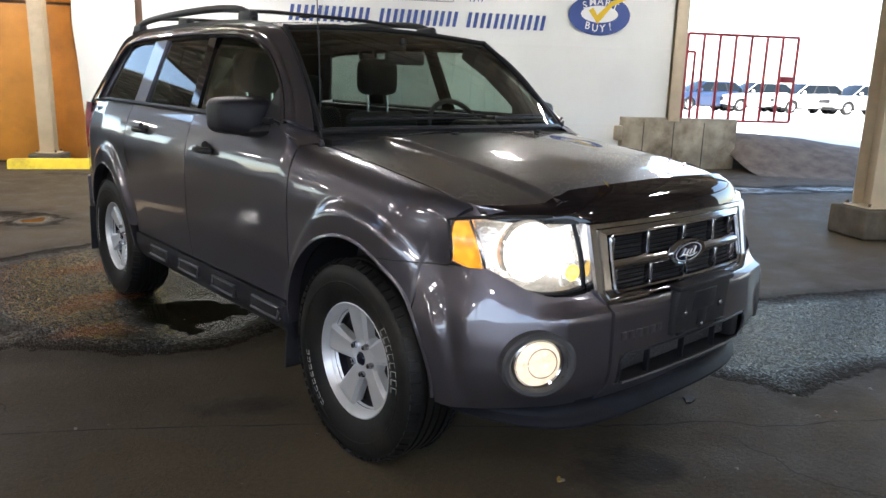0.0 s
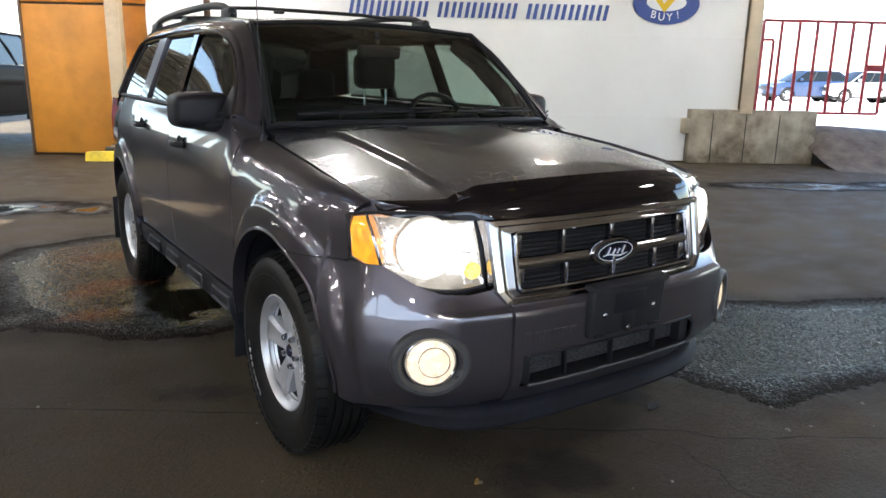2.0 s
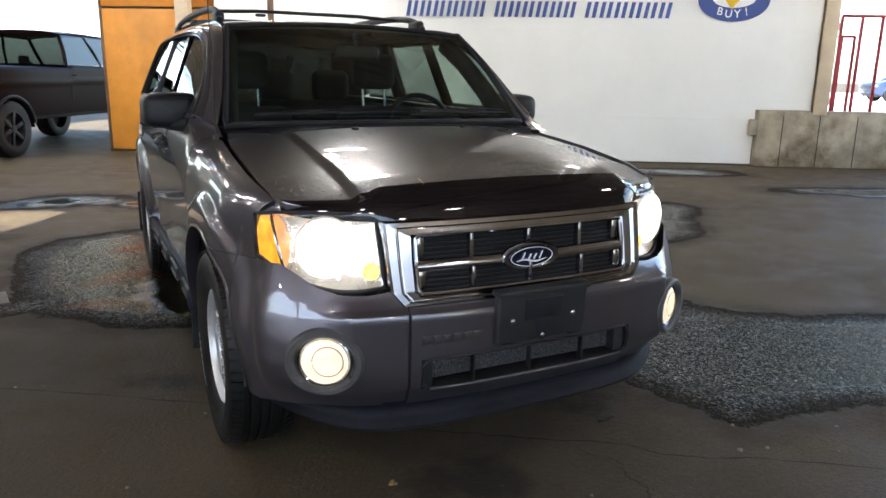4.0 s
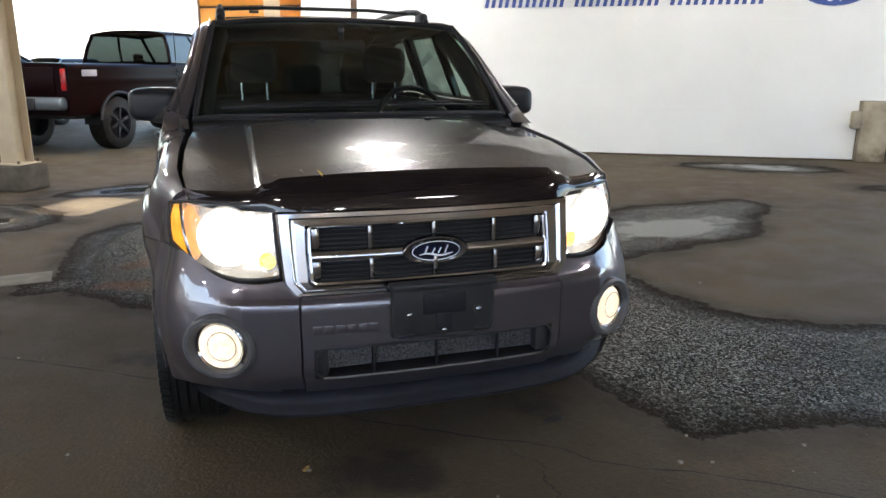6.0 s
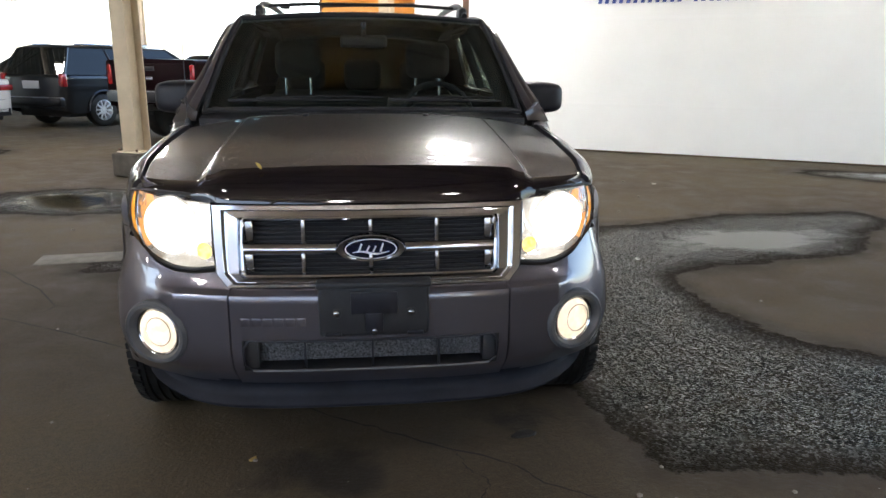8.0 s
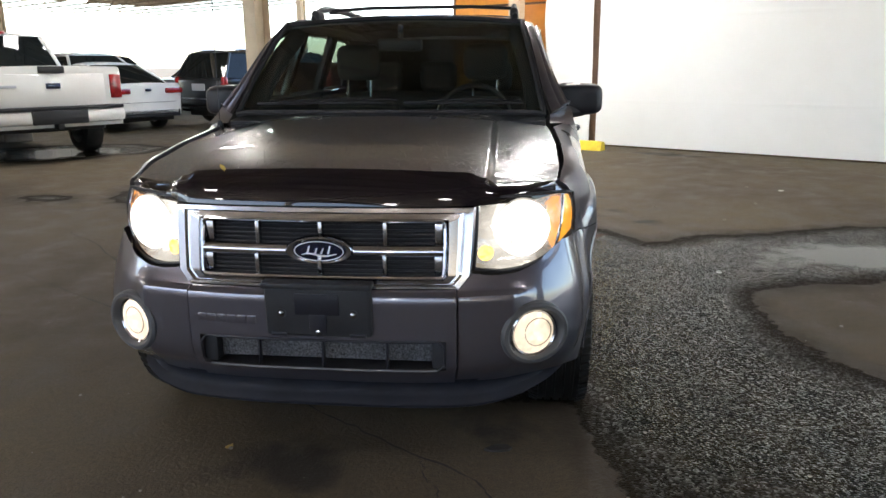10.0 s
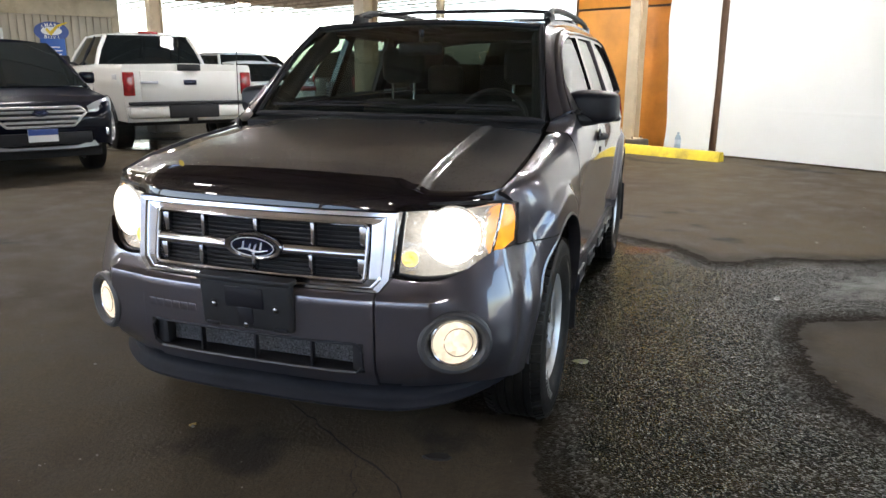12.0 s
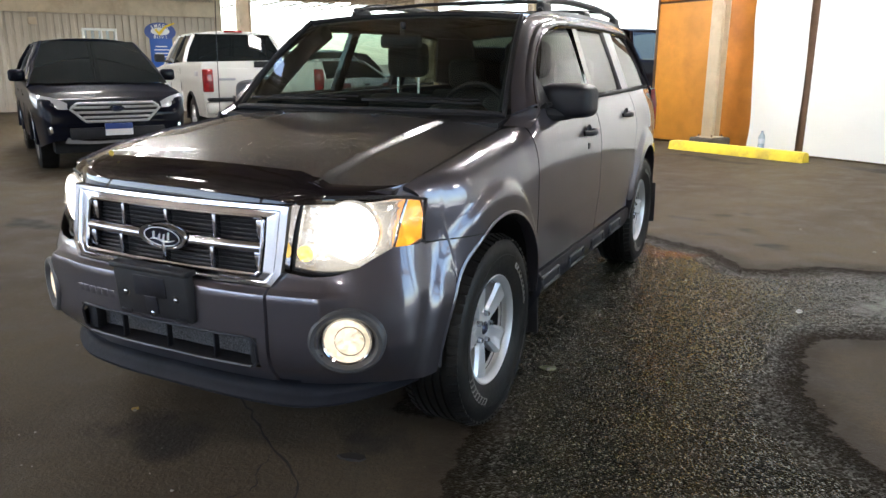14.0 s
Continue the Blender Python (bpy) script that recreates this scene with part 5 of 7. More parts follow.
b = bmesh.new()
g = [[b.verts.new(bumper_grid(i, j)) for i in range(len(allu))] for j in range(rows)]
for j in range(rows - 1):
    for i in range(len(allu) - 1):
        q = (g[j][i], g[j][i + 1], g[j + 1][i + 1], g[j + 1][i])
        c = sum((v.co for v in q), Vector()) / 4
        if abs(c.x) < 0.398 and 0.408 < c.z < 0.513:
            continue
        if any((c - f).length < 0.090 for f in FOG):
            continue
        b.faces.new(q)
bmesh.ops.remove_doubles(b, verts=b.verts[:], dist=1e-5)
bmesh.ops.dissolve_degenerate(b, edges=b.edges[:], dist=1e-5)
bmesh.ops.recalc_face_normals(b, faces=b.faces[:])
bumper = part("front_bumper", b, M_PAINT, car, "grey painted front bumper")
part("bumper_backing", box((0.9, 0.1, 0.36), (0, -0.58, 0.52), 0.03), M_DARK, bumper)
for sx in (-1, 1):
    part("bumper_backing", box((0.28, 0.08, 0.30), (sx * 0.62, -0.52, 0.52), 0.03), M_DARK, bumper)


def valance(u, v):
    s = (2 * u - 1) * (S_END - 0.02)
    p, n = outline(abs(s))
    prof = [(0.356, 0.058), (0.34, 0.072), (0.32, 0.078), (0.30, 0.074), (0.285, 0.058), (0.272, 0.048), (0.262, 0.050), (0.255, 0.062), (0.25, 0.11)]
    k = v * (len(prof) - 1)
    i = min(int(k), len(prof) - 2)
    z = prof[i][0] + (prof[i + 1][0] - prof[i][0]) * (k - i)
    d = prof[i][1] + (prof[i + 1][1] - prof[i][1]) * (k - i)
    rise = 0.060 * ease(0.45, 0.95, abs(s))
    q = p - n * (d + 0.045 * ease(0.5, 1.0, abs(s)))
    y = min(q.y, -0.43)
    return Vector((math.copysign(q.x, s) if s else 0, y, z + rise * v))


for sx in (-1, 1):
    part("bumper_seam", tube([(sx * (half_width(y, 0.783) + 0.0005), y, 0.783 + 0.03 * (-0.43 - y)) for y in [-0.425 + 0.25 * k / 12 for k in range(13)]], 0.0028, 5), M_DARK, bumper)
part("valance", sheet(valance, 80, 16, flip=True), M_LIP, car, "dark grey plastic lower lip")

# lower intake: frame, core, bars
fr = []
for x, z in ((-0.372, 0.41), (0.372, 0.41), (0.395, 0.432), (0.395, 0.49), (0.375, 0.512), (-0.375, 0.512), (-0.395, 0.49), (-0.395, 0.432)):
    fr.append((x, bumper_point(s_at_x(abs(x)) * (1 if x > 0 else -1), z).y - 0.002, z))
pts = []
for i in range(len(fr)):
    a, c = Vector(fr[i]), Vector(fr[(i + 1) % len(fr)])
    for k in range(8):
        q = a.lerp(c, k / 8)
        q.y = bumper_point(math.copysign(s_at_x(abs(q.x)), q.x), q.z).y - 0.002
        pts.append(q)
intake = part("lower_intake", tube(pts, 0.0045, 8, closed=True), M_TRIM, car, "lower air intake")
part("core", box((0.76, 0.02, 0.088), (0, -0.722, 0.467), 0.0), M_MESH, intake, "grey radiator core behind the intake")
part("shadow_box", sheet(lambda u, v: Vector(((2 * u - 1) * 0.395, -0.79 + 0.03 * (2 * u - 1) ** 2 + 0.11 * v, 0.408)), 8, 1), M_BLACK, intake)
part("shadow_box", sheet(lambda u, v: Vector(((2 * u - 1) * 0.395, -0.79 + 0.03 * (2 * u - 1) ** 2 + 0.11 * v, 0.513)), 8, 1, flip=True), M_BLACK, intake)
# near-black sheet painted as the shade behind the core
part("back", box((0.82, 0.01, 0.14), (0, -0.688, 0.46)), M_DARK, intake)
part("lower_lip", tube([(x, bumper_point(math.copysign(s_at_x(abs(x)), x), 0.41).y - 0.010, 0.412) for x in [-0.37 + 0.74 * k / 24 for k in range(25)]], 0.005, 6), M_STEP, intake)
for x in (-0.21, 0.0, 0.21):
    part("intake_bar", box((0.008, 0.022, 0.105), (x, -0.765, 0.460), 0.003), M_TRIM, intake)
for sx in (-1, 1):
    part("intake_cheek", box((0.05, 0.07, 0.10), (sx * 0.375, -0.735, 0.461), 0.01, m=Matrix.Identity(4)), M_BLACK, intake)

# embossed model name as plain bars
for k in range(6):
    x = -0.385 + 0.034 * k
    y = bumper_point(-s_at_x(abs(x)), 0.573).y
    part("embossed_bar", box((0.027, 0.004, 0.026), (x, y - 0.0006, 0.573), 0.001), M_PAINT, bumper)


# grille
def grille_y(x, z):
    return -0.742 + 0.20 * (z - 0.75) + 0.13 * x * x


def on_grille(x, z, out=0.0):
    return Vector((x, grille_y(x, z) - out, z))


grille = part("grille_frame", bmesh.new(), M_CHROME, car, "chrome grille surround")


def ring_band(outer, inner, out_o, out_i, n=8):
    """A band between two loops of (x, z) on the grille's face."""
    b = bmesh.new()
    L = len(outer)
    def dense(loop):
        r = []
        for i in range(L):
            a, c = loop[i], loop[(i + 1) % L]
            r += [(a[0] + (c[0] - a[0]) * k / n, a[1] + (c[1] - a[1]) * k / n) for k in range(n)]
        return r
    o, i_ = dense(outer), dense(inner)
    rows = []
    for t, out in ((0, out_o - 0.04), (0, out_o), (0.08, out_o + 0.007), (0.36, out_o + 0.008), (0.44, out_o + 0.001), (0.50, out_o - 0.001), (0.60, out_i + 0.004), (0.90, out_i + 0.007), (1, out_i), (1, out_i - 0.05)):
        rows.append([b.verts.new(on_grille(p[0] + (q[0] - p[0]) * t, p[1] + (q[1] - p[1]) * t, out)) for p, q in zip(o, i_)])
    m = len(o)
    for r, w in zip(rows, rows[1:]):
        for k in range(m):
            b.faces.new((r[k], r[(k + 1) % m], w[(k + 1) % m], w[k]))
    bmesh.ops.recalc_face_normals(b, faces=b.faces[:])
    return b


OUTER = [(-0.440, 0.672), (0.440, 0.672), (0.474, 0.715), (0.480, 0.80), (0.485, 0.922), (-0.485, 0.922), (-0.480, 0.80), (-0.474, 0.715)]
INNER = [(-0.380, 0.700), (0.380, 0.700), (0.394, 0.712), (0.396, 0.80), (0.394, 0.878), (-0.394, 0.878), (-0.396, 0.80), (-0.394, 0.712)]
fb = ring_band(OUTER, INNER, 0.010, 0.006)
fb.to_mesh(grille.data)
fb.free()
grille.data.shade_smooth()
grille.data.set_sharp_from_angle(angle=radians(38))
# bright inner bead, bar, badge, dividers and slats
bead = [(-0.378, 0.706), (0.378, 0.706), (0.389, 0.716), (0.391, 0.80), (0.389, 0.872), (0.380, 0.880), (-0.380, 0.880), (-0.389, 0.872), (-0.391, 0.80), (-0.389, 0.716)]
pts = []
for i in range(len(bead)):
    a, c = bead[i], bead[(i + 1) % len(bead)]
    pts += [on_grille(a[0] + (c[0] - a[0]) * k / 6, a[1] + (c[1] - a[1]) * k / 6, 0.013) for k in range(6)]
part("bead", tube(pts, 0.006, 6, closed=True), M_CHROME, grille)
for x0, x1 in ((-0.39, -0.085), (0.085, 0.39)):
    def bar(u, v):
        x = x0 + (x1 - x0) * u
        a = 2 * math.pi * v
        return on_grille(x, 0.787 + 0.018 * math.sin(a), 0.004 + 0.014 * math.cos(a))
    part("cross_bar", sheet(bar, 14, 12), M_CHROME, grille)
for x in (-0.205, 0.0, 0.205):
    for z0, z1 in ((0.706, 0.776), (0.800, 0.878)):
        c = on_grille(x, (z0 + z1) / 2, 0.0)
        part("divider", box((0.015, 0.026, z1 - z0), c, 0.005, seg=2), M_CHROME, grille)
for sx in (-1, 1):
    for z0, z1 in ((0.712, 0.772), (0.803, 0.872)):
        part("end_block", box((0.03, 0.03, z1 - z0), on_grille(sx * 0.372, (z0 + z1) / 2, -0.012), 0.006), M_CHROME, grille)
for k in range(13):
    z = 0.706 + 0.0137 * k
    if abs(z - 0.787) > 0.012:
        part("slat", tube([on_grille(x, z, -0.022) for x in (-0.385, -0.2, 0.0, 0.2, 0.385)], 0.0042, 6), M_BLACK, grille)
# near-black backing paints the shade behind the slats
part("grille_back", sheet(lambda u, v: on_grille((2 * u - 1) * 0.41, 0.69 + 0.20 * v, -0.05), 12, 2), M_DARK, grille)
badge_m = Matrix.Translation(on_grille(0, 0.790, 0.016)) @ Matrix.Rotation(radians(90 + 10), 4, "X")
badge = part("badge", lathe([(0.0, 0.006), (0.070, 0.006), (0.078, 0.010), (0.086, 0.010), (0.090, 0.004), (0.090, -0.012)], 48, "z", m=badge_m @ Matrix.Diagonal((1.2, 0.52, 1, 1))), M_CHROME, grille, "oval chrome-rimmed badge")
part("badge_field", lathe([(0.0, 0.0085), (0.070, 0.0085)], 48, "z", m=badge_m @ Matrix.Diagonal((1.2, 0.52, 1, 1))), M_BADGE, badge, "dark blue badge field")
part("badge_ring", tube([badge_m @ Vector((0.078 * math.cos(a), 0.0325 * math.sin(a), 0.0095)) for a in (2 * math.pi * k / 40 for k in range(40))], 0.0016, 5, closed=True), M_BRIGHTMARK, badge, "fine bright inner line")
part("badge_scroll", tube([badge_m @ Vector((0.056 * (-1 + k / 12), -0.012 + 0.004 * math.sin(k * 0.3), 0.0105)) for k in range(25)], [0.001 + 0.0022 * math.sin(math.pi * k / 24) for k in range(25)], 6), M_BRIGHTMARK, badge, "plain bright scroll")
for x, h in ((-0.034, 0.017), (-0.010, 0.010), (0.010, 0.010), (0.032, 0.018)):
    part("badge_bar", tube([badge_m @ Vector((x - 0.003, -0.008, 0.0105)), badge_m @ Vector((x + 0.005, h, 0.0105))], [0.0045, 0.0035], 6, flat=0.6), M_BRIGHTMARK, badge)

# number-plate bracket, empty
PM = Matrix.Translation((0.006, -0.812, 0.612)) @ Matrix.Rotation(radians(4), 4, "X")
bracket = part("plate_bracket", box((0.335, 0.035, 0.165), (0, 0, 0), 0.012, PM, seg=3), M_BLACK, car, "empty black plastic number-plate bracket")
part("bracket_lip", box((0.345, 0.05, 0.020), (0, 0.0, 0.086), 0.006, PM), M_BLACK, bracket)
part("raised_field", box((0.14, 0.006, 0.07), (0, -0.018, 0.028), 0.003, PM), M_TRIM, bracket)
part("raised_tab", box((0.055, 0.008, 0.06), (0.0, -0.018, -0.035), 0.003, PM), M_TRIM, bracket)
for dx in (-0.1, 0.1):
    part("bracket_foot", box((0.05, 0.01, 0.012), (dx * 1.25, -0.018, -0.072), 0.003, PM), M_TRIM, bracket)
for x, z in ((-0.114, -0.004), (0.112, -0.004), (0.0, -0.064)):
    part("boss", lathe([(0.0, 0.0), (0.015, 0.0), (0.017, 0.004)], 20, "y", m=PM @ Matrix.Translation((x, -0.0195, z))), M_DARK, bracket)
    part("screw", lathe([(0.0, -0.004), (0.006, -0.003), (0.009, 0.0), (0.009, 0.004)], 16, "y", m=PM @ Matrix.Translation((x, -0.021, z))), M_CHROME, bracket)

# headlamps
TOPL = [(0.484, -0.628, 0.936), (0.58, -0.600, 0.940), (0.68, -0.542, 0.940), (0.750, -0.474, 0.936), (0.795, -0.405, 0.924)]
BOTL = [(0.478, -0.688, 0.722), (0.56, -0.668, 0.712), (0.64, -0.622, 0.716), (0.722, -0.545, 0.742), (0.800, -0.430, 0.797)]
for sx in (-1, 1):
    fl = sx < 0
    shell = lambda u, v, k=0.0: (lambda p: Vector((sx * (p.x - 0.55 * k), p.y + 0.8 * k, p.z)))(curve3(BOTL, u).lerp(curve3(TOPL, u), v) + Vector((0.35, -1.0, 0.1)) * (0.028 * math.sin(math.pi * min(1, max(0, v))) * (0.4 + 0.6 * math.sin(math.pi * u))))
    lens = part("headlamp", sheet(lambda u, v: shell(u, v), 28, 14, flip=fl), M_LENS, car, "lit headlamp with clear lens")
    lens.visible_shadow = False
    part("reflector", sheet(lambda u, v: shell(0.02 + 0.96 * u, 0.02 + 0.96 * v, 0.055 * math.sin(math.pi * u) ** 0.5 * math.sin(math.pi * v) ** 0.5 + 0.012), 24, 12, flip=fl), M_GLOWREFLECT, lens)
    edge = [shell(t / 20, 0.0) for t in range(21)] + [shell(1.0, t / 6) for t in range(1, 6)] + [shell(1 - t / 20, 1.0) for t in range(21)] + [shell(0.0, 1 - t / 6) for t in range(1, 6)]
    part("lamp_rim", tube(edge, 0.006, 6, closed=True), M_BLACK, lens)
    part("lamp_divider", tube([shell(0.795, 0.03 + 0.94 * t / 10, 0.004) for t in range(11)], 0.005, 6), M_CHROME, lens)
    # amber corner marker
    part("amber_marker", sheet(lambda u, v: shell(0.81 + 0.165 * u, 0.06 + 0.88 * v, 0.008), 8, 8, flip=fl), M_AMBER, lens, "amber turn-signal corner")
    # main bowl and small lamp
    nrm = Vector((sx * 0.30, -0.95, 0.02)).normalized()
    for u, v, r, k, mt, nm in ((0.44, 0.53, 0.092, 0.045, M_BEAM, "main_beam"), (0.13, 0.24, 0.026, 0.022, M_PARK, "small_lamp")):
        c = shell(u, v, k)
        mm = Matrix.Translation(c) @ nrm.to_track_quat("Z", "Y").to_matrix().to_4x4()
        bowl = part(nm, lathe([(0.0, 0.004), (r * 0.5, 0.004), (r * 0.85, 0.008), (r, 0.012)], 32, "z", m=mm), mt, lens, "glowing lamp bowl")
        part("bowl_rim", lathe([(r, 0.012), (r * 1.02, 0.011), (r * 1.05, 0.004), (r * 1.06, -0.02)], 32, "z", m=mm), M_GLOWREFLECT, bowl)
    # fog lamp
    f = FOG[0 if sx < 0 else 1]
    p, n_ = outline(fs)
    n_ = Vector((sx * n_.x, n_.y, 0)).normalized()
    n_ = (n_ + Vector((0, -0.10, 0))).normalized()
    mm = Matrix.Translation(f + n_ * 0.008) @ n_.to_track_quat("Z", "Y").to_matrix().to_4x4()
    bez = part("fog_bezel", lathe([(0.116, -0.050), (0.112, -0.003), (0.104, 0.005), (0.093, 0.005), (0.085, -0.003), (0.078, -0.026), (0.068, -0.045)], 48, "z", m=mm @ Matrix.Diagonal((1.06, 0.92, 1, 1))), M_STEP, car, "dark grey fog lamp surround")
    part("fog_rim", lathe([(0.083, -0.022), (0.082, -0.013), (0.076, -0.010), (0.069, -0.016)], 40, "z", m=mm), M_CHROME, bez)
    part("fog_lamp", lathe([(0.0, 0.000), (0.036, -0.003), (0.060, -0.008), (0.070, -0.014)], 40, "z", m=mm), M_FOG, bez, "glowing round fog lamp")
    part("bulb_shield", tube([mm @ Vector((0.010 + 0.046 * math.cos(a), 0.004 + 0.046 * math.sin(a), -0.004)) for a in [math.tau * k / 40 for k in range(40)]], 0.0017, 6, closed=True), M_BROWNSHADE, bez, "thin dark bulb shield ring")

# wheels
def build_wheel():
    r = new("wheel")
    w = 0.1175
    prof = [(0.205, -0.085), (0.22, -0.098), (0.26, -0.112), (0.30, -0.1175), (0.335, -0.112), (0.352, -0.098), (0.361, -0.082)]
    for c in (-0.05, -0.017, 0.017, 0.05):
        prof += [(0.365, c - 0.006), (0.357, c - 0.005), (0.357, c + 0.005), (0.365, c + 0.006)]
    prof += [(a, -c) for a, c in reversed(prof[:7])]
    bm = lathe(prof, 72, "x")
    tyre = part("tyre", bm, M_RUBBER, r, "black tyre with raised pale letters")
    # tread blocks on the shoulder
    lug = bmesh.new()
    for k in range(64):
        a = 2 * math.pi * k / 64
        for s_ in (-1, 1):
            mm = Matrix.Rotation(a + (0.02 if s_ > 0 else 0), 4, "X") @ Matrix.Translation((s_ * 0.092, 0, 0.3585)) @ Matrix.Rotation(radians(s_ * 22), 4, "Y")
            box((0.036, 0.024, 0.009), (0, 0, 0), 0.0, mm, lug)
    tagged(part("tread", lug, M_RUBBER, tyre), kind="stuff")
    ring = lathe([(0.288, 0.1178), (0.290, 0.1190), (0.292, 0.1178)], 72, "x")
    part("sidewall_ring", ring, M_RUBBER, tyre)
    for base in (radians(112), radians(-80)):
        for k in range(8):
            a = base + (k - 3.5) * 0.105
            mm = Matrix.Rotation(a, 4, "X") @ Matrix.Translation((0.1172, 0, 0.272)) @ Matrix.Rotation(radians(-12), 4, "Y")
            bar = box((0.003, 0.018, 0.0028), (0, 0, 0.012), 0.0, mm)
            box((0.003, 0.018, 0.0028), (0, 0, -0.012), 0.0, mm, bar)
            box((0.003, 0.0028, 0.025), (0, -0.009, 0), 0.0, mm, bar)
            part("sidewall_letter", bar, M_LETTER, tyre)
    # barrel is darker than the alloy lip, as shade put into its colour
    part("barrel", lathe([(0.200, -0.085), (0.185, -0.06), (0.181, 0.02), (0.186, 0.052)], 64, "x"), M_TRIM, r, "rim barrel coloured dark for the shade inside")
    rim_ = part("rim", lathe([(0.181, 0.040), (0.186, 0.050), (0.205, 0.072), (0.214, 0.080), (0.216, 0.090), (0.208, 0.093), (0.200, 0.086), (0.190, 0.070)], 64, "x"), M_ALLOY, r, "silver five-spoke alloy rim")
    part("brake_disc", lathe([(0.0, -0.01), (0.145, -0.01), (0.145, 0.004), (0.0, 0.004)], 40, "x"), M_TRIM, r)
    # flat black disc behind the spokes, standing in for shade within the rim
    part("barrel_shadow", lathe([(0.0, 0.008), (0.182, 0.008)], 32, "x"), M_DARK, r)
    for k in range(5):
        a = 2 * math.pi * k / 5 + radians(0)
        b = bmesh.new()
        secs = []
        for t in range(7):
            rr = 0.045 + (0.200 - 0.045) * t / 6
            wd = 0.033 + 0.025 * (t / 6) ** 1.1
            xf = 0.050 + 0.012 * math.sin(t / 6 * 2.6) + 0.014 * (t / 6) ** 3
            secs.append([b.verts.new((xf - (0.012 if abs(o) > 0.9 else 0.0) - dx, o * wd, rr)) for o, dx in ((-1, 0.030), (-1, 0.0), (-0.72, 0.0), (-0.15, 0.006), (0.15, 0.006), (0.72, 0.0), (1, 0.0), (1, 0.030))])
        for q, w2 in zip(secs, secs[1:]):
            for m_ in range(7):
                b.faces.new((q[m_], q[m_ + 1], w2[m_ + 1], w2[m_]))
        bmesh.ops.recalc_face_normals(b, faces=b.faces[:])
        bmesh.ops.transform(b, matrix=Matrix.Rotation(a, 4, "X"), verts=b.verts[:])
        part("spoke", b, M_ALLOY, rim_)
    part("hub", lathe([(0.0, 0.058), (0.03, 0.058), (0.042, 0.054), (0.075, 0.048), (0.082, 0.035), (0.082, 0.0)], 40, "x"), M_ALLOY, rim_)
    part("hub_cap", lathe([(0.0, 0.066), (0.020, 0.064), (0.026, 0.058)], 24, "x"), M_BADGE, rim_)
    for k in range(5):
        a = 2 * math.pi * (k + 0.5) / 5
        mm = Matrix.Rotation(a, 4, "X") @ Matrix.Translation((0, 0, 0.057))
        part("lug_nut", lathe([(0.0, 0.072), (0.009, 0.070), (0.012, 0.062), (0.013, 0.045)], 6, "x", m=mm), M_CHROME, rim_)
    return r


wheel0 = build_wheel()
wheel0.parent = car
wheel0.matrix_basis = pose(WHEEL_X, 0, HUB_Z, 20)
for x, y, rz, rx in ((-WHEEL_X, 0, 180, 8), (WHEEL_X, BASE, 0, 50), (-WHEEL_X, BASE, 180, -30)):
    copy_thing(wheel0, pose(x, y, HUB_Z, rx, 0, rz))

# cabin: floor, dash, seats, wheel, mirror
part("cabin_floor", box((1.36, 2.7, 0.05), (0, 1.9, 0.45), 0.0), M_BLACK, car)
for sx in (-1, 1):
    part("door_card", box((0.03, 2.5, 0.62), (sx * 0.80, 1.75, 0.83), 0.01), M_BLACK, car)
part("dashboard", sheet(lambda u, v: Vector(((2 * u - 1) * 0.72, 0.36 + 0.46 * v, 1.105 + 0.030 * math.sin(v * 2.6) * (1 - 0.3 * (2 * u - 1) ** 2) - 0.05 * max(0, v - 0.8) * 5)), 24, 10, flange=0.3), M_BLACK, car, "black dashboard")
part("dash_hood", lathe([(0.0, 0.0), (0.12, 0.0), (0.15, -0.03), (0.16, -0.12)], 24, "z", m=Matrix.Translation((0.37, 0.72, 1.155)) @ Matrix.Diagonal((1, 0.7, 0.8, 1))), M_BLACK, car)
part("rear_shelf", box((1.3, 0.62, 0.05), (0, 2.78, 1.12), 0.02), M_SEAT, car)


def seat(x, y, wide, name="front_seat", posts=True, head_z=1.365):
    s = part(name, box((wide, 0.52, 0.16), (x, y - 0.28, 0.66), 0.06, seg=4), M_SEAT, car, "charcoal cloth seat")
    tilt = Matrix.Translation((x, y - 0.08, 0.68)) @ Matrix.Rotation(radians(-16), 4, "X")
    part("backrest", box((wide, 0.14, 0.50), (0, 0, 0.25), 0.065, tilt, seg=4), M_SEAT, s)
    hx = (0,) if wide < 0.7 else (-0.40, 0.0, 0.40)
    for dx in hx:
        hr = part("headrest", box((0.265, 0.12, 0.21), (x + dx, y + 0.085, head_z), 0.055, seg=4), M_SEAT, s)
        if posts:
            for d in (-0.072, 0.072):
                part("headrest_post", tube([(x + dx + d, y + 0.075, head_z - 0.24), (x + dx + d, y + 0.085, head_z - 0.06)], 0.0075, 8), M_CHROME, hr)
    return s


seat(-0.388, 1.52, 0.50)
seat(0.388, 1.52, 0.50)
seat(0.0, 2.40, 1.30, "rear_seat", False, 1.27)
ring = [Vector((0.37 + 0.185 * math.cos(a), 0.86 + 0.075 * math.sin(a), 1.075 + 0.17 * math.sin(a))) for a in (2 * math.pi * k / 40 for k in range(40))]
sw = part("steering_wheel", tube(ring, 0.014, 8, closed=True), M_BLACK, car, "black steering wheel")
part("wheel_boss", box((0.15, 0.06, 0.11), (0.37, 0.85, 1.065), 0.03, seg=3), M_BLACK, sw)
for a in (radians(185), radians(-5), radians(270)):
    part("wheel_spoke", tube([(0.37, 0.85, 1.065), (0.37 + 0.18 * math.cos(a), 0.86 + 0.07 * math.sin(a), 1.075 + 0.165 * math.sin(a))], 0.014, 6), M_BLACK, sw)
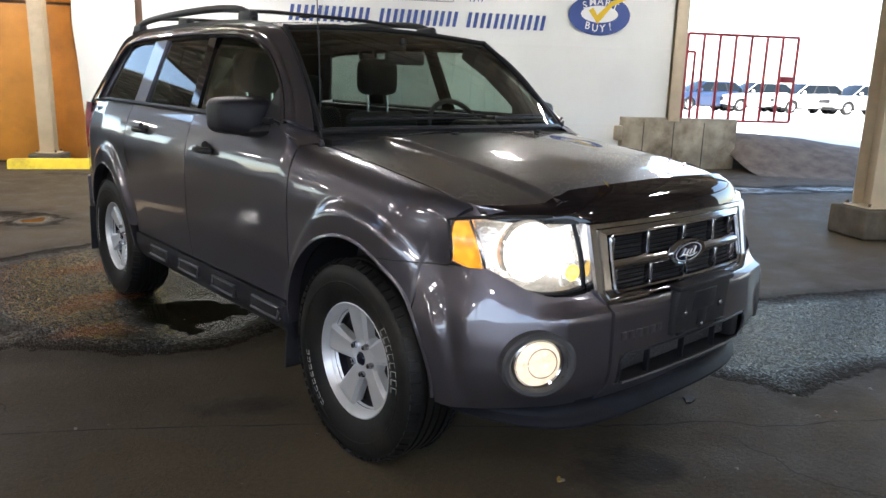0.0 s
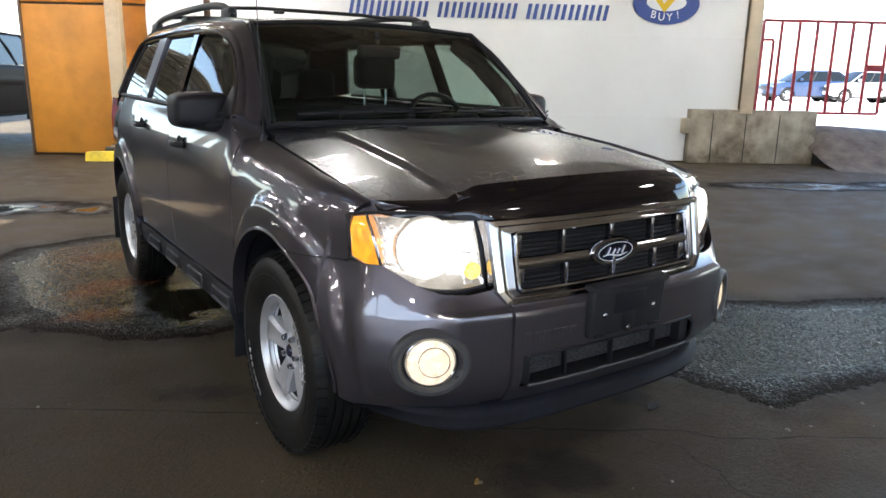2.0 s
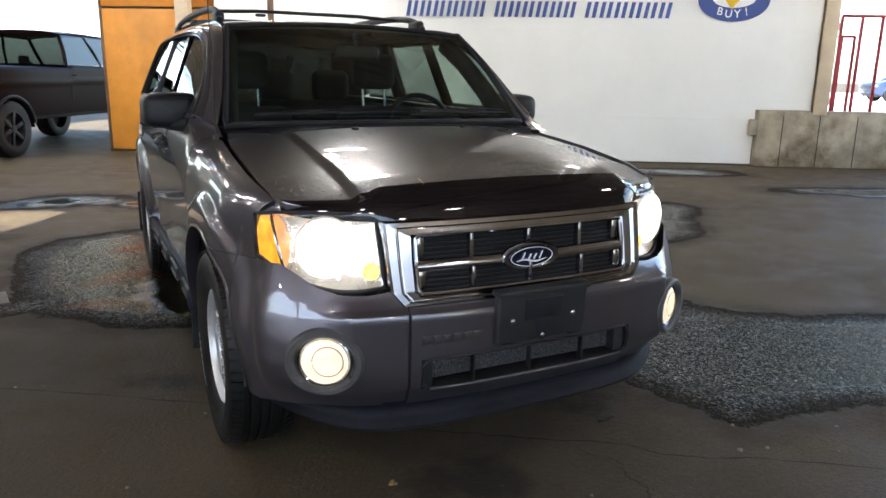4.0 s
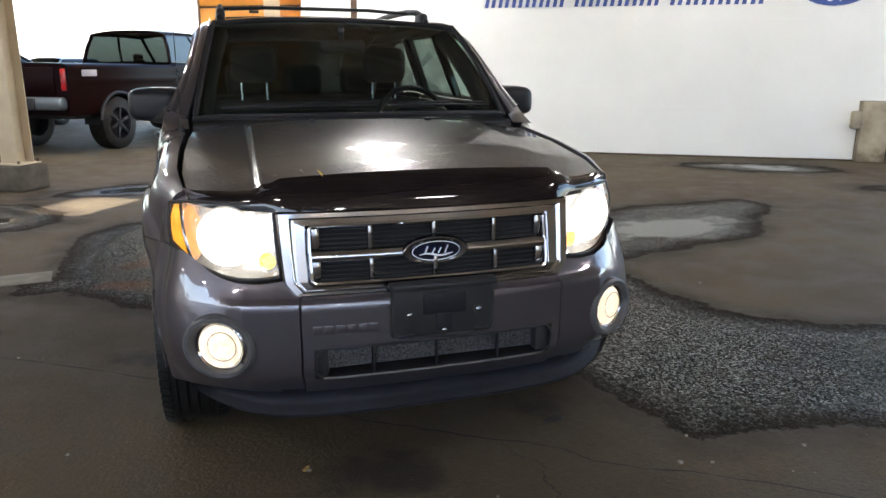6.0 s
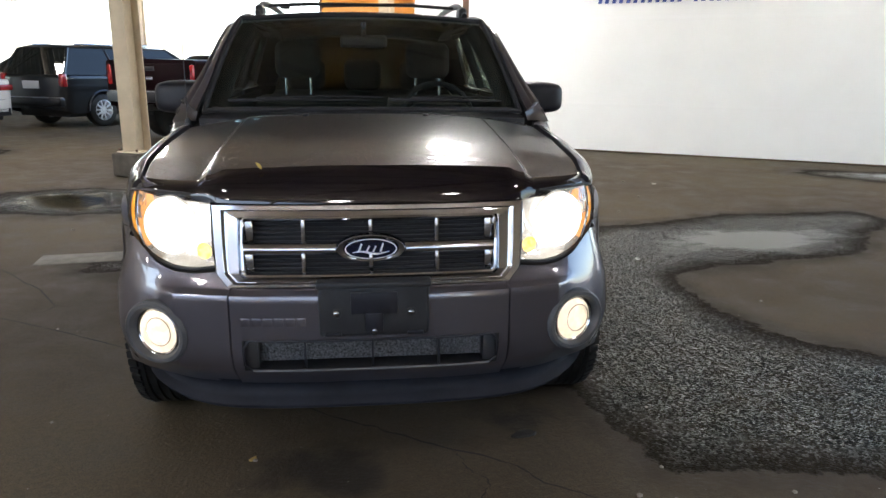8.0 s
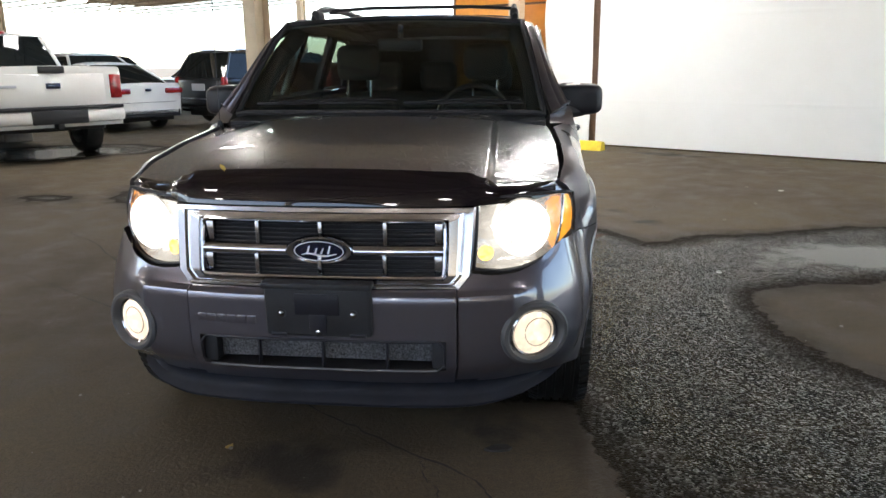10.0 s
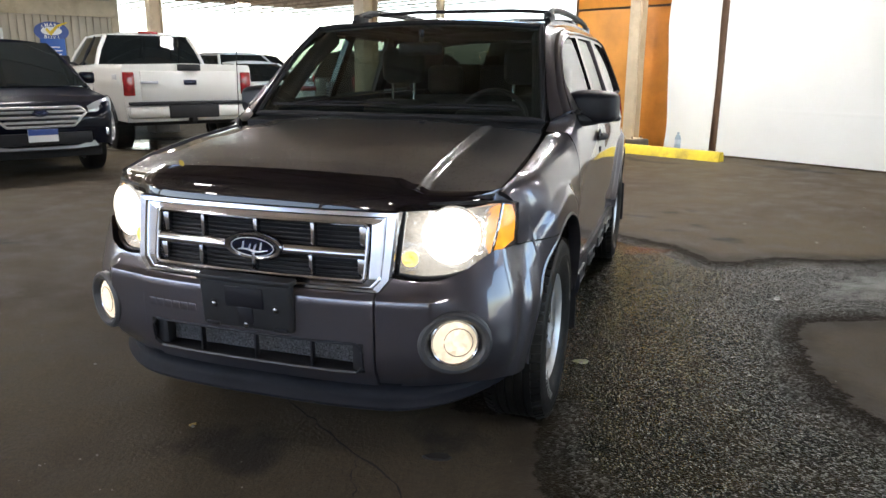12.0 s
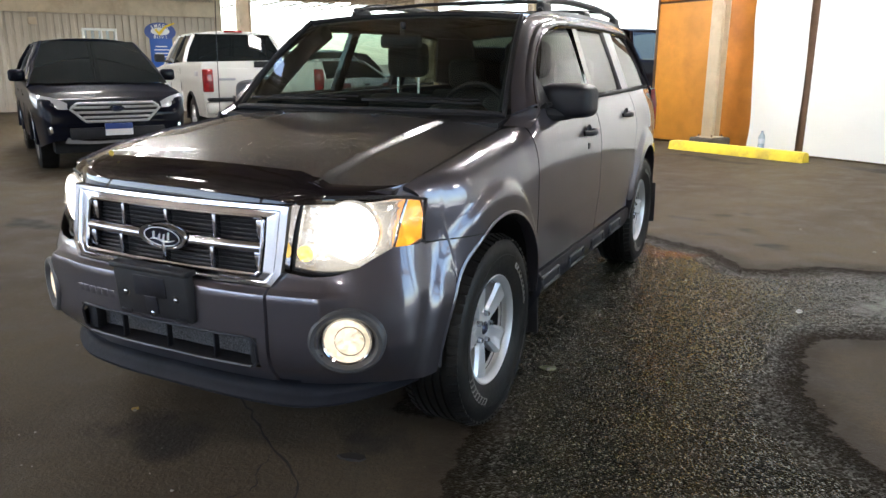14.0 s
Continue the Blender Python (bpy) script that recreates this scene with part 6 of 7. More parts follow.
rv = part("rear_view_mirror", box((0.23, 0.04, 0.064), (0.0, 0.84, 1.448), 0.018, seg=3), M_BLACK, car, "black rear-view mirror")
part("mirror_stem", tube([(0, 0.85, 1.45), (0, 0.86, 1.54)], 0.014, 6), M_BLACK, rv)
part("grab_strap", tube([(-0.62, 0.84, 1.42), (-0.60, 0.80, 1.36), (-0.62, 0.76, 1.33)], 0.01, 6), M_BLACK, car)

# wipers, washer jets, aerial
for pts_ in ([(-0.60, 0.36), (-0.30, 0.335), (0.02, 0.315)], [(0.10, 0.30), (0.36, 0.345), (0.62, 0.42)]):
    line = []
    for x, y in pts_:
        k = x / 0.718
        lo = windscreen((k + 1) / 2, 0.06)
        line.append(Vector((x, lo.y - 0.012, lo.z + 0.016)))
    wp = part("wiper", tube(line, [0.008, 0.006, 0.004], 6), M_BLACK, car, "black wiper arm")
    part("wiper_blade", tube([line[0].lerp(line[2], 0.2) + Vector((0, 0.012, 0.010)), line[1].lerp(line[2], 0.3) + Vector((0, 0.016, 0.014)), line[2] + Vector((0.05 if line[2].x < 0.3 else -0.02, 0.02, 0.012))], 0.0045, 5), M_BLACK, wp)
for x in (-0.25, 0.25):
    part("washer_jet", box((0.025, 0.03, 0.012), (x, 0.18, hood_z(x, 0.18) + 0.006), 0.004), M_BLACK, car)
aer = part("aerial_base", lathe([(0.016, -0.03), (0.014, 0.0), (0.008, 0.022), (0.0, 0.026)], 16, "z", m=Matrix.Translation((-0.768, 0.36, 1.085))), M_BLACK, car)
part("aerial", tube([(-0.768, 0.36, 1.10), (-0.768, 0.372, 1.45), (-0.768, 0.395, 1.86)], 0.0022, 5), M_BLACK, car, "thin whip aerial")
part("roof_clip", box((0.05, 0.03, 0.014), (-0.40, 1.10, 1.622), 0.006), M_BLACK, car)
leaf = bmesh.new()
vs_ = [leaf.verts.new((x, y, z)) for x, y, z in ((0, 0, 0), (0.009, 0.009, 0.002), (0.008, 0.021, 0.004), (0, 0.031, 0.002), (-0.009, 0.02, 0.004), (-0.008, 0.009, 0.002))]
leaf.faces.new(vs_)
lf = add_mesh("fallen_leaf", leaf, mat("dry_leaf", (0.45, 0.33, 0.05), 0.6), smooth=False)
lf.matrix_world = pose(-0.33, -0.648, hood_z(-0.33, -0.64) + 0.022, 42, 0, 60)
tagged(lf, "small yellow leaf stuck on the stone guard", "leaf")

# ---- the other vehicles ----
M_DARKGLASS = mat("dark_car_glass", (0.006, 0.008, 0.009), 0.02, 0.0, 0.0, 0.28)
M_TRUCKGLASS = glass("tinted_truck_glass", (0.17, 0.20, 0.21))


def car_paint(name, base, metal=0.3, coat=0.8, spec=0.3, dust=0.004):
    m = mat(name, base, 0.35, metal, coat, spec)
    n = Net(m)
    d = n.noise(coords(n), 2.5, 5.0)
    n.link(n.mix(n.ramp(d.outputs[0], [(0.4, 0.0), (0.8, 0.3)]), base, tuple(c * 0.8 + dust for c in base)), n.b.inputs["Base Color"])
    return m


P_MAROON = car_paint("maroon_paint", (0.006, 0.0014, 0.0022), 0.0, 0.0, 0.05, 0.0004)
P_BLACK = car_paint("black_paint", (0.006, 0.007, 0.009))
P_NAVY = car_paint("navy_paint", (0.0015, 0.0025, 0.008), 0.0, 0.35, 0.05)
P_WHITE = car_paint("white_paint", (0.72, 0.71, 0.68), 0.0)
P_SILVER = car_paint("silver_paint", (0.50, 0.50, 0.50), 0.4)
P_LOWTRIM = car_paint("dull_silver_trim", (0.22, 0.22, 0.23), 0.3)
P_BLUE = car_paint("blue_paint", (0.012, 0.03, 0.08), 0.3)
P_GREY = car_paint("slate_paint", (0.10, 0.12, 0.14), 0.3)


def plain_wheel(r, w, spokes=5, dark=False):
    h = new("wheel")
    part("tyre", lathe([(r * 0.6, -w / 2), (r * 0.85, -w / 2 - 0.008), (r * 0.97, -w / 2 + 0.015), (r, -w / 4), (r, w / 4), (r * 0.97, w / 2 - 0.015), (r * 0.85, w / 2 + 0.008), (r * 0.6, w / 2)], 40, "x"), M_RUBBER, h)
    rim_ = part("rim", lathe([(r * 0.6, -w / 2), (r * 0.55, 0.0), (r * 0.6, w / 2 - 0.02), (r * 0.64, w / 2), (r * 0.60, w / 2 + 0.004)], 40, "x"), M_TRIM if dark else M_ALLOY, h)
    # black disc as painted shade between the spokes
    part("well", lathe([(0.0, 0.0), (r * 0.56, 0.0)], 24, "x"), M_DARK, h)
    for k in range(spokes):
        mm = Matrix.Rotation(2 * math.pi * k / spokes, 4, "X")
        part("spoke", box((0.03, r * (0.6 / spokes + 0.04), r * 0.56), (w / 2 - 0.03, 0, r * 0.32), 0.008, mm), M_TRIM if dark else M_ALLOY, rim_)
    part("hub", lathe([(0.0, w / 2), (r * 0.12, w / 2 - 0.005), (r * 0.16, w / 2 - 0.03)], 16, "x"), M_TRIM if dark else M_ALLOY, rim_)
    return h


def vehicle(name, m, label, paint, L, W, top, sill, axles, wheel, cabin, glass_m=M_DARKGLASS, wheel_style=(5, False), bed=None, parts=None, group="parked vehicles", category="car", high=0.0):
    """A parked vehicle; y runs from its nose (negative) to its tail, z up. top: (y, z) of the lower body's upper edge;
    cabin: y at foot and at roof of windscreen and rear window, roof height, widths; bed: whether the tail is a cargo bed."""
    r = root(name, m, label, category, group)
    hw = W / 2
    wr, ww = wheel
    y0, y1 = top[0][0], top[-1][0]

    def sect(u, v):
        """u along the length, v round the half section from sill up to the middle of the top."""
        y = y0 + (y1 - y0) * u
        zt = lerp_table(y, top)
        e = min(1.0, (y - y0) / 0.55, (y1 - y) / 0.35)
        e = max(0.86 if bed and y > 0 else 0.0, e)
        wid = hw * (0.80 + 0.20 * (1 - (1 - e) ** 2.2) ** 0.5)
        zs = sill + (0.10 * (1 - e) ** 2)
        if v < 0.7:
            k = v / 0.7
            z = zs + (zt - 0.05 - zs) * k
            x = wid * (1 - 0.035 * (1 - k) ** 2 - 0.03 * max(0, k - 0.75) * 4 * max(0, k - 0.75))
            crease = 0.012 * math.exp(-((k - 0.72) / 0.05) ** 2)
            return x + crease, y, z
        k = (v - 0.7) / 0.3
        a = k * math.pi / 2
        xx = wid * 0.9925
        if k < 0.4:
            a = k / 0.4 * math.pi / 2
            return xx - 0.06 * (1 - math.cos(a)), y, zt - 0.05 + 0.05 * math.sin(a)
        return (xx - 0.06) * (1 - (k - 0.4) / 0.6), y, zt + 0.02 * (k - 0.4) / 0.6

    n_u, n_v = 90, 22
    b = bmesh.new()
    vs_ = [j / n_v for j in range(n_v + 1)]
    for sx in (-1, 1):
        g = [[b.verts.new((sx * p[0], p[1], p[2])) for p in (sect(i / n_u, v) for i in range(n_u + 1))] for v in vs_]
        for j in range(n_v):
            for i in range(n_u):
                q = (g[j][i], g[j][i + 1], g[j + 1][i + 1], g[j + 1][i])
                c = sum((v.co for v in q), Vector()) / 4
                if abs(c.x) > hw * 0.5 and any(math.hypot(c.y - ay, c.z - wr) < wr + 0.07 for ay in axles):
                    continue
                b.faces.new(q)
        for col in (0, n_u):
            ring = [g[j][col] for j in range(n_v + 1)]
            mid = [b.verts.new((0, v.co.y, v.co.z)) for v in ring]
            for j in range(n_v):
                b.faces.new((ring[j], ring[j + 1], mid[j + 1], mid[j]))
    bmesh.ops.remove_doubles(b, verts=b.verts[:], dist=1e-4)
    bmesh.ops.recalc_face_normals(b, faces=b.faces[:])
    body = part("body", b, paint, r)
    part("underbody", box((W * 0.8, (y1 - y0) * 0.9, 0.25), (0, (y0 + y1) / 2, sill + 0.05), 0.02), M_DARK, r)
    for sx in (-1, 1):
        for ay in axles:
            arc = [(sx * (hw - 0.012), ay + (wr + 0.065) * math.cos(a), wr + (wr + 0.065) * math.sin(a)) for a in (math.pi * k / 20 for k in range(21))]
            arc = [p for p in arc if p[2] > sill * 0.8]
            part("arch_trim", tube(arc, 0.028, 6), M_BLACK if high else paint, body)
            part("wheel_housing", sheet(lambda u, v: Vector((sx * (hw - 0.03 - 0.3 * v), ay + (wr + 0.06) * math.cos(math.pi * u), wr + (wr + 0.06) * math.sin(math.pi * u))), 16, 2), M_DARK, body)
    # cabin
    fw, fr_, rr, rw, zroof, wb, wt = cabin      # windscreen foot, roof front, roof rear, rear window foot, roof height, half widths
    zf, zr = lerp_table(fw, top) + 0.01, lerp_table(rw, top) + 0.01
    A, B_, C, D = (Vector((wb, fw, zf)), Vector((wt, fr_, zroof - 0.05)), Vector((wt, rr, zroof - 0.05)), Vector((wb, rw, zr)))
    neg = lambda v: Vector((-v.x, v.y, v.z))
    part("roof", sheet(lambda u, v: Vector(((2 * u - 1) * wt, fr_ + (rr - fr_) * v, zroof - 0.05 + 0.06 * (1 - abs(2 * u - 1) ** 2.4) + 0.02 * math.sin(math.pi * v))), 16, 12, flange=0.06), paint, r)
    quad = lambda a, c, d, e: (lambda u, v: a.lerp(c, u).lerp(d.lerp(e, u), v))
    part("windscreen", sheet(lambda u, v: quad(neg(A), A, neg(B_), B_)(u, v) + Vector((0, -0.06 * (1 - (2 * u - 1) ** 2), 0.02)), 12, 6), glass_m, r)
    part("rear_window", sheet(lambda u, v: quad(D, neg(D), C, neg(C))(u, v) + Vector((0, 0.05 * (1 - (2 * u - 1) ** 2), 0)), 12, 6), glass_m, r)
    belt_z = lambda y: lerp_table(y, top) - 0.01
    for sx in (-1, 1):
        s_ = lambda v: Vector((sx * v.x, v.y, v.z))
        n_win = 3 if (rw - fw) > 2.9 else 2
        for k in range(n_win):
            t0, t1 = k / n_win + 0.012, (k + 1) / n_win - 0.012
            lo = lambda t: Vector((wb, fw + (rw - fw) * t, belt_z(fw + (rw - fw) * t) + 0.02))
            hi = lambda t: Vector((wt + 0.004, fr_ + (rr - fr_) * t, zroof - 0.075))
            part("side_window", sheet(lambda u, v: s_((lo(t0 + (t1 - t0) * u)).lerp(hi(t0 + (t1 - t0) * u), v)), 8, 5, flip=sx < 0), glass_m, r)
        for k in range(n_win + 1):
            t = k / n_win
            pa = A.lerp(D, t) if k in (0, n_win) else Vector((wb, fw + (rw - fw) * t, belt_z(fw + (rw - fw) * t)))
            pb_ = B_.lerp(C, t)
            part("pillar", tube([s_(pa) - Vector((0, 0, 0.03)), s_(pa.lerp(pb_, 0.5) + Vector((0.012, 0, 0))), s_(pb_ - Vector((0.012, 0, 0.012)))], 0.034 if k in (0, n_win) else 0.024, 8), paint if k in (0, n_win) else M_BLACK, r)
        # mirrors and handles
        mi = part("mirror", box((0.20, 0.12, 0.16), (sx * (hw + 0.07), fw + 0.42, zf + 0.12), 0.04, seg=3), M_BLACK if high else paint, r)
        part("mirror_arm", tube([(sx * (wb - 0.02), fw + 0.42, zf + 0.05), (sx * (hw + 0.06), fw + 0.42, zf + 0.08)], 0.025, 6), M_BLACK, mi)
        for k in range(1, n_win if bed is None else 3):
            y = fw + (rw - fw) * k / n_win - 0.14
            part("door_handle", box((0.03, 0.18, 0.03), (sx * (hw - 0.005), y, belt_z(y) - 0.16), 0.01), paint, r)
            y += 0.15
            part("door_gap", box((0.006, 0.008, belt_z(y) - sill - 0.28), (sx * (hw - 0.002), y, (belt_z(y) + sill) / 2 + 0.04)), M_DARK, r)
    w0 = plain_wheel(wr, ww, *wheel_style)
    w0.parent = r
    w0.matrix_basis = pose(hw - ww / 2 - 0.03, axles[0], wr, 17)
    for sx, ay, rot in ((-1, axles[0], 5), (1, axles[1], 33), (-1, axles[1], 50)):
        copy_thing(w0, pose(sx * (hw - ww / 2 - 0.03), ay, wr, rot, 0, 0 if sx > 0 else 180))
    for nm, sz, c, mt, lb in parts or ():
        for sx in ((-1, 1) if c[0] and nm != "script_bar" else (1,)):
            part(nm, box(sz, (sx * c[0], c[1], c[2]), min(sz) * 0.3, seg=2), mt, r, lb)
    return r


def heading(x, y, deg):
    """Pose of a vehicle whose tail points at deg, seen from above."""
    return pose(x, y, 0, 0, 0, deg - 90)


VA = math.degrees(math.atan2(V.y, V.x))
UA = WANG
# lifted maroon pickup, tail towards the hall
rear_ax = Vector((-2.2, 10.6, 0)) + Vector((-V.y, V.x, 0)) * 0.86
c = rear_ax + V * 1.95
PICK_TOP = [(-3.0, 1.22), (-2.9, 1.32), (-1.95, 1.42), (0.3, 1.44), (0.32, 1.40), (3.1, 1.40)]
vehicle("pickup_truck", heading(c.x, c.y, VA + 180), "dark maroon lifted pickup truck on big dark wheels", P_MAROON, 6.2, 2.03, PICK_TOP, 0.62, (-1.95, 1.95), (0.44, 0.30), (-2.0, -1.3, 0.2, 0.32, 2.02, 0.94, 0.78), M_TRUCKGLASS, (6, True), bed=True, high=1.0, category="truck",
        parts=[("tail_lamp", (0.10, 0.07, 0.34), (0.93, 3.08, 1.16), M_TAIL, "red tail lamp"), ("rear_bumper", (1.9, 0.2, 0.2), (0, 3.12, 0.80), P_GREY, "dull grey rear bumper"), ("bumper_step", (0.95, 0.05, 0.17), (0, 3.225, 0.80), M_BLACK, "black bumper step"), ("tailgate_handle", (0.24, 0.03, 0.07), (0, 3.11, 1.26), M_BLACK, ""), ("tailgate_panel", (1.55, 0.02, 0.44), (0, 3.105, 1.12), P_MAROON, ""), ("badge", (0.16, 0.02, 0.06), (0, 3.12, 1.10), M_CHROME, ""), ("decal", (0.01, 0.34, 0.10), (1.012, 2.62, 1.26), M_GREYINK, "grey decal bars"), ("hitch", (0.1, 0.3, 0.1), (0, 3.1, 0.62), M_BLACK, "")])
# white pickup with its tailgate towards the hall
rc = Vector((-6.17, 7.17, 0)) - Vector((math.cos(radians(UA - 4)), math.sin(radians(UA - 4)), 0)) * 3.0
WHITE_TOP = [(-2.9, 1.10), (-2.8, 1.20), (-1.45, 1.32), (0.9, 1.37), (0.92, 1.37), (2.95, 1.37)]
vehicle("pickup_truck", heading(rc.x, rc.y, UA - 4), "white pickup truck with black lower rear bumper", P_WHITE, 5.9, 2.03, WHITE_TOP, 0.50, (-1.85, 1.85), (0.40, 0.28), (-1.4, -0.62, 0.80, 0.95, 1.92, 0.93, 0.72), M_DARKGLASS, (6, False), bed=True, high=1.0, category="truck",
        parts=[("tail_lamp", (0.17, 0.07, 0.36), (0.92, 2.94, 1.08), M_TAIL, "red tail lamp"), ("rear_bumper", (1.95, 0.22, 0.20), (0, 3.0, 0.66), P_WHITE, "white rear bumper"), ("bumper_step", (0.78, 0.04, 0.20), (0, 3.11, 0.66), M_BLACK, "black bumper step"), ("bumper_top", (1.9, 0.24, 0.05), (0, 2.99, 0.785), M_BLACK, "black bumper top"), ("tailgate_handle", (0.36, 0.04, 0.10), (0, 2.97, 1.33), M_BLACK, "black tailgate handle"), ("tailgate_panel", (1.50, 0.02, 0.46), (0, 2.955, 1.04), P_WHITE, ""), ("badge", (0.20, 0.03, 0.08), (0, 2.975, 1.10), M_BADGE, "dark oval badge"), ("script_bar", (0.26, 0.01, 0.04), (0.62, 2.97, 1.10), M_GREYINK, "grey model script bar"), ("brake_light", (0.34, 0.05, 0.05), (0, 0.86, 1.92), M_TAIL, "red high brake light"), ("hitch", (0.1, 0.3, 0.1), (0, 2.95, 0.52), M_BLACK, ""), ("decal", (0.01, 0.3, 0.08), (1.012, 2.5, 1.18), M_GREYINK, "")])
# navy utility car facing the grey one
fc = Vector((-5.9, 3.98, 0)) - U * 2.26
SUV_TOP = [(-2.24, 0.74), (-2.16, 0.90), (-1.9, 0.98), (-1.1, 1.06), (1.5, 1.14), (2.2, 1.12)]
vehicle("compact_car", heading(fc.x, fc.y, UA + 180), "dark navy compact utility car with chrome barred grille", P_NAVY, 4.5, 1.80, SUV_TOP, 0.32, (-1.38, 1.32), (0.35, 0.22), (-1.15, -0.28, 1.55, 2.1, 1.68, 0.86, 0.62), M_DARKGLASS,
        parts=[("dealer_plate", (0.32, 0.02, 0.15), (0, -2.30, 0.545), M_WHITEINK, "blue and white dealer plate"), ("plate_band", (0.32, 0.01, 0.07), (0, -2.313, 0.585), M_BLUE, ""), ("lower_grille", (1.1, 0.04, 0.14), (0, -2.250, 0.50), M_BLACK, "black lower grille")])
M_CLEARLAMP = mat("clear_lamp_unit", (0.62, 0.65, 0.68), 0.12, 0.4, 1.0)
M_BRIGHT = mat("satin_bright_trim", (0.72, 0.73, 0.75), 0.3, 0.55)
SUV = scene.objects["compact_car"]
# its face: six-sided chrome grille, swept headlamps, fog lamp recesses, silver lower trim
face = lambda x, z, out=0.0: Vector((x, -2.265 + 0.10 * (z - 0.62) + 0.16 * x * x - out, z))
hexa = [(-0.52, 0.80), (-0.44, 0.865), (0.44, 0.865), (0.52, 0.80), (0.36, 0.645), (-0.36, 0.645)]
gr = part("grille_frame", tube([face(*Vector(a).lerp(Vector(c), k / 5), 0.02) for a, c in zip(hexa, hexa[1:] + hexa[:1]) for k in range(5)], 0.016, 8, closed=True), M_BRIGHT, SUV, "six-sided chrome grille frame")
part("grille_field", sheet(lambda u, v: face((2 * u - 1) * (0.36 + 0.15 * min(1, v / 0.7)), 0.65 + 0.21 * v, 0.005), 12, 4), M_BLACK, gr, "black grille field")
for z, w_ in ((0.815, 0.49), (0.755, 0.46), (0.695, 0.39)):
    part("grille_bar", tube([face(w_ * k / 6, z, 0.022) for k in range(-6, 7)], 0.015, 8), M_BRIGHT, gr, "chrome grille bar")
part("badge", lathe([(0.0, 0.012), (0.075, 0.010), (0.09, 0.0)], 28, "z", m=Matrix.Translation(face(0, 0.80, 0.045)) @ Matrix.Rotation(radians(90), 4, "X") @ Matrix.Diagonal((1, 0.45, 1, 1))), M_BADGE, gr, "dark oval badge")
for sx in (-1, 1):
    lamp = part("headlamp", sheet(ruled([face(0.54, 0.77, 0.0), face(0.70, 0.755, 0.015), (0.86, -2.04, 0.80), (0.915, -1.86, 0.90)], [face(0.54, 0.865, 0.0), face(0.66, 0.925, -0.01), (0.83, -2.02, 0.965), (0.905, -1.84, 0.985)], 0.02, Vector((0.3, -1, 0)), sx), 16, 6, flip=sx < 0, flange=0.03), M_CLEARLAMP, SUV, "clear swept headlamp")
    part("lamp_bowl", lathe([(0.0, 0.0), (0.03, 0.008), (0.045, 0.02)], 20, "y", m=Matrix.Translation(face(sx * 0.70, 0.83, 0.03))), M_DARK, lamp)
    fogr = part("fog_recess", sheet(ruled([face(0.60, 0.47, 0.01), face(0.78, 0.50, 0.03)], [face(0.62, 0.60, 0.01), face(0.80, 0.64, 0.02)], 0.0, Vector((0, 0, 0)), sx), 4, 4, flip=sx < 0, flange=0.02), M_BLACK, SUV, "black fog lamp recess")
    part("fog_lamp", box((0.13, 0.03, 0.09), face(sx * 0.70, 0.555, 0.02), 0.02, seg=3), M_REFLECT, fogr, "small fog lamp")
    part("lower_trim", sheet(ruled([face(0.0, 0.375, 0.01), face(0.36, 0.375, 0.015), face(0.62, 0.39, 0.02)], [face(0.0, 0.41, 0.01), face(0.36, 0.41, 0.015), face(0.58, 0.46, 0.02)], 0.0, Vector((0, 0, 0)), sx), 10, 2, flip=sx < 0, flange=0.02), P_LOWTRIM, SUV, "silver lower trim")
# white saloon, tail towards the hall
sc = Vector((-7.5, 12.3, 0)) - U * 2.25
SALOON_TOP = [(-2.2, 0.62), (-2.1, 0.78), (-1.0, 0.92), (1.4, 0.98), (2.2, 1.02), (2.28, 0.98)]
vehicle("saloon_car", heading(sc.x, sc.y, UA), "white saloon car with red wing-shaped tail lamps", P_WHITE, 4.5, 1.80, SALOON_TOP, 0.28, (-1.35, 1.3), (0.32, 0.20), (-0.95, -0.25, 0.95, 1.75, 1.46, 0.80, 0.58),
        parts=[("tail_lamp", (0.42, 0.10, 0.12), (0.62, 2.27, 0.86), M_TAIL, "red tail lamp"), ("lower_bumper", (1.5, 0.06, 0.16), (0, 2.25, 0.38), M_BLACK, "black lower bumper"), ("badge", (0.14, 0.02, 0.05), (0, 2.29, 0.88), M_BADGE, ""), ("trunk_gap", (1.3, 0.006, 0.008), (0, 2.292, 0.62), M_DARK, "")])
# black minivan behind the post
v_ax = Vector((-5.7, 14.0, 0)) + Vector((-V.y, V.x, 0)) * 0.85
c = v_ax + V * 1.55
VAN_TOP = [(-2.55, 0.70), (-2.45, 0.88), (-1.6, 1.05), (2.45, 1.10), (2.52, 1.06)]
vehicle("minivan", heading(c.x, c.y, VA + 180), "black minivan with bright alloy wheels and red tail lamps", P_BLACK, 5.1, 1.98, VAN_TOP, 0.30, (-1.55, 1.55), (0.35, 0.22), (-1.65, -0.55, 2.15, 2.46, 1.72, 0.94, 0.76), M_DARKGLASS, (10, False),
        parts=[("tail_lamp", (0.16, 0.12, 0.28), (0.90, 2.46, 1.00), M_TAIL, "red tail lamp"), ("roof_rail", (0.03, 2.2, 0.04), (0.66, 0.8, 1.74), M_CHROME, "bright roof rail"), ("plate_panel", (0.5, 0.02, 0.16), (0, 2.53, 0.90), M_GREYINK, ""), ("rear_bumper", (1.8, 0.16, 0.2), (0, 2.5, 0.55), P_BLACK, ""), ("bumper_strip", (1.2, 0.02, 0.03), (0, 2.59, 0.64), M_CHROME, "")])
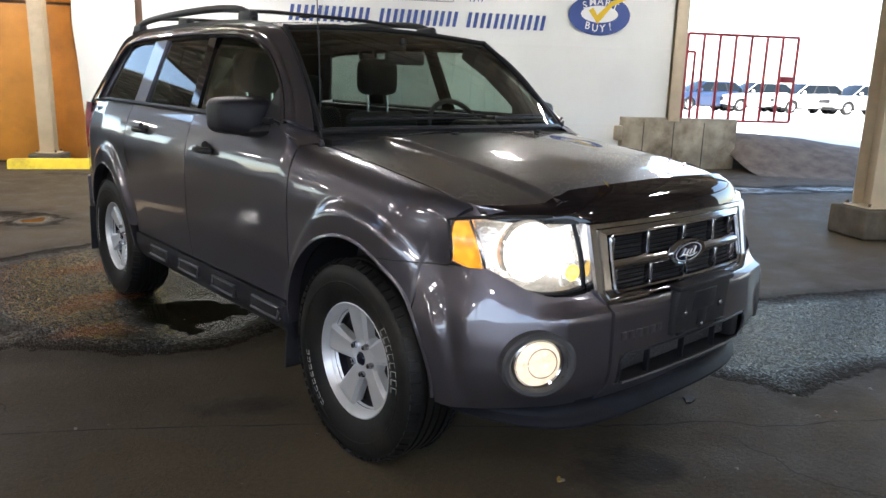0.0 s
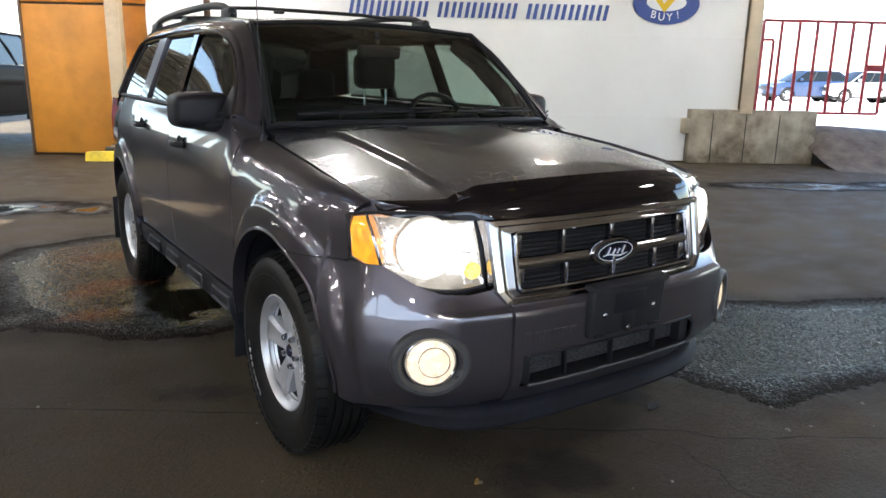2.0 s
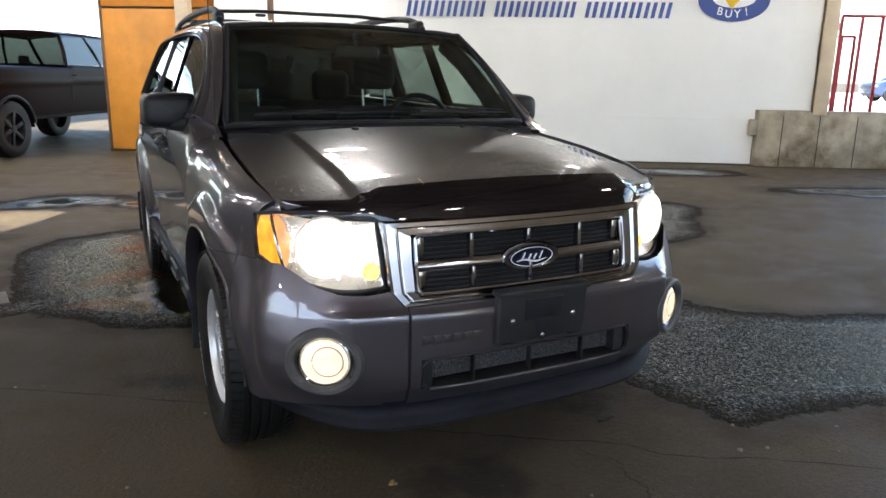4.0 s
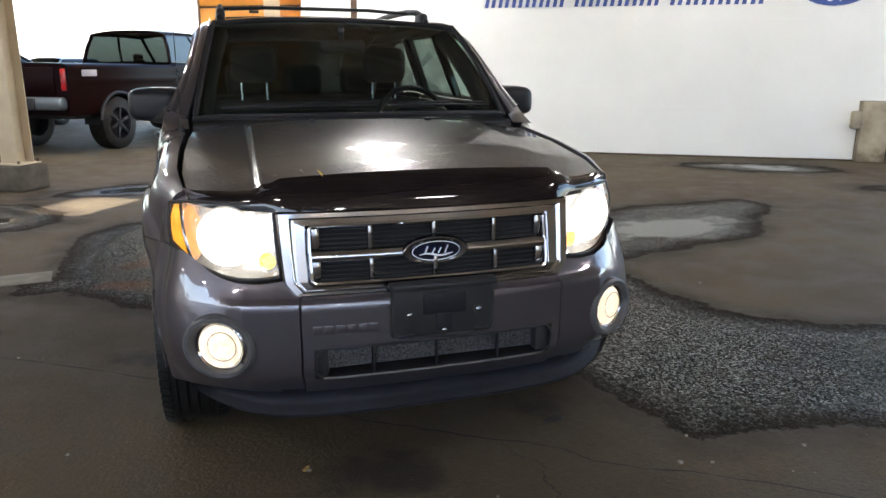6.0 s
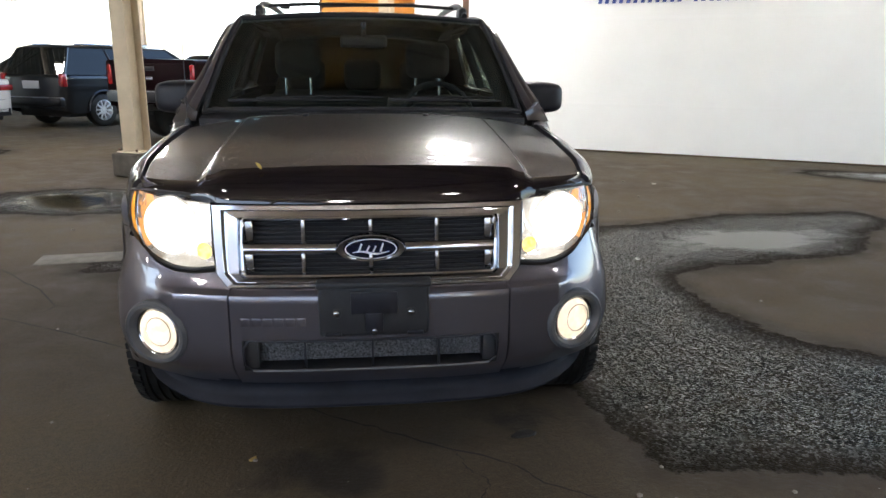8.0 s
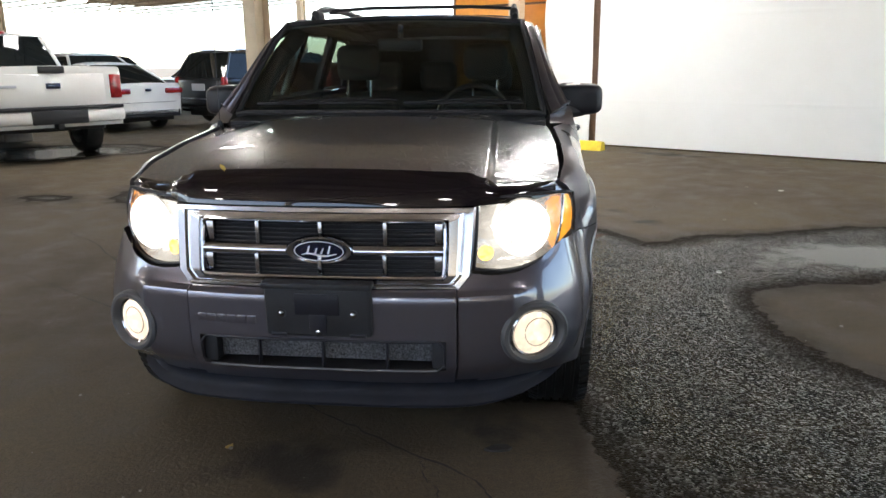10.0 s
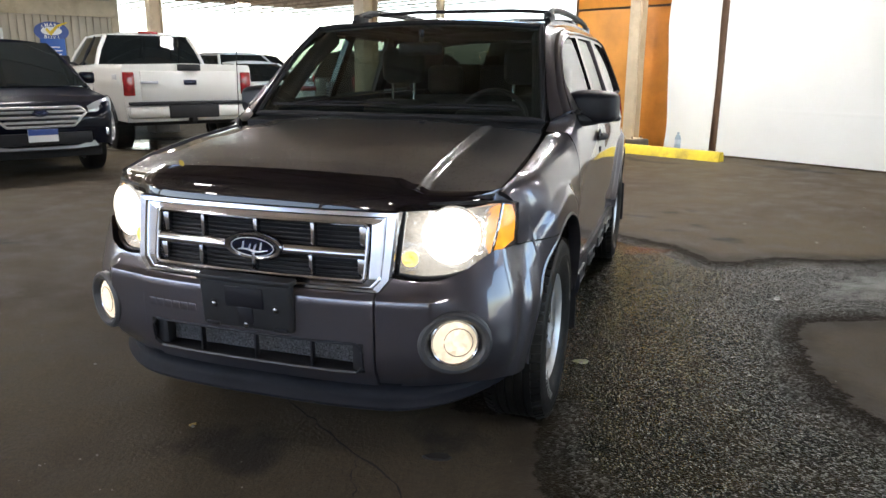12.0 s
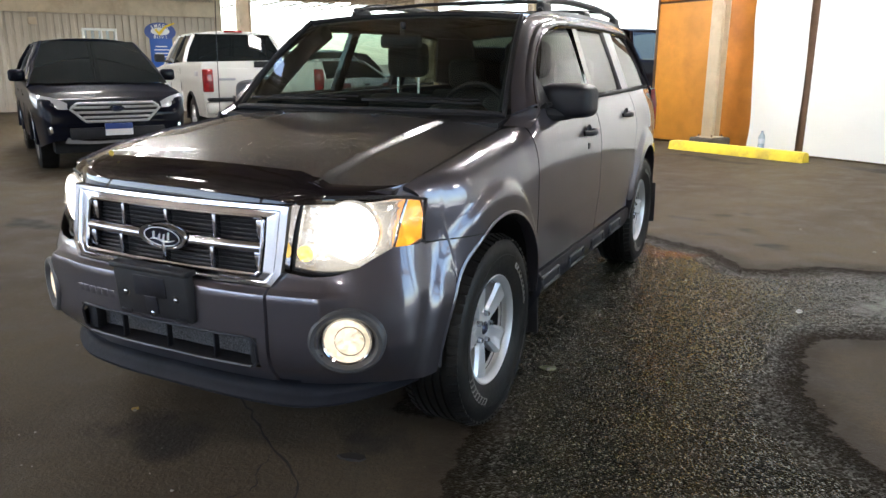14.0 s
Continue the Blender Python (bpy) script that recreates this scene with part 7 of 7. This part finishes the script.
# further cars under the roof and in the yard
for x, y, a, pt, lb in ((-9.4, 20.5, VA, P_GREY, "dark grey utility car parked far back"), (-12.2, 17.4, UA, P_BLACK, "black utility car parked far back"), (-6.0, 27.5, VA, P_GREY, "slate utility car out in the light"), (-10.8, 14.2, UA + 5, P_SILVER, "silver utility car parked far back")):
    vehicle("compact_car", heading(x, y, a), lb, pt, 4.5, 1.84, SUV_TOP, 0.32, (-1.38, 1.32), (0.35, 0.22), (-1.15, -0.28, 1.55, 2.1, 1.68, 0.86, 0.62), M_DARKGLASS,
            parts=[("tail_lamp", (0.30, 0.10, 0.14), (0.70, 2.18, 0.98), M_TAIL, "red tail lamp"), ("headlamp", (0.40, 0.16, 0.13), (0.66, -2.12, 0.80), M_REFLECT, "")])
for x, y, a, pt, lb in ((37.5, 20.6, 150, P_BLUE, "blue utility car parked in the sunlit yard"), (39.6, 18.6, 150, P_SILVER, "silver utility car parked in the sunlit yard"), (41.6, 16.6, 150, P_WHITE, "white utility car parked in the sunlit yard"), (43.2, 14.2, 150, P_SILVER, "silver utility car parked in the sunlit yard"), (44.8, 11.8, 150, P_WHITE, "white utility car parked in the sunlit yard"), (46.2, 9.2, 150, P_WHITE, "white utility car parked in the sunlit yard"), (47.4, 6.4, 150, P_GREY, "grey utility car parked in the sunlit yard")):
    ob = vehicle("compact_car", heading(x, y, a + 180), lb, pt, 4.5, 1.84, SUV_TOP, 0.32, (-1.38, 1.32), (0.36, 0.22), (-1.15, -0.28, 1.55, 2.1, 1.68, 0.86, 0.62), M_DARKGLASS,
                 parts=[("headlamp", (0.40, 0.16, 0.13), (0.66, -2.12, 0.80), M_REFLECT, ""), ("grille", (0.95, 0.04, 0.2), (0, -2.25, 0.72), M_BLACK, "")], group="cars in the yard")
    ob.location.z = YARD

# ---- small things on the floor and by the wall ----
def crack(points, width, seed):
    """A dark irregular crack across the floor."""
    b = bmesh.new()
    rnd = random.Random(seed)
    rows = []
    n = 90
    for i in range(n + 1):
        t = i / n
        p = curve3([(x, y, 0) for x, y in points], t)
        q = curve3([(x, y, 0) for x, y in points], min(1, t + 0.01)) - curve3([(x, y, 0) for x, y in points], max(0, t - 0.01))
        side = Vector((-q.y, q.x, 0)).normalized()
        j = 0.016 * noise.noise(Vector((t * 40, seed, 0))) + 0.03 * noise.noise(Vector((t * 9, seed, 5)))
        w = width * (0.35 + rnd.random()) * (0.3 + 0.7 * math.sin(math.pi * t) ** 0.5)
        c = p + side * j
        rows.append((b.verts.new(c + side * w + Vector((0, 0, 0.0015))), b.verts.new(c - side * w + Vector((0, 0, 0.0015)))))
    for a, c in zip(rows, rows[1:]):
        b.faces.new((a[0], a[1], c[1], c[0]))
    bmesh.ops.recalc_face_normals(b, faces=b.faces[:])
    return tagged(add_mesh("floor_crack", b, M_CRACK, smooth=False), "thin dark crack across the asphalt floor", "crack", kind="structure")


M_CRACK = mat("crack_dirt", (0.012, 0.010, 0.009), 0.9)
crack([(-2.7, 1.45), (-1.83, 0.92), (-0.96, 0.35), (-0.2, -0.26), (0.08, -0.46), (0.46, -0.73), (0.62, -0.89), (1.02, -1.13), (2.2, -2.0)], 0.0045, 1)
crack([(0.28, -0.61), (0.36, -0.86), (0.30, -1.15), (0.42, -1.5)], 0.003, 2)
crack([(-3.4, 2.9), (-2.6, 2.2), (-1.9, 1.4), (-1.75, 1.1)], 0.004, 3)
crack([(2.0, 2.4), (3.4, 3.3), (5.0, 3.0), (7.0, 2.1)], 0.004, 4)
crack([(-4.6, 3.9), (-3.6, 3.6), (-2.9, 4.1), (-2.0, 3.8)], 0.004, 6)

rnd = random.Random(5)


def stone(x, y, r, material, label, name="pebble"):
    b = bmesh.new()
    bmesh.ops.create_icosphere(b, subdivisions=2, radius=r)
    for v in b.verts:
        v.co *= 1 + 0.35 * noise.noise(v.co * (1.6 / r) + Vector((x * 7, y * 7, 0)))
        v.co.z *= 0.6
    lo = min(v.co.z for v in b.verts)
    ob = add_mesh(name, b, material)
    ob.location = (x, y, -lo - 0.001)
    return tagged(ob, label, "pebble", "pebbles on the floor")


M_STONE = worn("pebble_grey", (0.18, 0.165, 0.145), 0.8, 0.3, 30.0, 0.2)
for x, y, r in ((0.84, -0.95, 0.010), (1.35, -0.98, 0.008), (-0.41, -0.61, 0.008), (0.95, -0.98, 0.007), (0.98, -0.79, 0.007), (-1.22, -0.25, 0.007), (1.68, 0.62, 0.007), (0.93, 0.51, 0.010), (-0.9, 0.2, 0.006), (2.4, 3.6, 0.012), (1.9, 4.2, 0.010), (2.9, 4.4, 0.012), (3.1, 5.4, 0.014), (-2.4, 3.2, 0.012), (0.15, -0.95, 0.006), (1.1, -0.35, 0.007), (-0.6, -0.9, 0.005), (1.6, -0.6, 0.007), (-1.6, 0.8, 0.007), (2.3, 0.9, 0.008)):
    stone(x, y, r, M_STONE, "small pale pebble lying on the asphalt floor")


def flake(x, y, size, color, label, name, turn=0.0):
    b = bmesh.new()
    pts_ = [(math.cos(a) * size * (0.7 + 0.5 * rnd.random()), math.sin(a) * size * 0.55 * (0.7 + 0.5 * rnd.random())) for a in (k * math.pi / 4 for k in range(8))]
    lo = [b.verts.new((px, py, 0.0)) for px, py in pts_]
    hi = [b.verts.new((px * 0.9, py * 0.9, 0.004 + 0.006 * rnd.random())) for px, py in pts_]
    b.faces.new(hi)
    for k in range(8):
        b.faces.new((lo[k], lo[(k + 1) % 8], hi[(k + 1) % 8], hi[k]))
    bmesh.ops.recalc_face_normals(b, faces=b.faces[:])
    ob = add_mesh(name, b, mat(name, color, 0.7), smooth=False)
    ob.matrix_world = pose(x, y, 0.001, 0, 0, turn)
    return tagged(ob, label, "litter")


flake(0.56, -0.52, 0.050, (0.010, 0.008, 0.006), "dark lump of tar stuck to the floor", "tar_lump", 15)
flake(-0.42, -0.60, 0.016, (0.30, 0.20, 0.05), "small dry leaf on the floor", "dry_leaf", 50)
flake(0.93, 0.53, 0.045, (0.20, 0.21, 0.12), "pale green leaf scrap on the wet floor", "leaf_scrap", 10)
flake(1.93, 1.9, 0.03, (0.40, 0.40, 0.38), "white scrap of litter on the wet floor", "paper_scrap", 80)
flake(3.4, 5.2, 0.04, (0.45, 0.44, 0.40), "white scrap of litter on the floor", "paper_scrap", 30)

# square patch of paler concrete let into the floor
b = box((0.56, 0.26, 0.012), (0, 0, 0.0), 0.003)
pt = add_mesh("floor_patch", b, worn("patch_concrete", (0.15, 0.137, 0.118), 0.8, 0.3, 9.0, 0.4))
pt.matrix_world = pose(-2.0, 2.26, 0, 0, 0, 8)
tagged(pt, "pale rectangular concrete patch let into the floor", "patch", kind="structure")

# clear water bottle behind the kerb
btl = root("water_bottle", pose(1.235, 10.03, 0) @ Matrix.Diagonal((1.2, 1.2, 1.2, 1)), "clear plastic water bottle standing behind the kerb", "bottle")
part("shell", lathe([(0.0, 0.002), (0.036, 0.002), (0.041, 0.012), (0.041, 0.09), (0.037, 0.10), (0.041, 0.11), (0.041, 0.19), (0.033, 0.225), (0.015, 0.252), (0.014, 0.262)], 24, "z"), mat("bottle_plastic", (0.42, 0.52, 0.60), 0.12, 0.0, 0.6), btl)
part("label", lathe([(0.0415, 0.115), (0.0418, 0.116), (0.0418, 0.18), (0.0415, 0.181)], 24, "z"), mat("bottle_label", (0.55, 0.62, 0.70), 0.4), btl, "pale blue label")
part("cap", lathe([(0.016, 0.262), (0.016, 0.28), (0.0, 0.28)], 16, "z"), mat("bottle_cap", (0.30, 0.36, 0.45), 0.4), btl)


# loose grit lying about on the dry floor, too small to count
b = bmesh.new()
rnd = random.Random(11)
for k in range(2600):
    x, y = rnd.uniform(-3.4, 4.6), rnd.uniform(-2.2, 5.6)
    if noise.noise(Vector((x * 0.9, y * 0.9, 2.0))) < -0.05 and rnd.random() < 0.8:
        continue
    r = 0.0012 + 0.0034 * rnd.random() ** 3
    a = rnd.uniform(0, 6.28)
    ring_ = [b.verts.new((x + r * math.cos(a + q * 1.571) * rnd.uniform(0.7, 1.3), y + r * math.sin(a + q * 1.571) * rnd.uniform(0.7, 1.3), 0.0004)) for q in range(4)]
    tip = b.verts.new((x, y, r * rnd.uniform(0.7, 1.2)))
    for q in range(4):
        b.faces.new((ring_[q], ring_[(q + 1) % 4], tip))
tagged(add_mesh("loose_grit", b, M_STONE, smooth=False), "fine loose grit scattered over the asphalt floor", "grit", kind="stuff")
